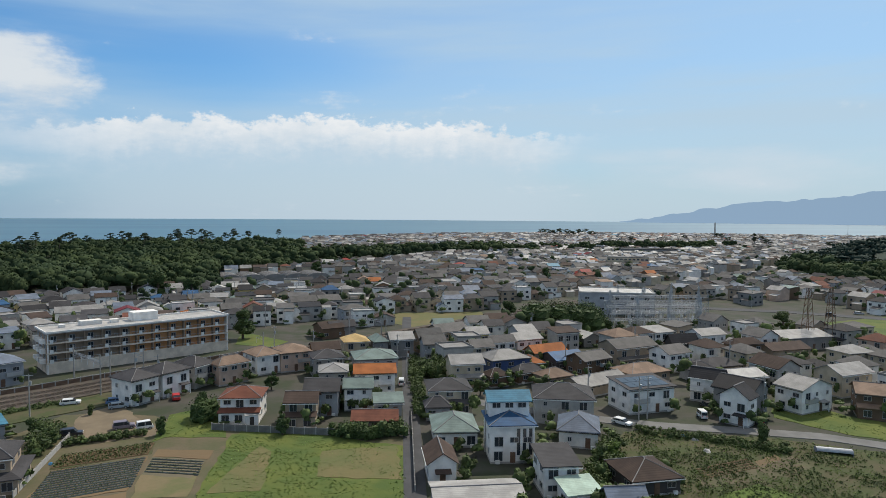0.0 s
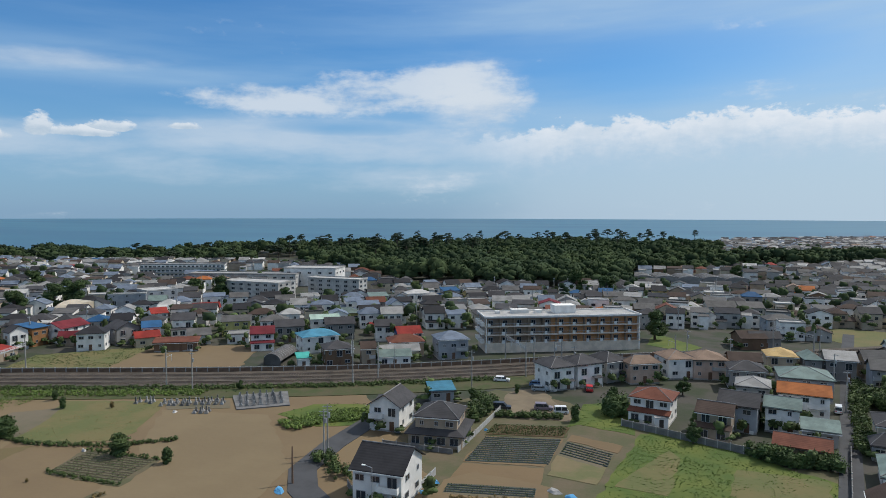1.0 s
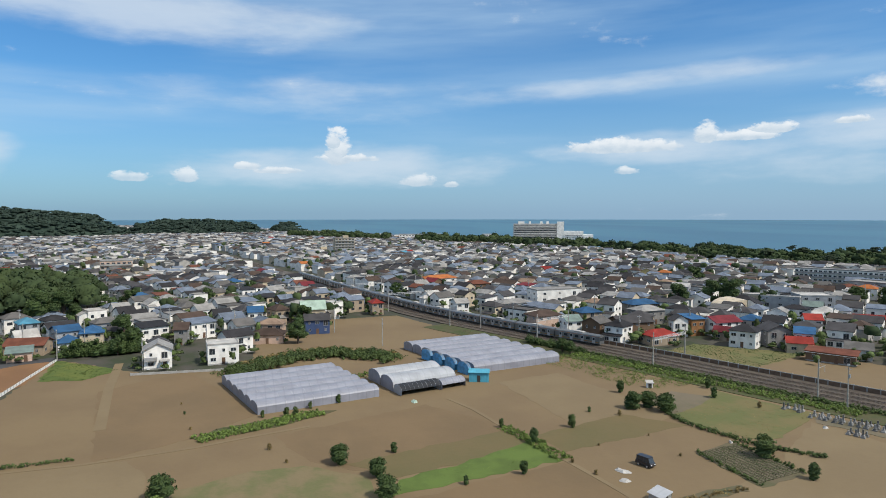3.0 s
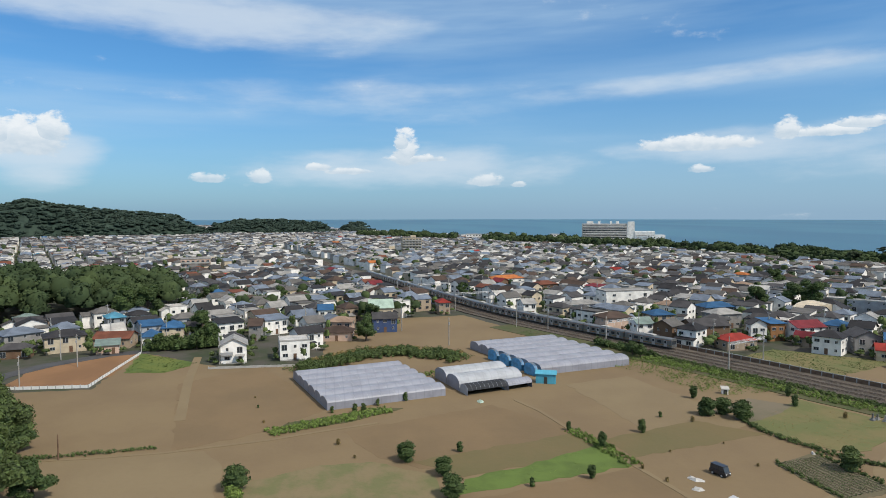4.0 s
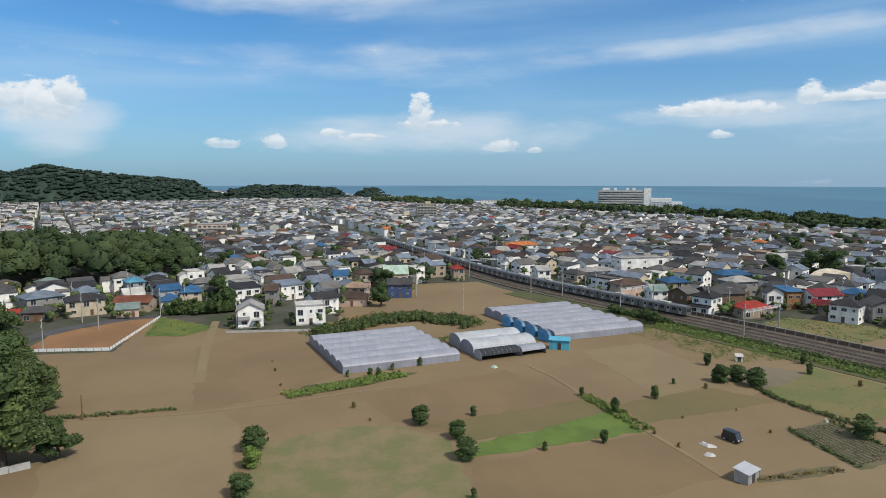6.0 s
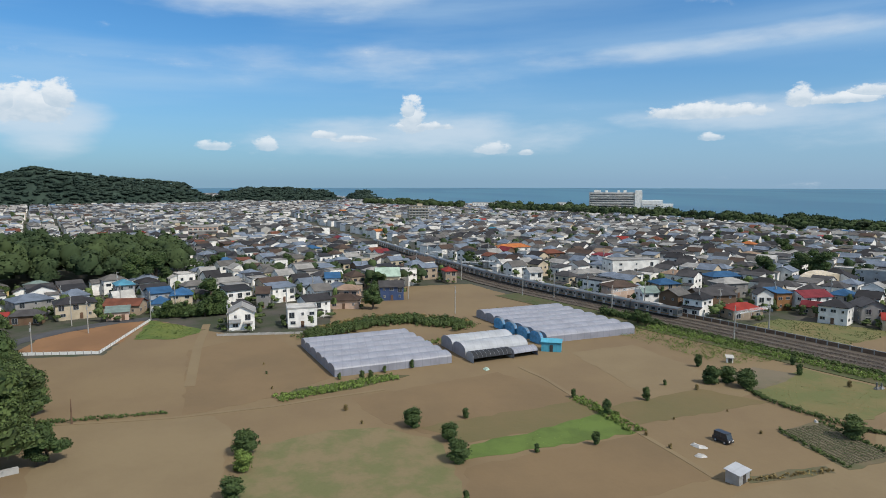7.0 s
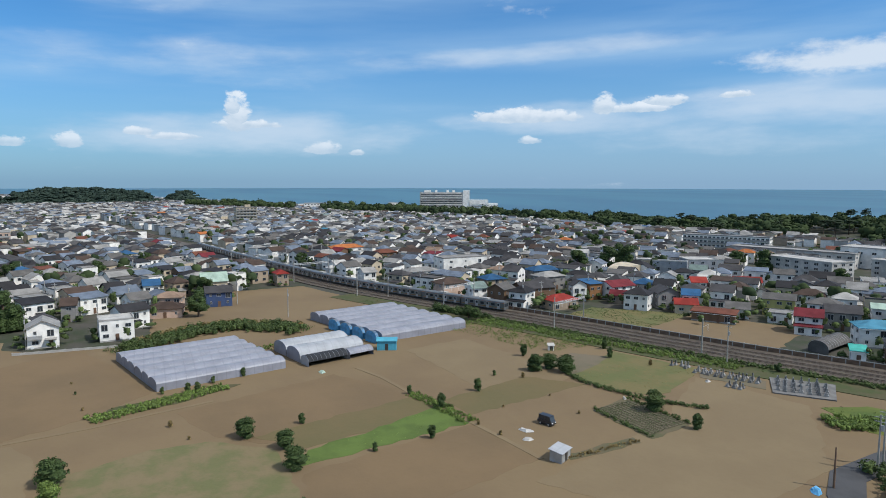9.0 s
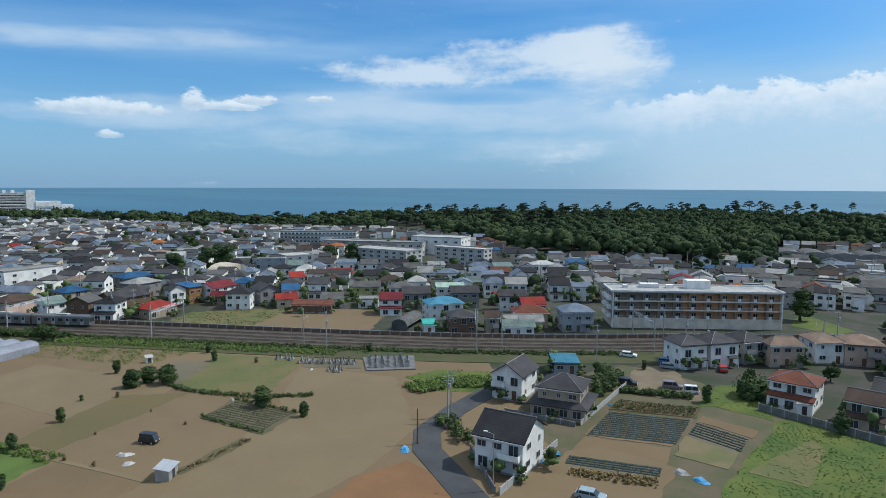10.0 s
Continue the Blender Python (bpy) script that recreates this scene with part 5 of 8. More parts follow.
house(-283.4, 116.1, 97, 16.4, 9.0, 5.6, "hip", 1.4, "pale", "white")
house(-288.8, 91.8, 95, 6.1, 8.0, 5.6, "gable", 1.7, "pale", "white")
house(-299.7, 54.6, 96, 5.3, 7.0, 5.6, "hip", 1.6, "red", "beige")
house(-242.4, 159.9, 96, 11.9, 9.0, 6.0, "hip", 1.8, "pale", "grey")
house(-399.4, 112.9, 103, 22.2, 10.0, 6.0, "hip", 1.8, "orange", "white")
house(-362.4, 125.7, 102, 12.7, 9.0, 6.0, "hip", 1.8, "rust", "brown")

# ---- woods ----
def front(yaw):
    """Distance at which the coast wood begins, by direction."""
    k = ((-14, 690), (-7, 600), (-3, 560), (4.8, 500), (5.2, 404), (10, 392), (17, 386), (25, 410), (28, 490), (37, 605), (46, 632), (54, 690), (60, 780), (66, 850), (72, 930), (80, 1060), (88, 1250))
    for (a, p), (b, q) in zip(k, k[1:]):
        if yaw <= b:
            return p + (q - p) * (yaw - a) / (b - a)
    return 99999


def in_wood(x, y):
    yaw, r = math.degrees(math.atan2(-x, y)), math.hypot(x, y)
    if 71 <= yaw < 87 and front(yaw) < r < front(yaw) + 110:
        return not 76 < yaw < 78.5
    if -12 < yaw < 71 and front(yaw) < r < coast(yaw) - 45:
        if yaw < -2 and r > front(yaw) + 130:
            return False
        return True
    if -38 < yaw <= -12 and 700 + (yaw + 12) * -9 < r < 800 + (yaw + 12) * -9:
        return noise.noise((yaw * 0.5, r * 0.01, 5)) > -0.15
    if 108 < yaw < 125 and 310 < r < 430 or 102 < yaw <= 108 and 316 < r < 395:
        return True
    if -56 < yaw < -41 and 560 - (yaw + 41) * -9 < r < 700:
        return True
    return False


def plant_woods():
    rng = random.Random(4)
    spots = []
    for i in range(-140, 72):
        for j in range(-30, 108):
            x, y = i * 9.2 + rng.uniform(-3, 3), j * 8.6 + rng.uniform(-3, 3)
            if not in_wood(x, y):
                continue
            r = math.hypot(x, y)
            if r > 560 and rng.random() < 0.3:
                continue
            yaw = math.degrees(math.atan2(-x, y))
            tall = 12.5 + 4 * noise.noise((x * 0.012, y * 0.012, 0)) + rng.uniform(-2.5, 3.0)
            if yaw > 40:
                tall += -4.0 if yaw < 56 else 0.5
            if yaw < -12:
                tall -= 2.0
            if yaw > 100:
                tall += 4.0
            if 12 < yaw < 19 and 560 < r < 640 or 33 < yaw < 37 and r < 700:
                continue
            if math.hypot(x + 905, y - 410) < 42 or math.hypot(x + 860, y - 425) < 52:
                continue
            if noise.noise((x * 0.014, y * 0.014, 3.0)) > 0.42 and yaw > 8 and r > front(yaw) + 45:
                continue
            big = rng.random()
            spots.append((x, y, tall * (0.82 + 0.3 * big), 4.4 + 4.2 * big))
    near = [s for s in spots if math.hypot(s[0], s[1]) < 560]
    far = [s for s in spots if math.hypot(s[0], s[1]) >= 560]
    woods("coast_woods", near, "leaf_wood", "dark green broadleaf wood behind the houses", 140, 0.66, 5)
    woods("coast_woods", far, "leaf_wood", "dark green belt of trees along the shore", 38, 1.0, 6)
    for k in range(26):
        yaw = rng.uniform(3, 36)
        pine(*polar(yaw, coast(yaw) - rng.uniform(90, 330)), rng.uniform(19, 25), rng.uniform(6.5, 9.5), 200 + k)
    for k in range(34):
        yaw = 0.5 + k * 1.42 + rng.uniform(-0.6, 0.6)
        r = coast(yaw) - rng.uniform(80, 230)
        pine(*polar(yaw, r), rng.uniform(20, 27) if yaw < 32 else rng.uniform(12, 16), rng.uniform(4.5, 7.5), k)
    for k in range(9):
        pine(*polar(-22.5 - k * 0.52, 1240 + rng.uniform(-30, 30)), rng.uniform(17, 22), 8.5, 70 + k)
    for k in range(14):
        yaw = rng.uniform(-48, -30)
        pine(*polar(yaw, rng.uniform(900, 1400)), rng.uniform(13, 17), 6, 90 + k)
    for k in range(16):
        yaw = rng.uniform(52, 78)
        pine(*polar(yaw, coast(yaw) - rng.uniform(60, 160)), rng.uniform(10, 14), 5.5, 120 + k)


plant_woods()

HILLS = (((122, 1480, 64), (114, 1480, 74), (112, 1480, 86), (109, 1480, 74), (105.5, 1480, 62), (102, 1480, 52), (99.8, 1480, 18), (99, 1480, 2)),
         ((99.6, 1560, 2), (98.6, 1560, 26), (96.5, 1560, 38), (93, 1560, 36), (90.3, 1560, 28), (88.8, 1560, 3)),
         ((88.6, 1620, 3), (87.6, 1620, 26), (86.9, 1620, 28), (85.6, 1620, 4)), ((-58, 760, 44), (-52, 760, 34), (-47, 740, 26), (-43, 720, 8)))


def plant_hills():
    rng = random.Random(8)
    spots = []
    for rows in HILLS:
        depth = 300 if rows[0][1] > 1000 else 160
        ridge("wooded_hill", [(a, p, h * 0.82) for a, p, h in rows], "leaf_hill", "low hill covered in dark green woods", depth, "structure", 5)
        for (a, p, h), (b, q, k) in zip(rows, rows[1:]):
            for i in range(int(abs(b - a) * (36 if depth > 200 else 24))):
                t, u = rng.random(), rng.random() * 0.55
                s = t * t * (3 - 2 * t)
                v = np.interp(u, (0, 0.15, 0.32, 0.5, 0.75), (0, 0.45, 0.78, 1.0, 0.7))
                yaw = a + (b - a) * t
                x, y = polar(yaw, p + depth * (u - 0.5))
                spots.append((x, y, rng.uniform(6.5, 9.5), rng.uniform(6.5, 10.5), (h + (k - h) * s) * 0.82 * v - 3.0))
    woods("hill_woods", spots, "leaf_hill", "dark green treetops on the hills", 20, 1.6, 11)


plant_hills()


# ---- the town: lots along narrow streets ----
ROOF_MIX = ("slate",) * 28 + ("grey",) * 16 + ("brown",) * 14 + ("dark",) * 22 + ("pale",) * 8 + ("tan",) * 3 + ("rust",) * 5 + ("teal",) * 3 + ("steelblue",) * 6 + ("blue", "blue", "sky", "red", "orange", "white", "white", "white", "maroon")
WALL_MIX = ("white",) * 14 + ("cream",) * 5 + ("beige",) * 4 + ("pale_grey",) * 5 + ("grey",) * 2 + ("bluish",) * 2 + ("brown",) * 2 + ("pink", "yellow")
BIG_LOTS = [(-60, 214, 34), (-38, 226, 34), (-25, 232, 26), (-345, 376, 42), (-310, 392, 36), (-216, 300, 34), (-192, 312, 34), (-200, 330, 24), (-228, 365, 24), (-900, 410, 60), (145, 285, 40), (176, 265, 38), (205, 250, 36),
            (195, 285, 34), (0, 462, 44), (40, 468, 26), (-552, -100, 22), (-745, 100, 22), (-560, -60, 26), (230, 235, 26), (255, 262, 20), (270, 290, 16), (-20, 244, 20), (5, 258, 22), (-128, 172, 14), (-120, 182, 8), (143, 240, 20), (160, 255, 24), (172, 272, 20), (-240, -48, 9), (-244, -20, 8), (-239, -56, 9), (-243, -41, 9), (101, 253, 13), (107, 249, 13), (112, 244, 13), (123, 238, 13), (134, 233, 13)]
ROADS = [([(150, 322), (218, 283), (242, 269), (269, 241), (330, 175)], 7.0)]


def free(x, y, r):
    yaw, gap = math.degrees(math.atan2(-x, y)), math.hypot(x, y)
    if not -53 < yaw < 121 or gap > coast(yaw) - 45 or gap < (172 if yaw < 0 else 228) or in_wood(x, y) or in_wood(x * 0.985, y * 0.985):
        return False
    if line_gap(x, y, MIDRAIL) < 10 + r or line_gap(x, y, LANE) < 3 + r:
        return False
    if -1 < yaw < 74 and line_gap(x, y, MIDRAIL) < 190 and gap < math.hypot(*min(MIDRAIL, key=lambda p: abs(math.degrees(math.atan2(-p[0], p[1])) - yaw))):
        return False
    for line, w in ROADS:
        if line_gap(x, y, line) < w + r:
            return False
    if any(inside(x, y, p) for p in PATCHES):
        return False
    for poly in GREEN:
        if inside(x, y, poly):
            return False
    if any((x - a) ** 2 + (y - b) ** 2 < (r + q) ** 2 for a, b, q in BIG_LOTS):
        return False
    return True


MIDRAIL = offset_line(WALL_LINE, -7.5)
GREEN = [[(-260, -140), (-180, -70), (-60, -30), (0, 60), (-10, 120), (-70, 150), (-130, 140), (-175, 116), (-232, 88), (-298, 66), (-240, 0), (-205, 0), (-203, -62), (-235, -62)],
         [(20, 90), (50, 85), (150, 75), (220, 100), (150, 112), (95, 125), (70, 110), (20, 130)], [(-20, 100), (20, 100), (25, 138), (-20, 145), (-50, 160), (-60, 120)],
         [(195, 175), (330, 120), (330, 190), (230, 225)]]


def fill_town():
    rng = random.Random(21)
    far_spots = []
    buckets = {}
    for x, y, r in TAKEN:
        buckets.setdefault((int(x // 20), int(y // 20)), []).append((x, y, r))

    def clash(x, y, r):
        bx, by = int(x // 20), int(y // 20)
        for i in (-1, 0, 1):
            for j in (-1, 0, 1):
                for a, b, q in buckets.get((bx + i, by + j), ()):
                    if (x - a) ** 2 + (y - b) ** 2 < (0.8 * (r + q)) ** 2:
                        return True
        return False

    for i in range(-206, 206):
        for j in range(-44, 162):
            block = math.floor(i / 7)
            u = i * 10.6 + block * 4.6
            v = j * 11.2 + math.floor(j / 2) * 4.2
            x0, y0 = u, v
            turn = 31 if u < 30 else (14 if u < 90 else 5)
            turn += 14 * noise.noise((u * 0.004, v * 0.004, 2.0))
            c, s = math.cos(radians(22)), math.sin(radians(22))
            x, y = x0 * c - y0 * s + rng.uniform(-1.5, 1.5), x0 * s + y0 * c + rng.uniform(-1.5, 1.5)
            gap = math.hypot(x, y)
            w, d = rng.uniform(6.6, 9.8), rng.uniform(6.4, 8.8)
            if gap > 900:
                w, d = w * 1.15, d * 1.15
            if not free(x, y, 5.0) or clash(x, y, 5.6) or rng.random() < 0.06:
                continue
            h = rng.choice((3.2, 5.7, 5.9, 6.1, 5.8, 6.2, 6.0))
            roof = rng.choice(("gable", "gable", "gabley", "hip", "hip", "hip", "flat", "shed", "gable"))
            if roof == "flat":
                h += 0.6
            rise = {"gable": 1.9, "gabley": 1.9, "hip": 1.8, "flat": 0.5, "shed": 0.9}[roof] * rng.uniform(0.8, 1.2)
            turn += rng.choice((0, 0, 0, 90)) + rng.uniform(-4, 4)
            rc, wc = rng.choice(ROOF_MIX), rng.choice(WALL_MIX)
            if x < -60 and rng.random() < 0.72:
                rc, wc = rng.choice(("slate", "dark", "slate", "dark", "grey", "steelblue", "steelblue", "brown", "pale")), rng.choice(("white", "white", "white", "white", "white", "cream"))
            if x > 40 and rng.random() < 0.5:
                rc, wc = rng.choice(("slate", "brown", "dark", "slate", "grey", "grey")), rng.choice(("beige", "pale_grey", "grey", "cream", "white", "white"))
            # paler, cooler colours for far houses stand in for distance haze
            if gap > 560 and rng.random() < 0.6:
                rc, wc = rng.choice(("pale", "steelblue", "grey", "pale", "slate", "white")), rng.choice(("white", "white", "pale_grey"))
            if roof == "flat":
                rc, wc = rng.choice(("white", "pale", "pale", "grey")), rng.choice(("white", "white", "pale_grey", "cream"))
            row = (gap, x, y, turn, w, d, h, roof, rise, rc, wc)
            buckets.setdefault((int(x // 20), int(y // 20)), []).append((x, y, 5.0))
            far_spots.append(row)
    far_spots.sort()
    return far_spots


LOTS = fill_town()
NEAR_LOTS, FAR_LOTS = LOTS[:104], LOTS[104:]


def front_turn(x, y, turn):
    """The turn by quarter steps that lets a house's front look towards the fields."""
    want = math.degrees(math.atan2(y, x)) - 90
    return turn + 90 * round((want - turn) / 90)


for n, (gap, x, y, turn, w, d, h, roof, rise, rc, wc) in enumerate(NEAR_LOTS):
    house(x, y, front_turn(x, y, turn), w, d, h, roof, rise, rc, wc, ("lean", "", "porch", "")[n % 4] if h > 5 and roof != "flat" else "", sides=(0, 1) if x > 0 else (0, 1, 3), deep=False)


def far_town():
    walls, roofs = ["wall_" + w for w in WALL_WORDS], ["roof_" + r for r in ROOF_WORDS]
    slots = walls + roofs + ["glass"]
    G, k = Geo(), {n: i for i, n in enumerate(slots)}
    rng = random.Random(5)
    for gap, x, y, turn, w, d, h, roof, rise, rc, wc in FAR_LOTS:
        B = Geo()
        wall_geo(w, d, h, roof, rise, 0.0, B, k["wall_" + wc])
        roof_geo(w, d, h, roof, rise, 0.3, 0.2, B, k["roof_" + rc])
        if gap < 400:
            for z in (1.6, 4.3)[: 1 if h < 4.6 else 2]:
                for n in range(2):
                    p = (n - 0.5) * w * 0.5 + rng.uniform(-0.4, 0.4)
                    a = rng.uniform(0.5, 0.9)
                    B.box(p - a, -d / 2 - 0.06, z - 0.55, p + a, -d / 2, z + 0.6, k["glass"])
                    p = (n - 0.5) * d * 0.5 + rng.uniform(-0.4, 0.4)
                    for sx in (-1, 1):
                        B.box(min(sx * w / 2, sx * (w / 2 + 0.06)), p - a, z - 0.5, max(sx * w / 2, sx * (w / 2 + 0.06)), p + a, z + 0.5, k["glass"])
        if rng.random() < 0.55 and gap < 560:
            E, lw, ld = Geo(), w * rng.uniform(0.45, 0.7), d * rng.uniform(0.4, 0.6)
            lh, form = min(h - 0.4, rng.choice((2.9, 3.1, 5.0))), rng.choice(("hip", "gable", "gabley"))
            wall_geo(lw, ld, lh, form, 1.2, 0.0, E, k["wall_" + wc])
            roof_geo(lw, ld, lh, form, 1.2, 0.35, 0.18, E, k["roof_" + rc])
            B.take(E, at(rng.choice((-1, 1)) * (w / 2 + lw * 0.22), rng.choice((-1, 1)) * d * 0.22, 0, 0))
        if rng.random() < 0.6:
            E, lw, lh = Geo(), w * rng.uniform(0.4, 0.6), rng.choice((2.7, 2.9, min(h, 5.2)))
            wall_geo(lw, 3.0, lh, "shed", 0.6, 0.0, E, k["wall_" + wc])
            roof_geo(lw, 3.0, lh, "shed", 0.6, 0.25, 0.15, E, k["roof_" + (rc if lh < 2.8 else rng.choice(("slate", "grey", "pale", "white")))])
            B.take(E, at(rng.choice((-1, 1)) * (w - lw) / 2, -d / 2 - 1.5, 0, 0))
        G.take(B, at(x, y, 0, front_turn(x, y, turn)))
    me = G.mesh("far_houses", *slots)
    tagged(new("far_houses", me), "crowded small houses with grey, brown and coloured roofs", "houses", "", "stuff")


far_town()


def garden_green():
    """Shrubs and small trees between the houses."""
    rng = random.Random(31)
    near, far = [], []
    for gap, x, y, *_ in LOTS:
        for _ in range(5 if gap < 330 else (3 if gap < 620 else 1)):
            if rng.random() < (0.8 if gap < 500 else (0.45 if gap < 900 else 0.0)):
                a, q = rng.uniform(0, 6.28), rng.uniform(6.0, 8.2)
                gx, gy = x + q * math.cos(a), y + q * math.sin(a)
                if line_gap(gx, gy, MIDRAIL) > 11 and line_gap(gx, gy, LANE) > 3.5:
                    (near if gap < 330 else far).append((gx, gy, rng.choice((1.8, 2.6, 3.6, 5.0, 6.5)) * rng.uniform(0.8, 1.2), rng.uniform(1.2, 2.8)))
        if gap < 1000 and noise.noise((x * 0.011, y * 0.011, 9)) > 0.1 and rng.random() < 0.45:
            far.append((x + rng.uniform(5.5, 7), y + rng.uniform(5, 7), rng.uniform(7, 10.5), rng.uniform(2.8, 4.4)))
    for x, y, r in TAKEN[:140]:
        for _ in range(8):
            a, q = rng.uniform(0, 6.28), r * rng.uniform(0.9, 1.25)
            gx, gy = x + q * math.cos(a), y + q * math.sin(a)
            if not any((gx - p) ** 2 + (gy - t) ** 2 < (0.75 * s) ** 2 for p, t, s in TAKEN) and line_gap(gx, gy, MIDRAIL) > 11 and line_gap(gx, gy, LANE) > 3.5:
                near.append((gx, gy, rng.choice((1.2, 2.0, 3.0, 4.2)) * rng.uniform(0.8, 1.2), rng.uniform(0.9, 1.9)))
    woods("garden_shrubs", near, "leaf", "green shrubs and small trees in gardens between the houses", 18, 0.36, 13)
    woods("garden_shrubs", far, "leaf_wood", "dark green garden trees among the far houses", 5, 0.75, 14)


garden_green()

# ---- railway ----
def polyrail(line, off, z0, z1, width):
    G = Geo()
    a, b = offset_line(line, off + width / 2), offset_line(line, off - width / 2)
    for i in range(len(line) - 1):
        k = [(*b[i], z0), (*b[i + 1], z0), (*a[i + 1], z0), (*a[i], z0)]
        G.hull(k, [(x, y, z1) for x, y, _ in k])
    return G


def railway():
    strip("railway_bed", WALL_LINE, -0.2, -15.6, 0.35, "ballast", "brown stone ballast of a railway", "railway")
    for off in (-4.6, -8.6, -12.6):
        S, n = Geo(), 0
        for x, y, a in resample(offset_line(WALL_LINE[6:], off), 0.75 if off > -13 else 1.0):
            if math.hypot(x, y) > 330:
                continue
            m = at(x, y, 0, a)
            B = Geo()
            B.box(-0.11, -1.1, 0.33, 0.11, 1.1, 0.45)
            S.take(B, m)
        track = part("railway_track", S, "sleeper_wood")
        tagged(track, "railway track of steel rails on wooden sleepers", "railway track", "", "structure")
        for side in (-0.53, 0.53):
            part("rail", polyrail(WALL_LINE, off + side, 0.45, 0.6, 0.09), "rail_steel", track)
    fence = thing("trackside_fence", Matrix(), "trackside fence of dark panels between pale posts", "fence")
    P, D = Geo(), Geo()
    P.box(-0.13, -0.13, 0, 0.13, 0.13, 1.75)
    pm = P.mesh("post", "concrete")
    D.box(0.14, -0.05, 0.15, 2.95, 0.05, 1.42)
    dm = D.mesh("panel", "rust_steel")
    T = Geo()
    T.box(0.14, -0.08, 1.45, 2.95, 0.08, 1.62)
    tm = T.mesh("top_rail", "concrete")
    for x, y, a in resample(WALL_LINE[7:18], 3.1)[:140]:
        for name, me in (("post", pm), ("panel", dm), ("top_rail", tm)):
            ob = part(name, me, "", fence)
            ob.matrix_basis = at(x, y, 0, a)


def lattice_beam(G, a, b, size, step):
    """A square lattice girder between two points."""
    a, b = Vector(a), Vector(b)
    n = max(2, int((b - a).length / step))
    side = (b - a).cross(Vector((0, 0, 1))).normalized() * size / 2
    up = Vector((0, 0, size / 2))
    for s in (side + up, side - up, -side + up, -side - up):
        G.tube(a + s, b + s, 0.05, n=4)
    for i in range(n):
        p, q = a + (b - a) * i / n, a + (b - a) * (i + 1) / n
        G.tube(p + side - up, q + side + up, 0.035, n=4)
        G.tube(p - side + up, q - side - up, 0.035, n=4)


def gantry(x, y, a, wide=True):
    th = thing("overhead_line_gantry", at(x, y, 0, a), "railway gantry: two concrete poles joined by a lattice beam" if wide else "single concrete pole with a bracket for the overhead line", "gantry", "overhead line poles")
    for off in ((1.0, -17.0) if wide else (-17.0,)):
        G = Geo()
        G.tube((0, off, 0), (0, off, 10.5), 0.22, 0.15, 8)
        part("pole", G, "pole_concrete", th)
    B = Geo()
    if wide:
        lattice_beam(B, (0, -17, 8.3), (0, 1, 8.3), 0.7, 1.0)
    else:
        B.tube((0, -17, 8.2), (0, -13, 8.2), 0.06, n=5)
        B.tube((0, -17, 9.4), (0, -13.4, 8.25), 0.04, n=5)
    part("beam", B, "galvanised", th)
    for off in (-4.6, -8.6, -12.6) if wide else (-13.2,):
        I = Geo()
        I.tube((0, off, 7.9 if wide else 8.1), (0, off, 6.6), 0.05, n=5)
        part("insulator", I, "trim_white", th)


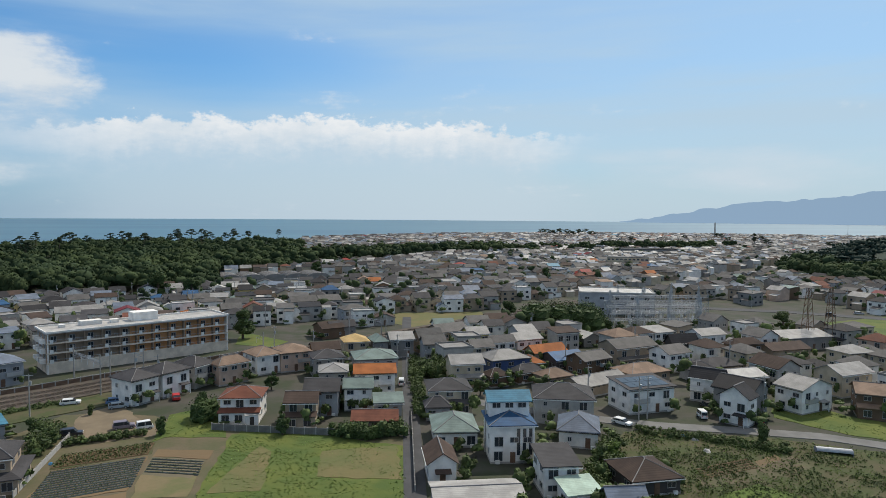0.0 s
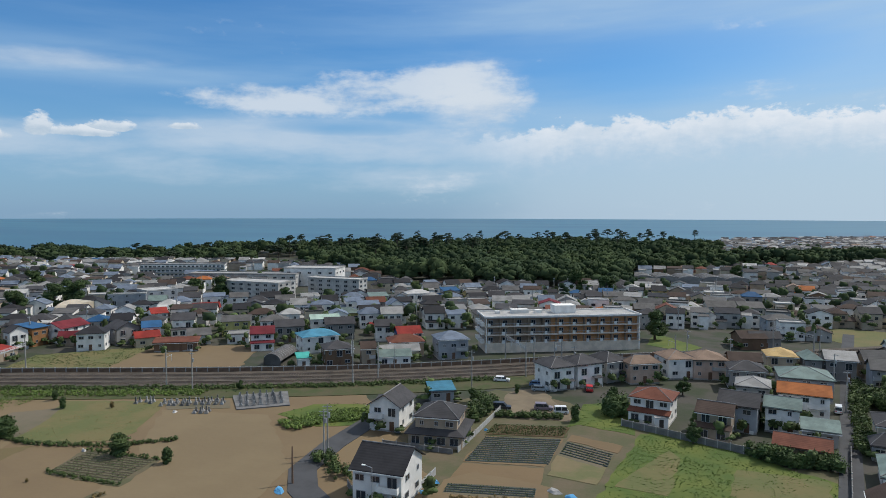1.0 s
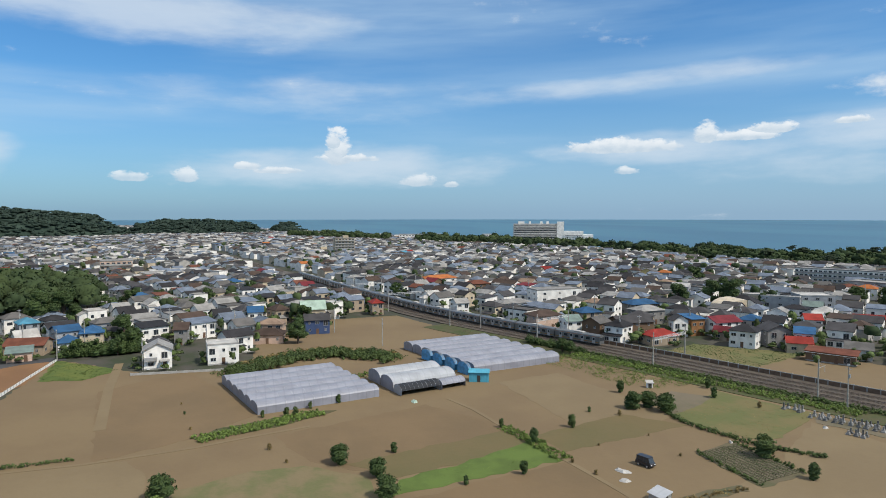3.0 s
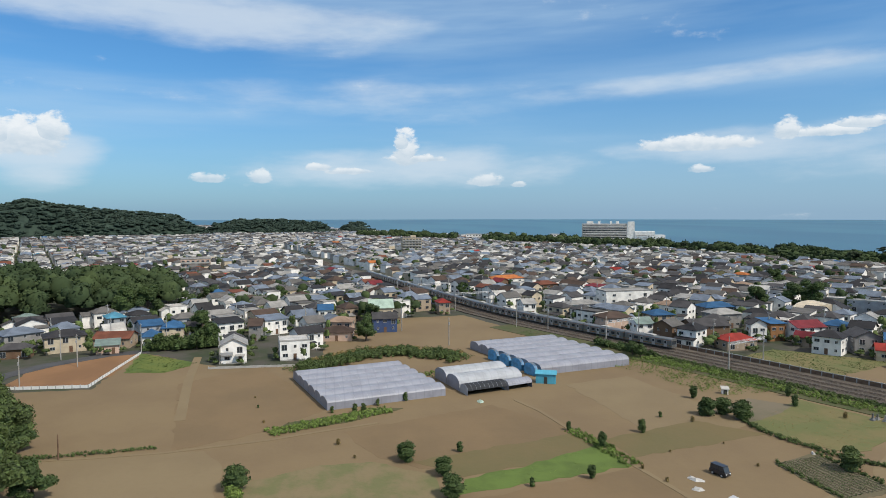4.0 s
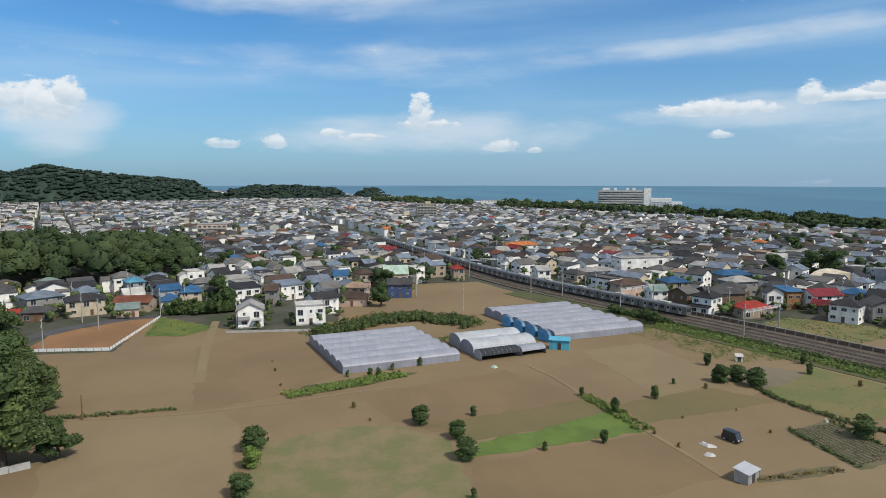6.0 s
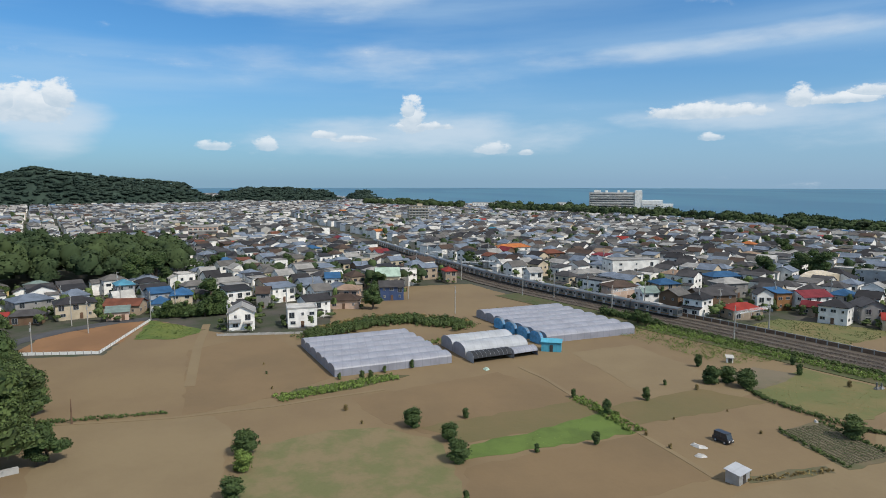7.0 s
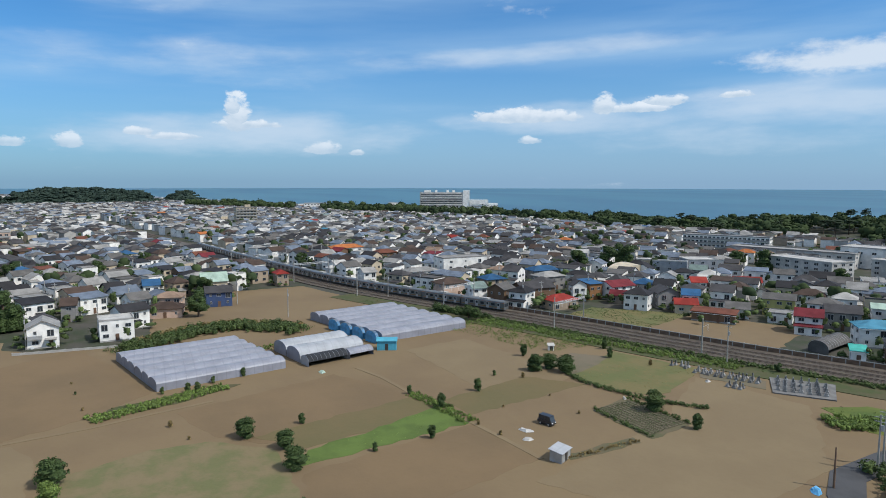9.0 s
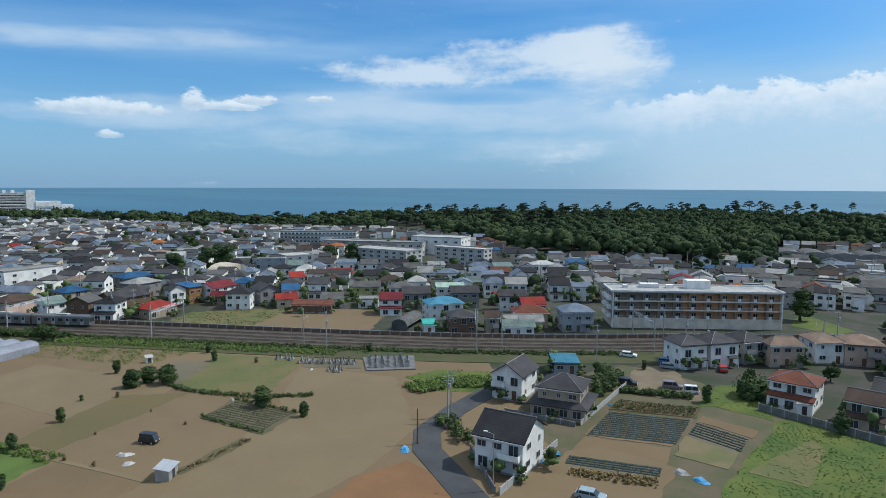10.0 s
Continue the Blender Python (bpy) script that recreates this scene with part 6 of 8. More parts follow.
def train(start, cars):
    """A commuter train of stainless steel cars; start: metres along the line to its rear end."""
    spine = resample(offset_line(WALL_LINE[::-1], 4.6), 1.0)
    base = min(range(len(spine)), key=lambda i: math.hypot(spine[i][0] - start[0], spine[i][1] - start[1]))
    th = thing("commuter_train", at(0, 0), "long silver commuter train with green and orange stripes on the track", "train")
    L, W = 19.5, 1.42
    B = Geo()
    prof = [(-W, 1.05), (W, 1.05), (W, 3.5), (W - 0.12, 3.85), (W * 0.55, 4.1), (-W * 0.55, 4.1), (-W + 0.12, 3.85), (-W, 3.5)]
    B.hull([(0, y, z) for y, z in prof][::-1], [(L, y, z) for y, z in prof][::-1])
    body = B.mesh("car_body", "train_steel")
    S = Geo()
    for s in (-1, 1):
        y = s * (W + 0.015)
        for z0, z1, k in ((1.55, 1.67, 0), (1.68, 1.78, 1), (3.42, 3.5, 0)):
            S.box(0.05, min(y, s * W), z0, L - 0.05, max(y, s * W), z1, k)
    stripe = S.mesh("stripe", "train_orange", "train_green")
    Wn = Geo()
    Wn.box(-0.75, -W - 0.03, 2.2, 0.75, W + 0.03, 3.05)
    win = Wn.mesh("window", "glass")
    Dr = Geo()
    Dr.box(-0.62, -W - 0.02, 1.15, 0.62, W + 0.02, 3.25)
    door = Dr.mesh("door", "aluminium")
    Dw = Geo()
    Dw.box(-0.42, -W - 0.032, 2.25, 0.42, W + 0.032, 3.1)
    dwin = Dw.mesh("door_window", "glass")
    U = Geo()
    for x0 in (2.6, 15.2):
        U.box(x0 - 1.1, -1.0, 0.6, x0 + 3.0 - 1.2, 1.0, 0.95)
    U.box(6.0, -1.2, 0.62, 13.0, 1.2, 1.02)
    under = U.mesh("underframe", "trim_dark")
    A = Geo()
    A.box(7.6, -0.9, 4.05, 11.6, 0.9, 4.4)
    air = A.mesh("air_conditioner", "concrete")
    E = Geo()
    E.box(-0.03, -1.2, 2.1, 0.02, 1.2, 3.3)
    cab = E.mesh("cab_window", "glass")
    for c in range(cars):
        i = base + int(c * 20)
        if i + 20 >= len(spine):
            break
        (x, y, _), (x2, y2, _) = spine[i], spine[i + 20]
        a = math.degrees(math.atan2(y2 - y, x2 - x))
        car = part("car", body, "", th)
        car.matrix_basis = at(x, y, 0, a)
        near = c < 9
        for me in (stripe, under, air):
            part(me.name.split(".")[0], me, "", car)
        if c == 0:
            part("cab_window", cab, "", car)
        for d in range(4):
            o = part("door", door, "", car)
            o.matrix_basis = at(2.5 + d * 4.83, 0)
            if near:
                part("door_window", dwin, "", car).matrix_basis = at(2.5 + d * 4.83, 0)
        for d in range(3):
            o = part("window", win, "", car)
            o.matrix_basis = at(4.9 + d * 4.83, 0)


# ---- big buildings ----
def block(name, x, y, yaw, w, d, h, floors, wc, label, category, bay=3.2, roof="roof_pale", sides=(0, 1, 3), balcony=False, box=None):
    """A flat-roofed building of several storeys, with a window for each bay."""
    th = thing(name, at(x, y, 0, yaw), label, category)
    W = Geo()
    W.box(-w / 2, -d / 2, 0, w / 2, d / 2, h)
    part("wall", W, wc, th)
    R = roof_geo(w + 0.3, d + 0.3, h, "flat", 0.6)
    rf = part("roof", R, roof, th)
    fh = h / floors
    for k in range(floors):
        z = fh * k + fh * 0.52
        for s in sides:
            span = w if s in (0, 2) else d
            n = max(1, int(span / bay))
            for i in range(n):
                put_window(th, s, (i + 0.5) / n * span - span / 2, z, min(2.2, span / n * 0.62), 1.3, w / 2, d / 2, False)
        if balcony:
            B = Geo()
            B.box(-w / 2, -d / 2 - 1.2, fh * k + 0.05, w / 2, -d / 2 - 0.1, fh * k + 0.22)
            B.box(-w / 2, -d / 2 - 1.2, fh * k + 0.22, w / 2, -d / 2 - 1.1, fh * k + 1.15)
            part("balcony", B, "concrete", th)
    for bx, by, bw, bd, bh in box or ():
        P = Geo()
        P.box(bx - bw / 2, by - bd / 2, h + 0.12, bx + bw / 2, by + bd / 2, h + bh)
        part("roof_house", P, wc, rf)
    return th


def apartment_block(x, y, yaw, w, d):
    """Three storeys of deep open balconies over a plain podium."""
    th = thing("apartment_block", at(x, y, 0, yaw), "three-storey apartment block with deep balconies and a white flat roof", "apartment building")
    h0, fh, n = 3.0, 2.85, 3
    h = h0 + fh * n
    front, inner = -d / 2, -d / 2 + 1.7
    P = Geo()
    P.box(-w / 2, front, 0, w / 2, d / 2, h0 - 0.15)
    part("podium", P, "wall_sand", th, "pale concrete podium wall")
    C = Geo()
    C.box(-w / 2, inner, h0 - 0.15, w / 2, d / 2, h)
    part("wall", C, "wall_mocha", th)
    M = Geo()
    M.box(-4.0, inner - 0.03, h0, w / 2 - 0.3, inner, h - 0.25)
    part("wall_panel", M, "wall_tan", th, "tan-brown rendered wall behind the balconies")
    for k in range(n):
        z = h0 + fh * k
        S = Geo()
        S.box(-w / 2 - 0.15, front - 0.1, z - 0.12, w / 2 + 0.15, inner - 0.05, z + 0.1)
        S.box(-w / 2 - 0.15, front - 0.1, z + 0.1, w / 2 + 0.15, front + 0.03, z + 0.32)
        bal = part("balcony", S, "wall_sand", th)
        R = Geo()
        R.box(-w / 2, front - 0.02, z + 1.02, w / 2, front + 0.05, z + 1.1)
        part("handrail", R, "galvanised", bal)
        bars = Geo()
        for i in range(int(w / 0.45)):
            xx = -w / 2 + 0.2 + i * 0.45
            bars.box(xx, front, z + 0.32, xx + 0.03, front + 0.03, z + 1.02)
        tagged(part("railing_bars", bars, "galvanised", bal), kind="stuff")
        units = 11
        for i in range(units + 1):
            xx = -w / 2 + i * w / units
            D = Geo()
            D.box(xx - 0.1, front + 0.06, z + 0.1, xx + 0.1, inner - 0.04, z + fh - 0.14)
            part("divider", D, "wall_mocha", th)
            if i < units:
                for off, ww in ((0.4, 1.5),):
                    o = part("window", window_mesh(ww, 1.7, 2), "", th)
                    o.matrix_basis = at(xx + w / units * off, inner - 0.035, z + 1.12)
                A = Geo()
                A.box(xx + 0.6, front - 0.14, z + 0.12, xx + 1.5, front + 0.2, z + 1.15)
                part("air_conditioner", A, "trim_white", bal)
    for xx in (-w / 2 - 0.02, w / 2 - 0.33):
        E = Geo()
        E.box(xx, front - 0.05, 0, xx + 0.35, inner - 0.02, h)
        part("end_wall", E, "wall_white", th)
    for k in range(n):
        z = h0 + fh * k
        for j in range(3):
            S = Geo()
            S.box(-w / 2 - 1.3, -d / 2 + 1.5 + j * 4.0, z, -w / 2 - 0.03, -d / 2 + 4.2 + j * 4.0, z + 1.1)
            part("side_balcony", S, "wall_white", th)
            o = part("window", window_mesh(1.7, 1.3, 2), "", th)
            o.matrix_basis = at(-w / 2 - 0.01, -d / 2 + 2.8 + j * 4.0, z + 1.9, 270)
    R = Geo()
    R.box(-w / 2 - 0.5, front - 0.4, h, w / 2 + 0.5, d / 2 + 0.3, h + 0.28)
    rf = part("roof", R, "roof_white", th, "white flat roof with a low parapet")
    E = Geo()
    for x0, y0, x1, y1 in ((-w / 2 - 0.5, front - 0.4, w / 2 + 0.5, front - 0.1), (-w / 2 - 0.5, d / 2, w / 2 + 0.5, d / 2 + 0.3), (-w / 2 - 0.5, front - 0.09, -w / 2 - 0.2, d / 2 - 0.01), (w / 2 + 0.2, front - 0.09, w / 2 + 0.5, d / 2 - 0.01)):
        E.box(x0, y0, h + 0.285, x1, y1, h + 0.75)
    part("parapet", E, "wall_white", rf)
    for bx, by, bw, bd, bh in ((2.5, 2.5, 7.5, 5.0, 3.0), (-13, 3.0, 6.0, 3.0, 1.6), (-6.5, 2.0, 2.4, 2.0, 1.4), (-21, 2.0, 1.6, 1.4, 1.2)):
        B = Geo()
        B.box(bx - bw / 2, by - bd / 2, h + 0.285, bx + bw / 2, by + bd / 2, h + bh)
        part("roof_house", B, "wall_white", rf)


mat("wall_sand", (0.66, 0.56, 0.45), 0.85, 0.12, 0.4, 5.0)
mat("wall_concrete", (0.44, 0.425, 0.40), 0.85, 0.18, 0.3, 5.0)
mat("wall_mocha", (0.33, 0.24, 0.17), 0.85, 0.12, 0.4, 5.0)
mat("wall_tan", (0.58, 0.29, 0.125), 0.85, 0.12, 0.4, 5.0)


def hotel(x, y, yaw):
    th = thing("seaside_hotel", at(x, y, 0, yaw), "large pale seaside hotel with long bands of windows", "hotel")
    for name, x0, x1, d, h in (("main_wing", -36, 28, 16, 31), ("stair_tower", 28.2, 38, 18, 34), ("low_wing", 38.2, 66, 20, 20), ("end_wing", 66.2, 80, 20, 15)):
        G = Geo()
        G.box(x0, -d / 2, 0, x1, d / 2, h)
        # low wings get white walls and thinner window bands to look sunlit
        wing = part(name, G, "wall_white" if name != "main_wing" else "wall_concrete", th)
        if name == "stair_tower":
            continue
        for k in range(1, int(h / 3.4)):
            B = Geo()
            B.box(x0 + 1.5, -d / 2 - 0.15, k * 3.4, x1 - 1.5, -d / 2, k * 3.4 + (1.1 if name == "main_wing" else 0.6))
            part("window_band", B, "glass", wing)
            C = Geo()
            C.box(x0 + 1.0, -d / 2 - 0.9, k * 3.4 - 0.7, x1 - 1.0, -d / 2 - 0.16, k * 3.4 - 0.1)
            part("balcony", C, "wall_white", wing)
    for bx, bw in ((-25, 9), (-12, 3), (5, 3), (14, 4)):
        B = Geo()
        B.box(bx - bw / 2, -4, 31, bx + bw / 2, 4, 34.5)
        part("roof_house", B, "wall_white", th)


def greenhouse(p1, p2, q, n, material, label, height=3.2, eave=1.7, ends="sheet_plastic", name="greenhouse"):
    """Arched tunnels side by side: the end walls stand from p1 to p2, the tunnels run on by the vector q."""
    p1, p2, q = Vector((*p1, 0)), Vector((*p2, 0)), Vector((*q, 0))
    th = thing(name, Matrix.Translation(p1), label, "greenhouse", "greenhouses")
    step = (p2 - p1) / n
    prof = [(0.0, 0.0), (0.0, eave)] + [(0.5 - 0.5 * math.cos(i * math.pi / 8), eave + (height - eave) * math.sin(i * math.pi / 8)) for i in range(1, 8)] + [(1.0, eave), (1.0, 0.0)]
    shift = step * 0.012
    ribs = 9
    for i in range(n):
        o = step * i + shift
        ring = [o + step * 0.976 * u + Vector((0, 0, v)) for u, v in prof]
        G = Geo()
        for a, b in zip(ring[1:-1], ring[2:-1]):
            G.face([a, a + q, b + q, b])
        if i in (0, n - 1):
            a, b = (ring[0], ring[1]) if i == 0 else (ring[-2], ring[-1])
            G.face([a, a + q, b + q, b])
        part("tunnel_sheet", G, material, th)
        for far in (0, 1):
            E = Geo()
            E.face([p + q * far for p in (ring if far else ring[::-1])])
            part("end_wall", E, ends, th)
        R = Geo()
        for k in range(ribs + 1):
            f = q * (k / ribs)
            for a, b in zip(ring[1:-2], ring[2:-1]):
                up = Vector((0, 0, 0.03))
                R.tube(a + f + up, b + f + up, 0.025, n=4)
        tagged(part("hoop_frame", R, "galvanised", th), kind="stuff")


# ---- poles, cars and small things ----
POLE = []


def pole(x, y, h=10.0, arms=1, turn=0.0, material="pole_concrete", label="tall grey concrete utility pole with crossarms"):
    if arms == 1 and h == 10.0 and POLE:
        return copy_thing(POLE[0], at(x, y, 0, turn))
    th = thing("utility_pole", at(x, y, 0, turn), label, "utility pole", "utility poles")
    G = Geo()
    G.tube((0, 0, 0), (0, 0, h), 0.19, 0.11, 8)
    part("pole", G, material, th)
    for k in range(arms):
        A = Geo()
        A.box(-0.9, -0.05, h - 0.5 - k * 0.7, 0.9, 0.05, h - 0.4 - k * 0.7)
        part("crossarm", A, "galvanised", th)
    if arms:
        T = Geo()
        T.tube((0.32, 0, h - 2.6), (0.32, 0, h - 1.7), 0.24, n=8)
        part("transformer", T, "galvanised", th)
        if h == 10.0:
            POLE.append(th)
    return th


def street_lamp(x, y, h, turn):
    th = thing("street_lamp", at(x, y, 0, turn), "slim grey street lamp with a short arm", "street lamp")
    G = Geo()
    G.tube((0, 0, 0), (0, 0, h), 0.09, 0.06, 8)
    part("pole", G, "galvanised", th)
    A = Geo()
    A.tube((0, 0, h - 0.1), (-1.2, 0, h + 0.15), 0.04, n=6)
    part("arm", A, "galvanised", th)
    L = Geo()
    L.box(-1.7, -0.12, h + 0.08, -1.1, 0.12, h + 0.22)
    part("lamp_head", L, "trim_white", th)


def car(x, y, turn, paint, kind="car", label=""):
    """A parked car or van with wheels, glass and lamps."""
    van = kind == "van"
    L, W, Hh = (3.4, 1.48, 1.9) if van else (4.4, 1.75, 1.48 if kind == "car" else 1.75)
    words = {"white": "white", "black": "black", "silver": "silver", "blue": "blue", "red": "bright red", "mauve": "dark mauve-grey", "bluegrey": "pale blue-grey"}[paint]
    th = thing("van" if van else "car", at(x, y, 0, turn), label or f"parked {words} {'van' if van else 'car'} standing on open ground", "van" if van else "car", "parked cars")
    a, b = L / 2, W / 2
    side = [(-a, 0.35), (a, 0.35), (a, 0.75), (a - 0.12, 0.86), (0.62 * a if not van else a - 0.2, 0.95), (-a + 0.05, 0.98), (-a, 0.8)]
    G = Geo()
    G.hull([(u, -b, v) for u, v in side], [(u, b, v) for u, v in side])
    part("body", G, "car_" + paint, th)
    cab = [(-a + 0.12, 0.96), (0.55 * a if not van else a - 0.22, 0.93), (0.24 * a if not van else a - 0.6, Hh - 0.1), (-a + (0.6 if kind == "car" else 0.25), Hh - 0.1)]
    C = Geo()
    C.hull([(u, -b + 0.08, v) for u, v in cab], [(u, b - 0.08, v) for u, v in cab])
    part("cabin_glass", C, "glass", th)
    R = Geo()
    R.box(cab[3][0] - 0.02, -b + 0.06, Hh - 0.11, cab[2][0] + 0.02, b - 0.06, Hh)
    for u in (cab[3][0] + 0.02, 0.0):
        R.box(u - 0.05, -b + 0.05, 0.95, u + 0.05, b - 0.05, Hh - 0.1)
    part("roof", R, "car_" + paint, th)
    for u in (-a + 0.75, a - 0.75):
        for v in (-b, b):
            T = Geo()
            T.tube((u, v - 0.1, 0.32), (u, v + 0.1, 0.32), 0.32, n=10)
            w = part("wheel", T, "rubber", th)
            K = Geo()
            K.tube((u, v - 0.11, 0.32), (u, v + 0.11, 0.32), 0.19, n=8)
            part("rim", K, "aluminium", w)
    for v in (-b + 0.25, b - 0.25):
        Hd = Geo()
        Hd.box(a - 0.04, v - 0.17, 0.62, a + 0.03, v + 0.17, 0.77)
        part("headlight", Hd, "trim_white", th)
        Tl = Geo()
        Tl.box(-a - 0.03, v - 0.12, 0.68, -a + 0.02, v + 0.12, 0.9)
        part("tail_light", Tl, "car_red", th)
    return th


def wall_run(name, line, h, material, label, thick=0.16, posts=0.0, category="wall"):
    """A garden wall or fence along a line, in one panel for each stretch, with posts."""
    th = thing(name, Matrix(), label, category)
    for (x1, y1), (x2, y2) in zip(line, line[1:]):
        k = math.hypot(x2 - x1, y2 - y1)
        n = max(1, int(k / (posts or k)))
        for i in range(n):
            G = Geo()
            G.box(0.03, -thick / 2, 0, k / n - 0.03, thick / 2, h)
            o = part("panel", G, material, th)
            o.matrix_basis = at(x1 + (x2 - x1) * i / n, y1 + (y2 - y1) * i / n, 0, math.degrees(math.atan2(y2 - y1, x2 - x1)))
            if posts:
                Q = Geo()
                Q.box(-0.1, -0.1, 0, 0.1, 0.1, h + 0.15)
                p = part("post", Q, "concrete", th)
                p.matrix_basis = o.matrix_basis.copy()
    return th


GRAVES = []


def graves(x, y, turn, nx, ny, gx, gy, seed, z=0.05):
    """Rows of family gravestones: stepped base, shaft and kerb."""
    rng = random.Random(seed)
    if not GRAVES:
        for k in range(3):
            th = thing("gravestone", at(0, 0), "weathered grey granite gravestone on a stepped base", "gravestone", "gravestones of the cemetery")
            B = Geo()
            B.box(-0.55, -0.55, 0, 0.55, 0.55, 0.32)
            B.box(-0.38, -0.38, 0.32, 0.38, 0.38, 0.62)
            part("base", B, "granite", th)
            S = Geo()
            t = (0.85, 1.1, 0.65)[k]
            S.hull([(-0.2, -0.2, 0.625), (0.2, -0.2, 0.625), (0.2, 0.2, 0.625), (-0.2, 0.2, 0.625)], [(-0.18, -0.18, 0.62 + t), (0.18, -0.18, 0.62 + t), (0.18, 0.18, 0.62 + t), (-0.18, 0.18, 0.62 + t)])
            part("shaft", S, "granite", th)
            GRAVES.append(th)
    first = [g for g in GRAVES if g.location.length == 0]
    for i in range(nx):
        for j in range(ny):
            if rng.random() < 0.12:
                continue
            p = at(x, y, 0, turn) @ Vector((i * gx + rng.uniform(-0.2, 0.2), j * gy + rng.uniform(-0.2, 0.2), 0))
            m = pose(p.x, p.y, z, 0, 0, turn + rng.uniform(-4, 4)) @ Matrix.Diagonal((0.8, 0.8, rng.uniform(0.7, 1.15), 1))
            if first:
                first.pop().matrix_world = m
            else:
                src = rng.choice(GRAVES)
                ob = src.copy()
                scene.collection.objects.link(ob)
                ob.matrix_basis = m
                for c in src.children:
                    o = c.copy()
                    scene.collection.objects.link(o)
                    o.parent = ob


def crop_rows(name, a, b, c, n, h, w, material, soil, label):
    """n planted ridges between the corners a and b, running on to the side of c."""
    a, b, c = Vector((*a, 0)), Vector((*b, 0)), Vector((*c, 0))
    q = c - b
    G = Geo()
    lumps = []
    rng = np.random.default_rng(n)
    for i in range(n):
        o = a + (b - a) * (i + 0.5) / n
        u = q.normalized()
        v = Vector((-u.y, u.x, 0))
        G.hull([o - v * w, o - v * w + q, o + v * w + q, o + v * w][::-1], [o - v * w * 0.5 + Vector((0, 0, 0.22)), o - v * w * 0.5 + q + Vector((0, 0, 0.22)), o + v * w * 0.5 + q + Vector((0, 0, 0.22)), o + v * w * 0.5 + Vector((0, 0, 0.22))][::-1])
        m = max(2, int(q.length / 0.45))
        for k in range(m):
            p = o + q * (k + rng.uniform(0, 0.6)) / m
            lumps.append((p.x, p.y, 0.16 + h * 0.2, h * rng.uniform(0.3, 0.55)))
    bed = tagged(part(name, G, soil), label, "crop", "", "stuff")
    V, F = leaf_cloud(len(lumps) * 9, max(0.08, h * 0.22), lumps, rng)
    leaves = part("leaves", big_mesh("leaves", V, F, material), "", bed)
    tagged(leaves, kind="stuff")
    return bed


def lattice_tower(x, y, h, w, material="galvanised", turn=20.0, label="tall steel lattice pylon of a substation"):
    th = thing("lattice_pylon", at(x, y, 0, turn), label, "pylon", "lattice pylons")
    G = Geo()
    n = max(4, int(h / 2.2))
    for sx in (-1, 1):
        for sy in (-1, 1):
            G.tube((sx * w, sy * w, 0), (sx * w * 0.25, sy * w * 0.25, h), 0.14, 0.09, 4)
    for i in range(n):
        f0, f1 = 1 - 0.75 * i / n, 1 - 0.75 * (i + 1) / n
        z0, z1 = h * i / n, h * (i + 1) / n
        for s in (-1, 1):
            G.tube((-w * f0, s * w * f0, z0), (w * f1, s * w * f1, z1), 0.07, n=4)
            G.tube((s * w * f0, w * f0, z0), (s * w * f1, -w * f1, z1), 0.07, n=4)
    part("mast", G, material, th)
    for k in (0.72, 0.86, 0.98):
        A = Geo()
        A.tube((-w * 1.5, 0, h * k), (w * 1.5, 0, h * k), 0.07, n=4)
        part("crossarm", A, material, th)
    return th


def switch_frame(x, y, turn, w, h, seed):
    """A steel portal of a switchyard: posts, lattice beams, insulators and breakers below."""
    rng = random.Random(seed)
    th = thing("switchyard_frame", at(x, y, 0, turn), "grey steel switchyard frame with hanging insulators and breakers", "gantry", "switchyard frames")
    for i in range(4):
        xx = -w / 2 + i * w / 3
        P = Geo()
        for s in (-0.32, 0.32):
            P.tube((xx - s, s, 0), (xx - s * 0.5, s * 0.5, h + rng.uniform(0.2, 2.2)), 0.1, 0.07, 4)
        for q in range(int(h / 1.2)):
            P.tube((xx - 0.3, 0.3, q * 1.2), (xx + 0.3, -0.3, q * 1.2 + 1.2), 0.05, n=4)
        part("post", P, "galvanised", th)
    for z in (h, h * 0.62):
        B = Geo()
        lattice_beam(B, (-w / 2, 0, z), (w / 2, 0, z), 0.7, 1.4)
        part("lattice_beam", B, "galvanised", th)
        for i in range(9):
            I = Geo()
            xx = -w / 2 + (i + 0.5) * w / 9
            I.tube((xx, 0, z), (xx, 0, z - 1.1), 0.13, 0.13, 6)
            part("insulator", I, "trim_white" if i % 3 == 0 else "galvanised", th)
    for i in range(6):
        C = Geo()
        xx, yy = -w / 2 + (i + 0.5) * w / 6, rng.uniform(1.5, 4.0)
        C.box(xx - 0.5, yy - 0.4, 0, xx + 0.5, yy + 0.4, rng.uniform(1.2, 2.4))
        C.tube((xx, yy, 1.0), (xx, yy, rng.uniform(3.0, 4.4)), 0.14, 0.1, 6)
        part("breaker", C, "trim_white" if i % 2 else "concrete", th)


def shed(x, y, turn, w, d, h, wall, roof, label):
    th = thing("shed", at(x, y, 0, turn), label, "shed")
    part("wall", wall_geo(w, d, h, "shed", 0.35), wall, th)
    part("roof", roof_geo(w, d, h, "shed", 0.35, 0.25, 0.06), roof, th)
    D = Geo()
    D.box(-0.45, -d / 2 - 0.05, 0.02, 0.45, -d / 2, min(1.9, h - 0.15))
    part("door", D, "trim_dark", th)


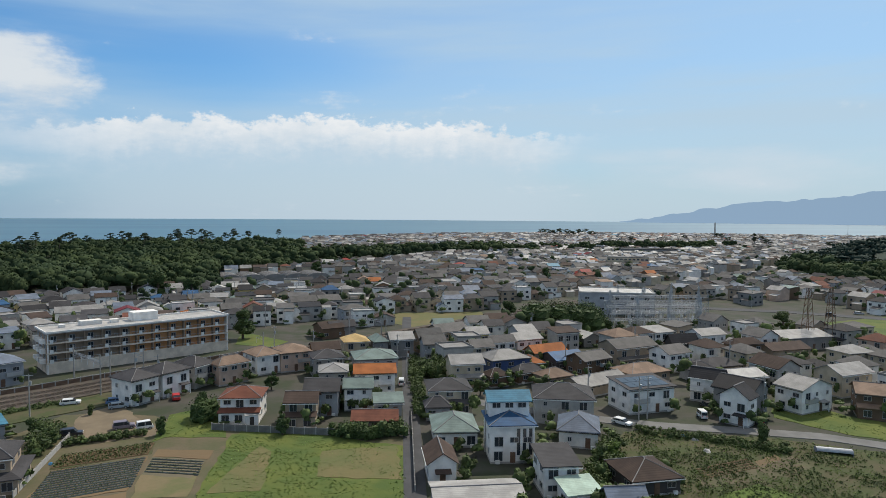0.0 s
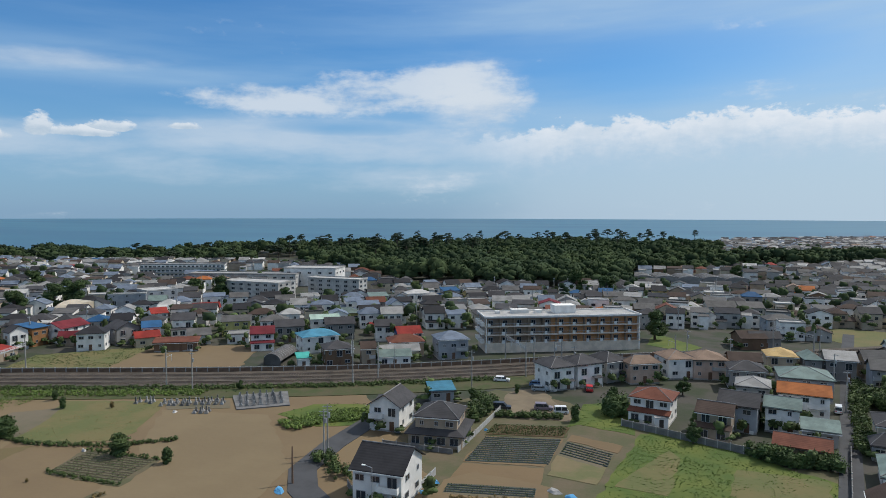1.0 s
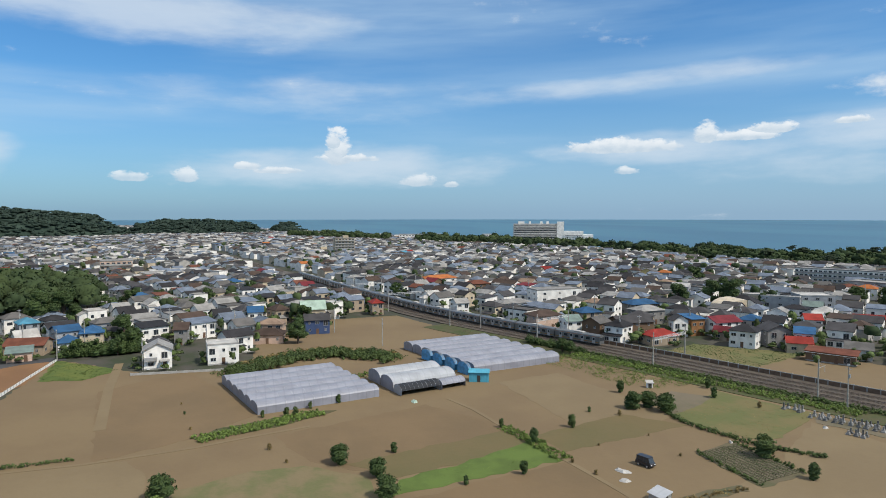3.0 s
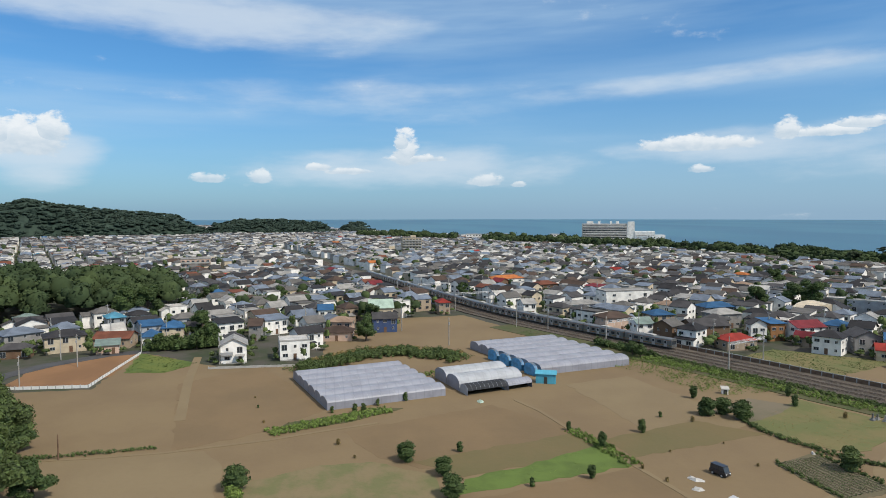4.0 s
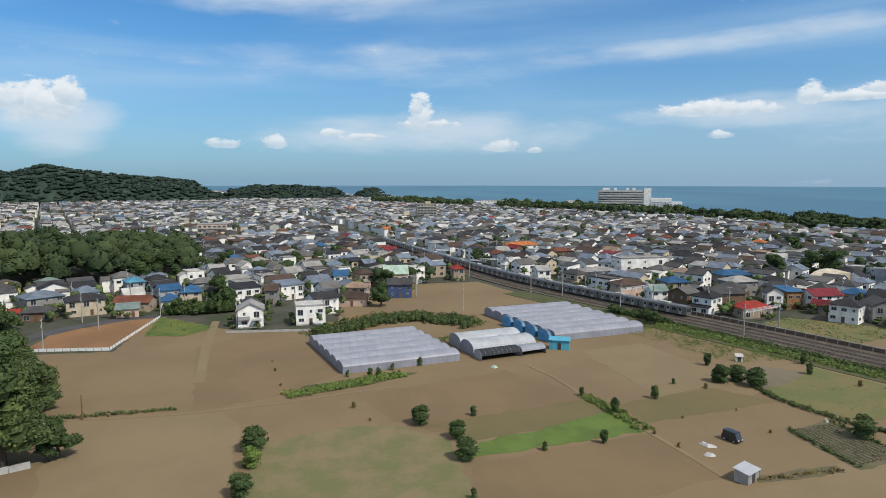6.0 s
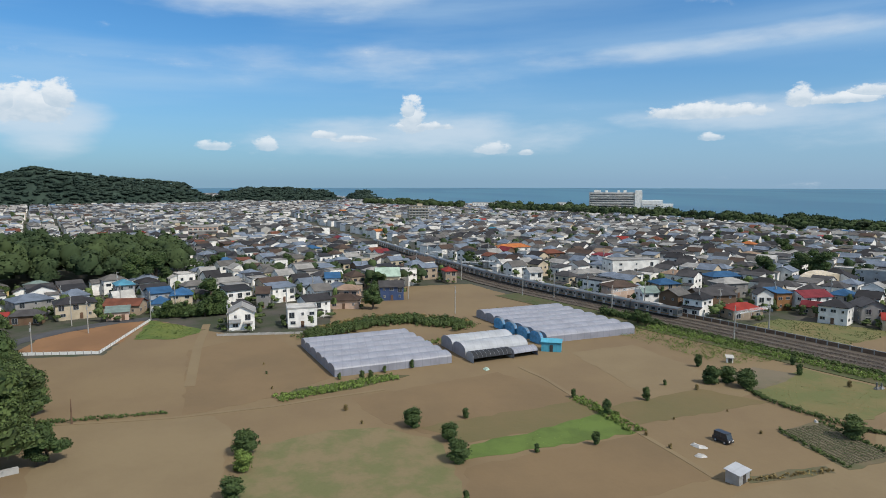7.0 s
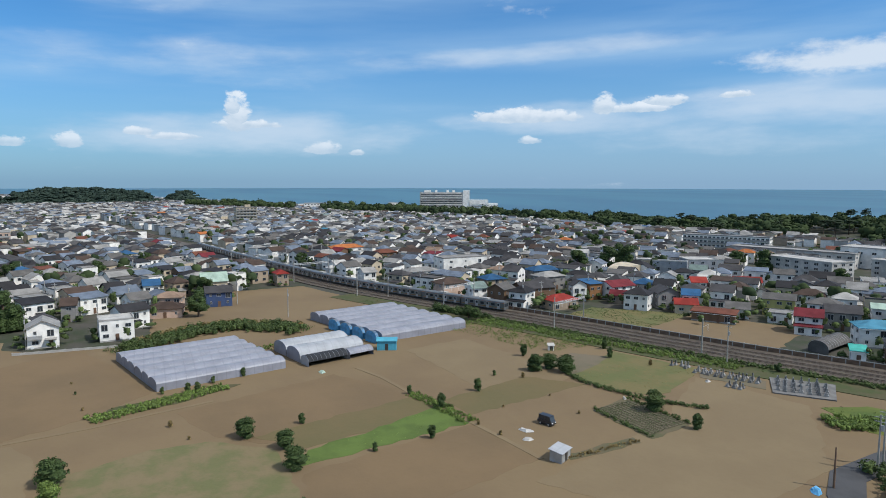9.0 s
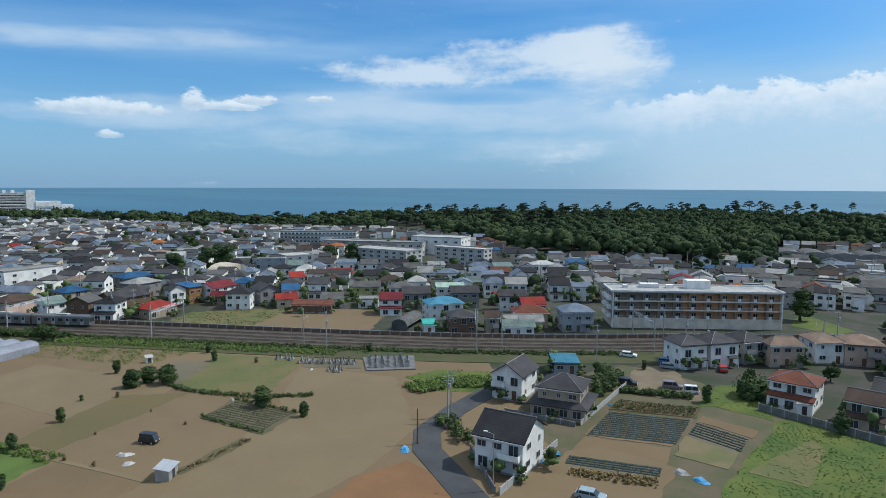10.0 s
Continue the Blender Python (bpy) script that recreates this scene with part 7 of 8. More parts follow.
def sheet_heap(x, y, r, material, label, seed=1):
    """A crumpled tarpaulin lying on the ground."""
    rng = random.Random(seed)
    G = Geo()
    n = 9
    ring = [(r * rng.uniform(0.7, 1.1) * math.cos(i * 6.283 / n), r * 0.6 * rng.uniform(0.7, 1.1) * math.sin(i * 6.283 / n), 0.0) for i in range(n)]
    mid = [(a * 0.6 + rng.uniform(-0.1, 0.1), b * 0.6, rng.uniform(0.15, 0.5)) for a, b, _ in ring]
    G.hull(ring, mid)
    ob = part("tarpaulin", G, material)
    ob.matrix_world = at(x, y, 0.06, rng.uniform(0, 180))
    return tagged(ob, label, "tarpaulin")

# ---- the railway and its train ----
railway()
train((-203.0, 116.5), 15)
for i, (x, y, a) in enumerate(resample(WALL_LINE[5:19], 47.0)):
    gantry(x, y, a, i % 3 != 2)
gantry(-90.6, 177.7, 32, False)
gantry(-44.2, 200.1, 34, False)

# ---- large buildings ----
apartment_block(-43.5, 225.5, 28.5, 53.4, 13.5)
block("school_block", -219, 295, 0, 36, 16, 9.4, 4, "wall_concrete", "long grey four-storey school block with a flat roof", "school", 4.6, "roof_white")
block("school_block", -186, 322, 0, 32, 10, 9.6, 4, "wall_concrete", "grey four-storey block with a white end wall", "school", 4.6, "roof_white")
block("school_wing", -262, 340, 20, 66, 14, 8.2, 2, "wall_concrete", "low pale wing with a wide flat roof", "school", 5.0, "roof_pale")
block("sports_hall", -228, 366, 12, 34, 20, 11.0, 2, "wall_white", "white hall with a bright metal roof", "hall", 6.0, "roof_white")
block("dormitory", -345, 378, 30, 58, 11, 8.8, 3, "wall_white", "white three-storey dormitory in front of the wood", "dormitory", 2.9, "roof_pale", (0, 1, 3), True)
block("apartment_tower", -748, 100, 92, 22, 14, 18.5, 6, "wall_cream", "cream six-storey apartment tower above the roofs", "apartment building", 3.3, "roof_pale", (0, 1, 3), True, ((2, 0, 6, 5, 3),))
block("supermarket", -556, -100, 97, 22, 16, 10.5, 3, "wall_pink", "white and salmon-striped three-storey shop building", "shop", 3.4, "roof_pale", (0, 1, 3), True)
block("warehouse", -500, -52, 100, 34, 18, 6.5, 1, "wall_white", "long white warehouse with a flat roof", "warehouse", 6.0, "roof_white")
block("warehouse", -555, -165, 105, 40, 16, 6.0, 1, "wall_white", "low white warehouse with a red roof edge", "warehouse", 6.0, "roof_red")
block("substation_building", 158, 288, -24, 34, 22, 10.0, 2, "wall_bluish", "pale blue windowless substation building", "substation", 6.0, "roof_white", (0, 3))
block("office_block", 289.8, 508.2, -28, 34, 14, 11, 3, "wall_cream", "cream three-storey office block above the houses", "office", 3.4, "roof_pale")
block("dark_hall", 404.0, 665.6, -22, 60, 24, 9, 1, "wall_grey", "large slate-grey windowless hall", "hall", 12.0, "roof_slate")
block("white_hall", 615.8, 638.2, -40, 44, 20, 7, 1, "wall_white", "white low hall with a bright roof", "hall", 8.0, "roof_white")
block("seaside_block", -1057.9, 267.7, 80, 70, 16, 12, 3, "wall_white", "low white seaside buildings on the shore", "building", 5.0, "roof_white")
block("seaside_block", -970.7, 352.9, 76, 14, 12, 14, 4, "wall_white", "small white block by the shore", "building", 4.0, "roof_white")
hotel(-905, 410, 64)
greenhouse((-52, 448), (34, 462), (-6, 24), 6, "roof_grey", "row of grey-roofed market sheds in front of the wood", 5.5, 3.4, "wall_grey", "market_shed")
greenhouse((-560, 345), (-520, 400), (-28, 20), 6, "sheet_plastic", "pale plastic greenhouses far behind the town", 4.5, 2.4)
CHIMNEY = thing("radio_mast", at(830, 1125), "tall slim grey mast above the far roofs", "mast")
G = Geo()
G.tube((0, 0, 0), (0, 0, 34), 1.7, 1.3, 10)
part("shaft", G, "concrete", CHIMNEY)
M2 = thing("radio_mast", at(1130.7, 1108.6), "thin grey lattice mast above the far roofs", "mast")
G = Geo()
G.tube((0, 0, 0), (0, 0, 27), 0.5, 0.25, 6)
part("shaft", G, "galvanised", M2)

# ---- greenhouses beside the railway ----
greenhouse((-188.1, -8.5), (-155.7, 0.7), (-7.5, 29.8), 6, "sheet_plastic", "multi-span tunnel greenhouse of milky plastic sheet", 2.7, 1.8)
greenhouse((-182.0, 30.9), (-166.5, 34.8), (-5.0, 18.6), 2, "sheet_plastic_white", "white plastic tunnel greenhouse with open sides", 3.6, 1.9)
greenhouse((-166.2, 34.9), (-161.6, 36.0), (-3.2, 11.0), 1, "black_net", "low tunnel covered in black netting", 2.6, 1.3, "sheet_plastic_white", "net_tunnel")
greenhouse((-168.6, 46.6), (-164.6, 47.6), (-2.4, 7.2), 1, "sheet_plastic", "small plastic tunnel beside a heap of pots", 2.4, 1.3)
greenhouse((-219.0, 49.5), (-179.0, 61.4), (-7.0, 30.5), 7, "sheet_plastic", "long multi-span tunnel greenhouse beside the railway", 3.0, 1.9)
for k in range(4):
    greenhouse((-203.0 + k * 6.6, 52.5 + k * 1.95), (-197.6 + k * 6.6, 54.1 + k * 1.95), (0.25, -0.9), 1, "blue_sheet", "blue plastic end hood of a tunnel", 3.5, 1.9, "blue_sheet", "tunnel_hood")
shed(-171.0, 60.0, 68, 5.4, 3.0, 2.6, "cyan_paint", "cyan_paint", "light blue corrugated storage container beside a greenhouse")
greenhouse((-121.9, 166.1), (-115.7, 166.2), (-3.8, 14.5), 1, "roof_grey", "long grey barrel-roofed store beside the railway", 3.6, 1.6, "roof_grey", "barrel_store")
greenhouse((-239.4, 197.5), (-244.6, 218.2), (-13, 2), 1, "wall_cream", "cream hall with a rounded barrel roof", 8.0, 4.5, "wall_cream", "barrel_hall")

# ---- substation ----
for k in range(16):
    i, j = k % 4, k // 4
    lattice_tower(126 + i * 12.5 + j * 9.6, 237 - i * 2.6 + j * 14.2, (13, 15, 11, 14)[(i + j) % 4], 0.75, label="grey lattice mast among the wires of a substation")
for k in range(3):
    B = Geo()
    lattice_beam(B, (126 + k * 9.6, 237 + k * 14.2, 10.4), (163.5 + k * 9.6, 229.2 + k * 14.2, 10.4), 0.8, 1.6)
    tagged(part("lattice_beam", B, "galvanised", thing("busbar_gantry", at(0, 0), "long lattice beam across the substation masts", "gantry")))
for k in range(7):
    q = 0.5 * k
    switch_frame(145 + q * 9.6 - (k % 2) * 5, 229 + q * 12.6, -12, 36 - (k % 3) * 4, (9.5, 7.5, 10.5)[k % 3], k)
lattice_tower(185.3, 197.4, 21, 1.9, "rust_steel", 10, "tall reddish steel lattice pylon behind the houses")
lattice_tower(195.2, 197.5, 21, 1.9, "rust_steel", 24, "tall reddish steel lattice pylon behind the houses")

# ---- lanes and roads ----
strip("lane", LANE, 1.9, -1.9, 0.12, "asphalt", "narrow asphalt lane between gardens and fields", "road")
strip("bend_road", [(-72, 150), (-66.5, 131), (-66.7, 113), (-65.2, 100), (-60.5, 92.8), (-52, 86.5), (-42, 79), (-30, 70)], 2.6, -2.6, 0.14, "asphalt", "grey asphalt lane curving past a house", "road")
strip("access_road", [(43, 158), (57, 146), (71.5, 134.5), (81.5, 128), (100.5, 119.2), (111.5, 113.6), (121, 104.8), (140, 88)], 2.3, -2.3, 0.13, "pale_asphalt", "pale asphalt lane between houses and allotments", "road")
strip("main_road", [(150, 322), (218, 283), (242, 269), (269, 241), (330, 175)], 4.5, -4.5, 0.15, "asphalt", "two-lane main road at the edge of the houses", "road")
strip("yard_road", [(-188, -90), (-205, -91), (-219, -83), (-231, -70), (-235, -58)], 3.0, -3.0, 0.13, "asphalt", "asphalt farm lane beside a red field", "road")
strip("farm_track", [(-222, -40), (-190, -37), (-154, -32)], 1.2, -1.2, 0.1, "soil_pale", "pale worn farm track across a field", "path")
strip("farm_track", [(-133.6, -61.0), (-133.2, -44.5), (-133.6, -30.9), (-137.3, -11.4), (-140.8, -0.9), (-144.3, 11.6)], 0.5, -0.5, 0.1, "soil_pale", "narrow worn path between fields", "path")
strip("farm_track", [(-156.3, 46.7), (-146.1, 49.9), (-131.7, 52.0), (-119.6, 54.4), (-111.0, 56.1), (-98.8, 58.2), (-90.7, 59.3)], 0.5, -0.5, 0.1, "soil_pale", "narrow worn path between fields", "path")
strip("railway_verge", offset_line(WALL_LINE[7:17], -19.5), 4.0, -7.5, 0.16, "weeds", "weedy green verge below the railway", "verge")

# ---- walls and fences ----
wall_run("field_fence", [(-190, -84.5), (-188.3, -62), (-231, -59.6)], 0.85, "trim_white", "low white board fence round a red field", 0.06, 1.9, "fence")
wall_run("garden_wall", [(-42.2, 84.5), (-42.1, 106.8)], 1.3, "concrete", "pale concrete block wall beside a house", 0.16, 2.4)
wall_run("garden_wall", [(-54.0, 96.5), (-43.0, 84.6)], 1.2, "dark_concrete", "dark block wall along a lane", 0.16, 2.4)
wall_run("garden_wall", [(-42.0, 118.4), (-41.8, 150)], 1.1, "concrete", "pale block wall beside a field path", 0.16, 2.6)
wall_run("garden_wall", [(-57.5, 117), (-42.6, 117.2)], 1.0, "dark_concrete", "dark low wall in front of a house", 0.16, 2.6)
wall_run("garden_wall", [(-14, 146.5), (0.6, 141), (12, 137)], 1.5, "dark_concrete", "dark block wall behind a meadow", 0.18, 2.4)
wall_run("garden_wall", [(22, 106), (29.5, 147)], 1.1, "dark_concrete", "dark wall along the edge of a lane", 0.16, 3.0)
wall_run("white_house_wall", [(-204.5, -34), (-203, 0)], 0.7, "concrete", "low pale wall in front of white houses", 0.16, 3.0)

wall_run("block_stack", [(-109.0, -55.1), (-111.9, -49.8)], 0.9, "concrete", "low stack of grey concrete blocks at a field corner", 0.9, 2.2)

# ---- cemetery ----
patch("cemetery_ground", [(-120.5, 124.5), (-115.0, 119.5), (-102.0, 126.0), (-106.5, 131.5)], 0.08, "soil_grey", "gravelled cemetery ground", "ground")
G = Geo()
RIM = [(-99.5, 125.1), (-90.0, 132.8), (-97.5, 143.0), (-108.0, 134.3)]
G.hull([(x, y, 0.0) for x, y in RIM], [(x, y, 0.3) for x, y in RIM])
tagged(part("cemetery_terrace", G, "dark_concrete"), "low raised terrace of grey concrete under graves", "terrace", "", "structure")
graves(-118.4, 121.4, 27, 10, 3, 1.55, 1.45, 4)
graves(-100.2, 127.4, 39, 7, 6, 1.6, 1.75, 5, 0.305)
graves(-107.2, 119.6, 25, 3, 2, 1.5, 1.3, 6)
graves(-125.4, 120.6, 20, 3, 2, 1.7, 1.6, 7)

# ---- parked cars ----
car(-48.8, 173.6, 8, "white")
car(-41.8, 148.7, 12, "black", "suv")
car(-32.4, 151.7, 14, "mauve", "suv")
car(-28.0, 150.2, 20, "white", "van")
car(-38.5, 172.4, 10, "blue")
car(-36.9, 167.9, 12, "bluegrey")
car(-24.9, 173.1, 100, "red")
car(-30.4, 90.8, 6, "bluegrey")
car(74.0, 130.5, -60, "white")
car(94.6, 130.9, 75, "white", "van")
car(100.7, 137.7, 75, "black", "suv")
car(104.8, 125.2, 70, "black")
car(32.2, 174.4, 80, "white", "van")
car(269.5, 256.1, -40, "silver")
car(251.4, 254.3, -40, "black", "suv")
car(199.1, 236.3, 20, "white", "van")
car(-104.1, 69.0, 20, "black", "van", "old dark van standing abandoned in a field")
car(-266.0, -22.2, 100, "silver")
car(-268.1, -19.0, 100, "white", "van")
for k in range(12):
    car(*polar(2.2 - k * 0.52, 322 + k * 3.2), 30, ("white", "silver", "black", "bluegrey")[k % 4], ("car", "van", "suv")[k % 3])

# ---- sheds, heaps and poles ----
shed(-89.5, 62.1, 120, 3.4, 2.2, 1.7, "galvanised", "sheet_plastic_white", "small makeshift field shed with a pale sheet roof")
shed(-151.5, 101.3, 70, 1.5, 1.1, 1.4, "trim_white", "roof_white", "small white garden hut beside the railway")
shed(-6.0, 148.9, 10, 2.6, 2.0, 2.3, "trim_white", "roof_white", "small white garden store beside a house")
for k, (x, y, r, m, words) in enumerate(((-63.9, 90.8, 1.6, "blue_sheet", "crumpled bright blue tarpaulin by a lane"), (-40.9, 103.6, 1.1, "blue_sheet", "blue tarpaulin beside a wall"),
        (-41.0, 98.9, 1.2, "blue_sheet", "blue sheet heaped beside a wall"), (-21.0, 107.0, 1.6, "roof_white", "pale sheet over a heap in a field"), (-17.7, 105.7, 1.7, "blue_sheet", "blue and white sheets over a heap"),
        (-102.7, 63.6, 1.6, "roof_white", "white sacks and sheets in a field"), (-98.9, 61.5, 1.2, "roof_white", "white sheets heaped in a field"), (-40.8, 132.8, 0.9, "blue_sheet", "blue sheet at the end of a wall"),
        (82.8, 120.5, 1.0, "blue_sheet", "blue sheet in an allotment"), (83.6, 117.8, 0.9, "roof_white", "white boards lying in an allotment"), (82.0, 111.5, 1.3, "roof_white", "pale boards stacked in an allotment"),
        (-156.1, 37.9, 1.5, "roof_mint", "green and white sheets beside a tunnel"), (-111.9, 118.7, 1.0, "roof_white", "white sheet lying on a plot"), (-109.9, 92.6, 0.8, "roof_white", "white sack at a field's edge"))):
    sheet_heap(x, y, r, m, words, k)
greenhouse((103.2, 107.3), (102.7, 105.8), (5.5, -3.2), 1, "sheet_plastic_white", "small white plastic tunnel in an allotment", 1.2, 0.5)
pole(-64.5, 106.2, 9.5, 2, 20)
pole(-65.4, 109.0, 9.6, 2, 20)
pole(-63.4, 94.1, 6.6, 0, 0, "rust_steel", "dark weathered pole beside a bend of a lane")
street_lamp(-43.7, 85.3, 9.0, 0)
street_lamp(-82.0, 175.0, 8.0, 30)
pole(-190.4, -79.6, 9.0, 1, 0)
for x, y in ((-214.9, -73.6), (-249.9, -55.7), (-232.4, -59.8), (-227.0, -82.6), (-210.7, -31.7), (-257.7, 30.5), (-225.9, 43.4), (-231.1, -15.0), (-247.4, -73.5), (-208.9, 126.8), (-215.8, 161.5), (-248.7, 87.9),
             (33.9, 175.3), (34.8, 195.6), (39.1, 121.2), (81.7, 132.9), (79.1, 132.2), (72.8, 144.9), (108.5, 127.8), (83.4, 181.3), (129.9, 167.6), (234.0, 286.3), (10.5, 208.6), (-36.5, 184.8),
             (37.5, 234.1), (-1.5, 218.7), (-44.8, 195.0), (-122.0, 135.8), (-54.6, 164.6), (-30.2, 180.2)):
    pole(x, y)
pole(-133.3, -49.5, 5.0, 0, 0, "rust_steel", "thin dark post at a field's edge")
RNG = random.Random(77)
for gap, x, y, *rest in LOTS[20:600:8]:
    a = RNG.uniform(0, 6.28)
    px, py = x + 7.4 * math.cos(a), y + 7.4 * math.sin(a)
    if not any((px - p) ** 2 + (py - q) ** 2 < (r * 0.8) ** 2 for p, q, r in TAKEN):
        pole(px, py, 10.0, 1, RNG.uniform(0, 180))

# ---- field shrubs and trees ----
def shrubs(*rows):
    for i, (x, y, h, leafy) in enumerate(rows):
        tree(x, y, h, h * (0.8 if leafy.endswith("+") else (0.46 if h > 1 else 0.6)), leafy.strip("+"), 0.05, "", "shrub", None, i % 3)


shrubs((-120.8, 15.1, 3.7, "leaf_dark+"), (-120.6, 54.2, 3.2, "leaf_dark"), (-123.7, 25.9, 2.2, "leaf_dark"), (-113.0, 20.8, 3.3, "leaf_dark+"), (-104.0, 20.6, 3.9, "leaf_dark+"), (-131.8, 51.4, 2.1, "leaf_dark"), (-127.7, 66.2, 3.0, "leaf"), (-106.7, 46.0, 2.5, "leaf_dark"))
shrubs((-105.3, 34.7, 1.7, "leaf_dark"), (-149.1, -13.3, 0.7, "leaf_dry"), (-161.1, -15.6, 0.8, "leaf_dark"), (-169.9, -17.1, 0.6, "leaf_dry"), (-149.3, 91.2, 3.2, "leaf_dark"), (-136.0, 86.4, 4.2, "leaf_dark+"), (-136.2, 90.7, 3.9, "leaf_dark+"), (-131.7, 92.4, 4.5, "leaf_dark+"))
shrubs((-138.4, 111.2, 2.9, "leaf_dark"), (-146.5, 115.7, 2.7, "leaf_dark"), (-101.4, 93.2, 4.4, "leaf+"), (-160.5, 19.8, 2.2, "leaf_dark"), (-113.2, -14.8, 4.4, "leaf_dark+"), (-106.4, -14.5, 3.5, "leaf_bright+"), (-96.3, -14.8, 3.5, "leaf_dark+"), (-131.9, 2.7, 1.4, "leaf_dry"))
shrubs((-124.1, 5.6, 0.7, "leaf_dry"), (-132.3, 80.7, 1.4, "leaf_dry"), (-115.9, 66.1, 0.6, "leaf_dry"), (-118.3, 79.1, 0.5, "leaf_dry"), (-103.0, 58.2, 0.9, "leaf_dry"), (-109.2, 56.8, 0.9, "leaf_dry"), (-90.3, 19.1, 1.7, "leaf_dark"), (-90.3, 64.3, 1.7, "leaf"))
shrubs((-106.4, 78.2, 0.7, "leaf_dry"), (-128.0, 115.8, 1.6, "leaf_dry"), (-90.2, 93.5, 3.2, "leaf_dark"), (-136.6, 75.3, 1.4, "leaf_dark"), (-153.7, 1.7, 1.7, "leaf"), (-152.8, 7.0, 2.3, "leaf"), (-152.5, 9.0, 2.3, "leaf"), (-157.6, 12.7, 1.8, "leaf"))
shrubs((-24.0, 145.7, 3.9, "leaf_dark"), (-41.9, 163.6, 2.5, "leaf"), (-16.9, 158.0, 5.3, "leaf_dark"), (96.3, 113.2, 4.2, "leaf"), (44.5, 167.0, 4.1, "leaf"), (47.8, 200.6, 4.1, "leaf"))
tree(-111.9, -53.9, 17.7, 8.9, "leaf", 0.2, variant=0)
tree(-109.1, -56.0, 19.9, 9.9, "leaf_dark", 0.2, variant=1)
tree(-131.1, -58.4, 13.4, 6.7, "leaf", 0.2, variant=2)
tree(-136.7, -64.8, 16.9, 8.5, "leaf_dark", 0.2, variant=0)
tree(-142.4, -60.0, 8.6, 4.3, "leaf", 0.2, variant=1)
tree(-115.2, -46.8, 7.3, 3.7, "leaf_dark", 0.2, variant=2)
tree(-113.8, -48.0, 4.7, 2.4, "leaf_dark", 0.2, variant=0)
tree(-172.6, -83.0, 15.8, 7.9, "leaf_dark", 0.2, variant=1)
tree(-157.2, -70.7, 9.5, 4.8, "leaf", 0.2, variant=2)
tree(-317.4, -62.2, 11.6, 5.8, "leaf_dark", 0.2, variant=0)
tree(-345.3, -56.5, 10.1, 5.0, "leaf_dark", 0.2, variant=1)
tree(-257.2, -44.6, 10.6, 5.3, "leaf_dark", 0.2, variant=2)
tree(-238.7, 15.3, 9.8, 4.9, "leaf_dark", 0.2, variant=0)
tree(-272.9, 20.0, 9.4, 4.7, "leaf_dark", 0.2, variant=1)
tree(-301.7, 37.9, 8.8, 4.4, "leaf_dark", 0.2, variant=2)
tree(-296.1, -81.4, 16.6, 8.3, "leaf_dark", 0.2, variant=0)
tree(-299.5, -74.2, 16.1, 8.1, "leaf_dark", 0.2, variant=1)
tree(-384.5, -1.2, 9.0, 4.5, "leaf_dark", 0.2, variant=2)
tree(-350.7, -21.7, 9.5, 4.7, "leaf_dark", 0.2, variant=0)
tree(-219.8, 57.3, 2.9, 1.4, "leaf_dark", 0.2, variant=1)
tree(-199.3, 99.5, 5.1, 2.5, "leaf_dark", 0.2, variant=2)
tree(-194.9, 100.2, 5.0, 2.5, "leaf_dark", 0.2, variant=0)
tree(-268.4, 194.7, 13.4, 6.7, "leaf_dark", 0.2, variant=1)
tree(-273.5, 217.0, 14.1, 7.1, "leaf_dark", 0.2, variant=2)
tree(-264.3, 221.1, 15.5, 7.7, "leaf_dark", 0.2, variant=0)
tree(-386.9, 169.2, 9.1, 4.5, "leaf_dark", 0.2, variant=1)
tree(-358.9, 77.0, 8.6, 4.3, "leaf_dark", 0.2, variant=2)
tree(-12.9, 251.8, 11.4, 5.7, "leaf_dark", 0.2, variant=0)
tree(-42.2, 350.0, 14.3, 7.1, "leaf_dark", 0.2, variant=1)
tree(136.1, 220.9, 6.6, 3.3, "leaf_dark", 0.2, variant=2)
tree(50.2, 160.1, 5.3, 2.6, "leaf", 0.2, variant=0)
tree(56.9, 108.3, 4.7, 2.3, "leaf", 0.2, variant=1)
tree(61.5, 111.5, 4.1, 2.1, "leaf_bright", 0.2, variant=2)
tree(0.6, 140.1, 4.5, 2.2, "leaf_dark", 0.2, variant=0)
tree(46.4, 279.0, 6.1, 3.1, "leaf", 0.2, variant=1)
tree(-62.3, 376.2, 15.1, 7.5, "leaf_dark", 0.2, variant=2)
tree(-2.0, 177.2, 4.9, 2.4, "leaf_dark", 0.2, variant=0)
tree(96.8, 268.9, 9.3, 4.6, "leaf_dark", 0.2, variant=1)
tree(82.9, 158.6, 4.3, 2.1, "leaf", 0.2, variant=2)
tree(-235.4, 284.1, 13.3, 6.6, "leaf_dark", 0.2, variant=0)
tree(-247.9, 279.1, 11.4, 5.7, "leaf_dark", 0.2, variant=1)
tree(-274.1, 268.4, 9.0, 4.5, "leaf_dark", 0.2, variant=2)
tree(-291.1, 238.4, 13.5, 6.8, "leaf_dark", 0.2, variant=0)
tree(-348.9, 264.4, 13.7, 6.9, "leaf_dark", 0.2, variant=1)
tree(-191.0, 278.9, 9.1, 4.6, "leaf_dark", 0.2, variant=2)
tree(-110.4, 140.3, 2.6, 1.3, "leaf_dark", 0.2, variant=0)
tree(-224.3, 422.8, 9.4, 4.7, "leaf", 0.2, variant=1)
tree(-157.7, -73.8, 12.8, 6.4, "leaf", 0.2, variant=2)
tree(-139.0, -59.7, 9.9, 4.9, "leaf_dark", 0.2, variant=0)
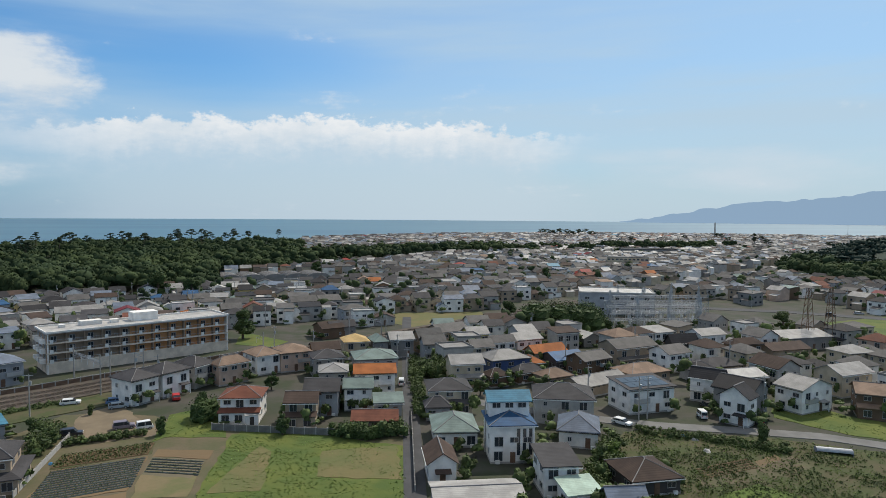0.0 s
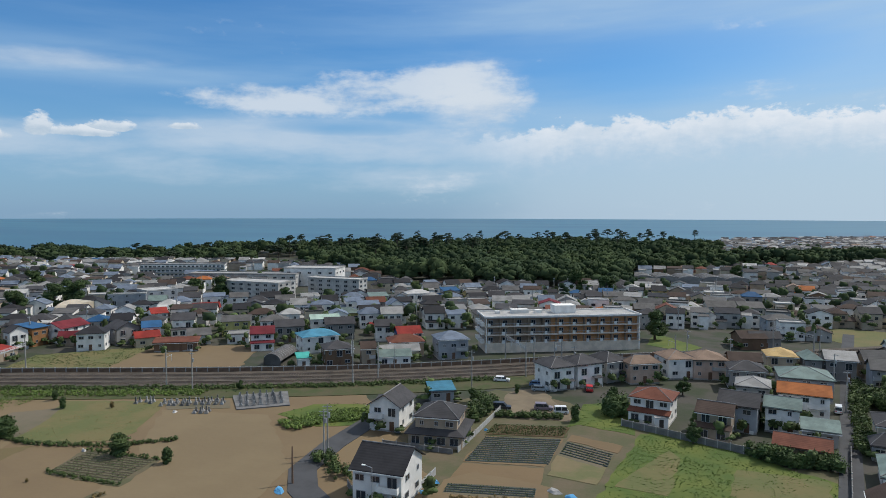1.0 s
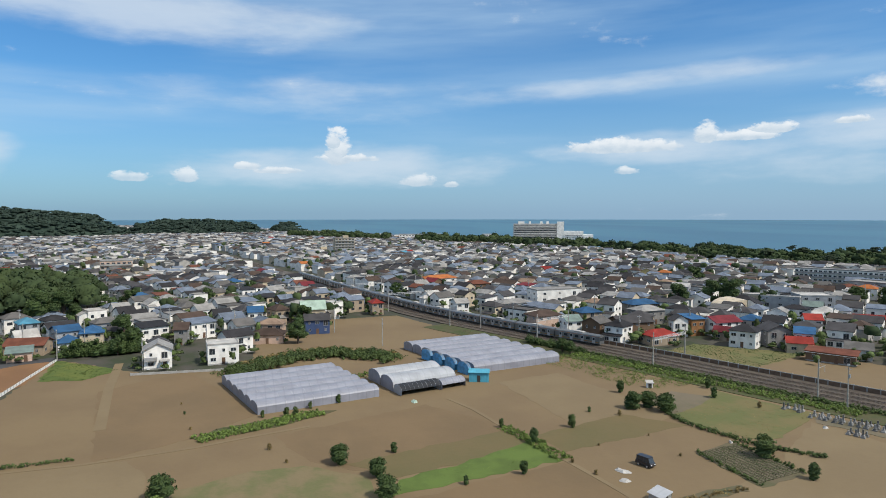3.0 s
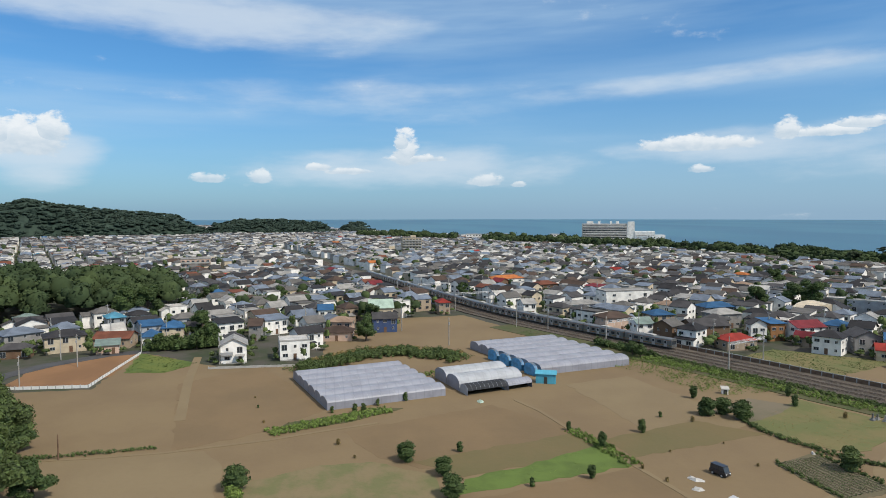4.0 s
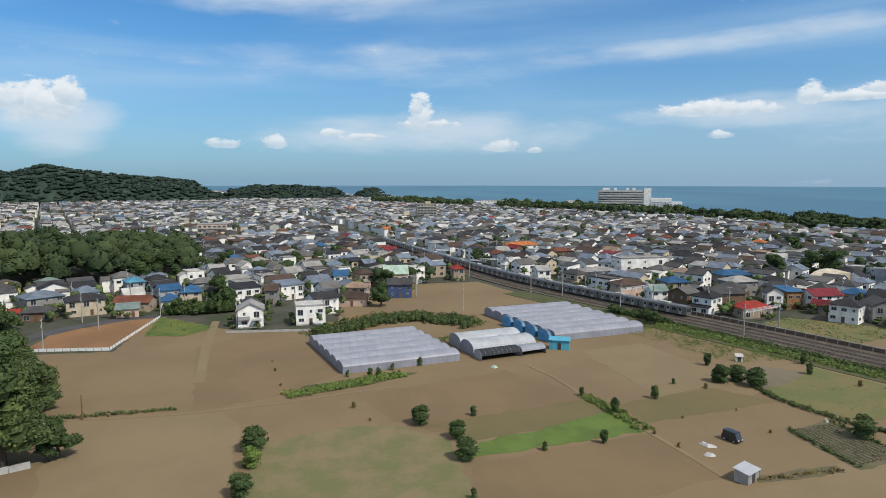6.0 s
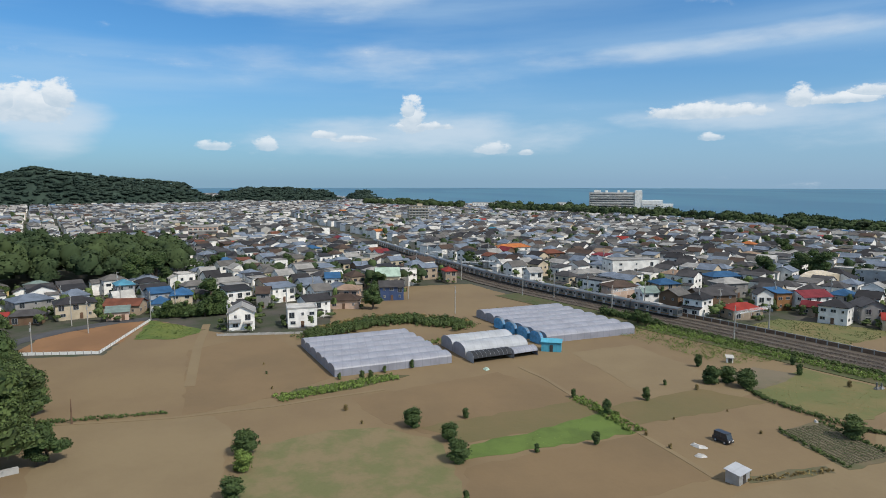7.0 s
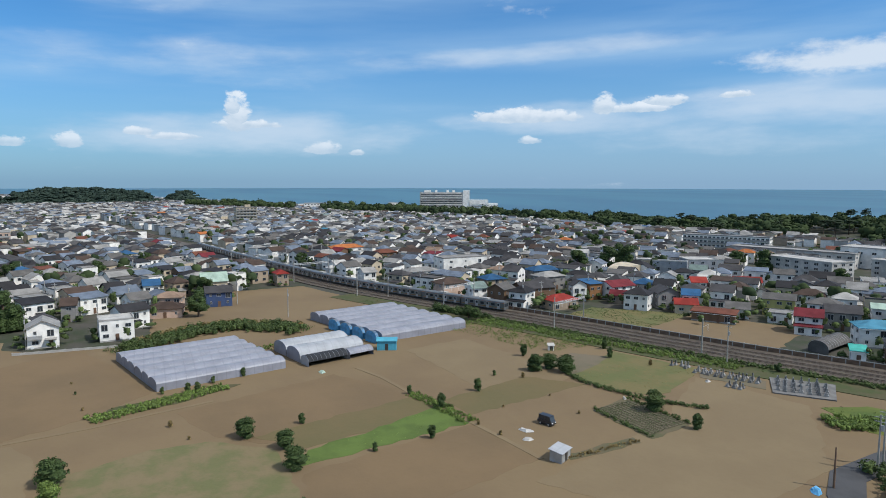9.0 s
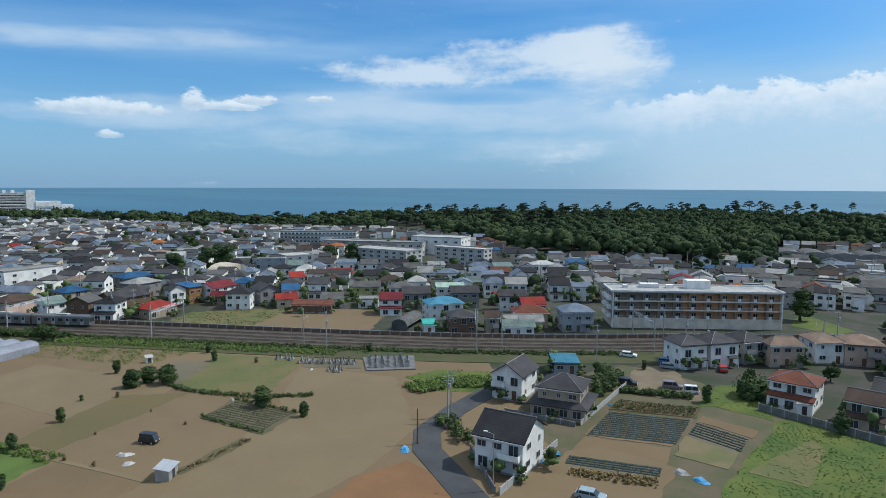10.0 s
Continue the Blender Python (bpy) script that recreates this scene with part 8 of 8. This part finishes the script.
tree(-120.1, -55.5, 11.2, 5.6, "leaf", 0.2, variant=1)
tree(-235.4, -55.0, 6.6, 3.3, "leaf_dark", 0.2, variant=2)
tree(-236.5, -49.6, 6.1, 3.1, "leaf_dark", 0.2, variant=0)
tree(-235.5, -42.8, 7.4, 3.7, "leaf_dark", 0.2, variant=1)
tree(-239.8, -38.8, 8.8, 4.4, "leaf_dark", 0.2, variant=2)
tree(-184.0, -89.7, 16.8, 8.4, "leaf", 0.2, variant=0)
tree(-267.0, -107.2, 6.8, 3.4, "leaf_dark", 0.2, variant=1)
tree(-269.4, -122.1, 8.0, 4.0, "leaf", 0.2, variant=2)
tree(-49.6, 151.5, 3.8, 1.9, "leaf_dark", 0.2, variant=0)
tree(-44.0, 143.3, 3.9, 2.0, "leaf", 0.2, variant=1)
tree(124.8, 232.8, 5.7, 2.9, "leaf_dark", 0.2, variant=2)
tree(128.6, 230.8, 5.3, 2.6, "leaf_dark", 0.2, variant=0)
tree(134.5, 228.4, 4.8, 2.4, "leaf", 0.2, variant=1)
tree(138.0, 222.8, 6.6, 3.3, "leaf_dark", 0.2, variant=2)
tree(245.6, 503.8, 8.0, 4.0, "leaf_dark", 0.2, variant=0)
tree(27.0, 490.0, 11.4, 5.7, "leaf_dark", 0.2, variant=1)
tree(189.3, 573.3, 10.8, 5.4, "leaf_dark", 0.2, variant=2)
tree(178.7, 423.0, 10.7, 5.3, "leaf_dark", 0.2, variant=0)
tree(188.4, 402.9, 8.8, 4.4, "leaf", 0.2, variant=1)
tree(195.4, 220.8, 9.0, 4.5, "leaf", 0.2, variant=2)
tree(15.3, 173.4, 4.2, 2.1, "leaf_dark", 0.2, variant=0)
tree(60.7, 236.6, 7.5, 3.8, "leaf_dark", 0.2, variant=1)
tree(54.8, 199.1, 6.4, 3.2, "leaf", 0.2, variant=2)
tree(69.0, 223.9, 5.1, 2.6, "leaf_dark", 0.2, variant=0)
tree(69.4, 209.1, 5.2, 2.6, "leaf_dark", 0.2, variant=1)

# ---- hedges and weeds ----
hedge("weed_belt", [(-196, -6), (-209, 7), (-217, 24), (-203, 42)], 9.0, 1.7, "leaf", "thick belt of green weeds and shrubs", 1.3, 0.3, 22, 3)
hedge("weed_belt", [(-199, -5), (-211, 8), (-219, 24), (-205, 43)], 8.0, 1.8, "leaf_dark", "darker green weeds growing through a belt of shrubs", 2.0, 0.3, 18, 15)
hedge("weed_belt", [(-168.0, 12.1), (-183.0, 24.5), (-189.3, 37.3)], 4.0, 0.6, "leaf_bright", "loose green weeds behind a tunnel greenhouse", 2.0, 0.25, 14, 16)
hedge("weed_belt", [(-204, -4), (-216, 8), (-222, 24), (-208, 44)], 5.0, 1.3, "leaf_dry", "reddish-brown dry weeds behind a green belt", 1.4, 0.26, 20, 4)
hedge("trackside_weeds", offset_line(WALL_LINE[8:16], -17.5), 3.0, 0.8, "leaf", "rough green weeds along the railway", 1.4, 0.24, 16, 5)
hedge("trackside_weeds", offset_line(WALL_LINE[9:13], -22), 5.0, 0.7, "leaf_bright", "bright green weeds below the railway", 1.5, 0.24, 14, 6)
hedge("trackside_hedge", offset_line(WALL_LINE[8:10], -18.0), 3.5, 2.4, "leaf_dark", "dark shrubs beside the railway", 1.5, 0.3, 26, 7)
hedge("field_hedge", [(-131, 92), (-122, 91.5), (-106, 97), (-98, 104)], 1.6, 0.7, "leaf", "low dark hedge between fields", 0.9, 0.2, 22, 8)
hedge("field_hedge", [(-107.3, 82.4), (-90.3, 82.8)], 1.0, 0.6, "leaf", "low clipped hedge round a plot", 0.8, 0.18, 22, 9)
hedge("field_hedge", [(-109.8, 93.3), (-92.6, 94.2)], 1.0, 0.6, "leaf", "low clipped hedge round a plot", 0.8, 0.18, 22, 10)
hedge("field_hedge", [(-89.2, 63.5), (-90.1, 79.4)], 0.9, 0.5, "leaf_dry", "row of dry stalks in a field", 0.8, 0.18, 20, 11)
hedge("flower_row", [(-134.7, -58.4), (-135.1, -45.1), (-136.5, -32.9)], 1.0, 0.7, "leaf", "row of leafy flowering plants along a path", 0.8, 0.2, 20, 12)
hedge("vegetable_row", [(-141.3, -11.5), (-146.3, -0.9), (-153.4, 15.1)], 4.5, 0.7, "leaf_bright", "rows of mixed green vegetables", 1.0, 0.2, 16, 13)
hedge("green_strip", [(-131.7, 52.0), (-121.2, 54.5), (-111.0, 56.1)], 3.2, 0.5, "leaf_bright", "strip of tall grass between fields", 1.0, 0.24, 22, 14)
hedge("lush_crop", [(-82.3, 118.9), (-76.4, 127.7), (-69.1, 133.4)], 7.0, 0.9, "leaf_bright", "lush green sweet-potato patch", 1.0, 0.26, 18, 15)
hedge("corn_row", [(-41.2, 143.6), (-35.0, 144.8), (-27.0, 146.8)], 2.4, 1.1, "leaf", "row of tall leafy crops beside a car park", 0.9, 0.22, 22, 16)
hedge("garden_hedge", [(10.9, 137.1), (17.6, 133.4), (24.3, 134.8)], 3.5, 2.6, "leaf_dark", "tall dark hedge in front of a low house", 1.1, 0.3, 30, 17)
hedge("garden_hedge", [(-16.8, 151.7), (-15.4, 157.7)], 4.0, 3.4, "leaf_dark", "dense dark shrubs beside a house", 1.1, 0.3, 30, 18)
hedge("lane_hedge", [(41.7, 201.9), (34.6, 163.6), (31.7, 145.0)], 2.5, 2.0, "leaf", "bushy green hedge along a lane", 1.2, 0.3, 26, 19)
hedge("allotment_shrubs", [(75.0, 125.2), (84.7, 119.3), (91.7, 112.5), (98.3, 107.7)], 4.0, 1.0, "leaf", "shrubs and weeds at the edge of an allotment", 1.8, 0.3, 24, 22)
hedge("allotment_shrubs", [(51.3, 99.5), (59.8, 110.5), (67.5, 121.4)], 4.0, 1.9, "leaf", "overgrown shrubs behind a barn", 1.3, 0.3, 26, 23)
hedge("grove", [(42.9, 179.7), (49.4, 192.4), (58.5, 186.7)], 10.0, 3.4, "leaf", "overgrown garden full of green trees", 2.2, 0.4, 40, 24)
hedge("grove", [(101.1, 253.4), (112.2, 244.4), (122.7, 235.8)], 12.0, 8.5, "leaf_dark", "dark trees in front of a substation", 2.6, 0.5, 60, 25)
hedge("grove", [(131.3, 154.0), (133.7, 147.4)], 8.0, 4.8, "leaf_dark", "dense dark shrubs behind a modern house", 2.2, 0.45, 60, 26)
hedge("grove", [(-236.0, -58.9), (-236.2, -47.7), (-239.4, -35.8)], 5.0, 3.6, "leaf_dark", "dark tall hedge behind a field", 1.4, 0.36, 40, 27)
hedge("yard_shrubs", [(-65.2, 106.8), (-58.9, 100.6), (-55.3, 98.3)], 3.0, 1.6, "leaf", "garden shrubs beside a lane", 1.0, 0.26, 24, 30)
hedge("yard_shrubs", [(-45.0, 138.0), (-46.5, 153.1)], 4.0, 2.4, "leaf", "garden shrubs behind a house", 1.2, 0.3, 26, 31)
hedge("bean_row", [(-36.0, 97.5), (-30.0, 99.2), (-23.3, 101.0)], 3.0, 0.55, "leaf_dry", "dry and green bean rows", 0.9, 0.2, 18, 33)

patch("field_ground", [(-62, 78), (-63, 128), (-48, 165), (-36, 164), (-14, 151), (12, 139), (27, 133), (22, 100), (10, 60)], 0.008, "plot_earth", "weedy brown ground round fields and plots", "ground")
patch("allotment_ground", [(48, 84), (58, 112), (72, 126), (82, 124), (100, 115.5), (119, 101), (150, 70)], 0.008, "weeds", "overgrown ground round allotments", "ground")
tufts("meadow_grass", FIELD["lawn_field"] + FIELD["rough_grass"], 2.2, 0.13, "leaf_bright", "rank bright green grass in patches", 3, 0.07)
tufts("meadow_weeds", FIELD["lush_plot"], 0.5, 0.10, "leaf", "darker weeds among the grass", 4, 0.25)
tufts("field_weeds", FIELD["allotment"] + FIELD["allotment_ground"], 3.2, 0.14, "leaf", "green weeds and vegetables over an allotment", 5, 0.22)
tufts("field_weeds", FIELD["allotment"] + FIELD["allotment_ground"], 2.0, 0.08, "leaf_bright", "bright leafy crops over an allotment", 6, 0.2)
tufts("dry_weeds", FIELD["fallow_field"], 1.2, 0.06, "leaf_dry", "dry yellow weeds over fallow ground", 8, 0.08)
tufts("pasture_weeds", FIELD["crop_field"], 1.8, 0.06, "leaf_bright", "thin green weeds over a pasture", 9, 0.06)
tufts("verge_weeds", [[(-300, 60), (-232, 78), (-175, 106), (-116, 134), (-77, 158), (-77, 168), (-116, 146), (-175, 117), (-232, 90)]], 3.6, 0.11, "leaf", "rank green weeds on the railway verge", 10, 0.35)
tufts("verge_weeds", [[(-186, 86), (-150, 98), (-150, 118), (-200, 100)]], 4.0, 0.11, "leaf_bright", "bright green weeds below the railway", 11, 0.3)
tufts("verge_weeds", FIELD["stubble_field"] + FIELD["grass_strip"] + FIELD["vegetable_plot"], 2.0, 0.09, "leaf", "weeds over a stubble field", 12, 0.16)

tufts("belt_weeds", [[(-193, -8), (-205, 2), (-214, 22), (-199, 42), (-206, 48), (-226, 26), (-214, 0), (-200, -12)]], 3.0, 0.2, "leaf", "rank weeds round a belt of shrubs", 13, 0.5)

# ---- planted rows ----
crop_rows("mulched_rows", (-39.3, 114.4), (-39.5, 128.8), (-24.6, 132.8), 13, 0.30, 0.42, "leaf_dark", "mulch_film", "dense rows of seedlings in dark mulch film")
crop_rows("mulched_rows", (-38.1, 100.2), (-38.6, 103.8), (-24.0, 107.1), 4, 0.30, 0.36, "leaf_dark", "mulch_film", "short rows of seedlings in dark mulch film")
crop_rows("crop_rows", (-40.1, 130.1), (-40.0, 136.8), (-24.4, 140.8), 9, 0.55, 0.34, "leaf", "soil_dark", "rows of low leafy green crops")
crop_rows("crop_rows", (-23.4, 124.4), (-23.2, 131.8), (-13.8, 128.3), 6, 0.3, 0.3, "leaf_dark", "mulch_film", "short mulched rows of vegetables")
crop_rows("crop_rows", (-91.4, 83.1), (-93.4, 94.0), (-108.6, 92.5), 11, 0.35, 0.36, "leaf_dark", "soil_grey", "rows of green vegetables in a small plot")
crop_rows("crop_rows", (73.0, 99.3), (74.3, 104.3), (87.0, 106.6), 5, 0.4, 0.3, "leaf", "soil", "short rows of vegetables in an allotment")
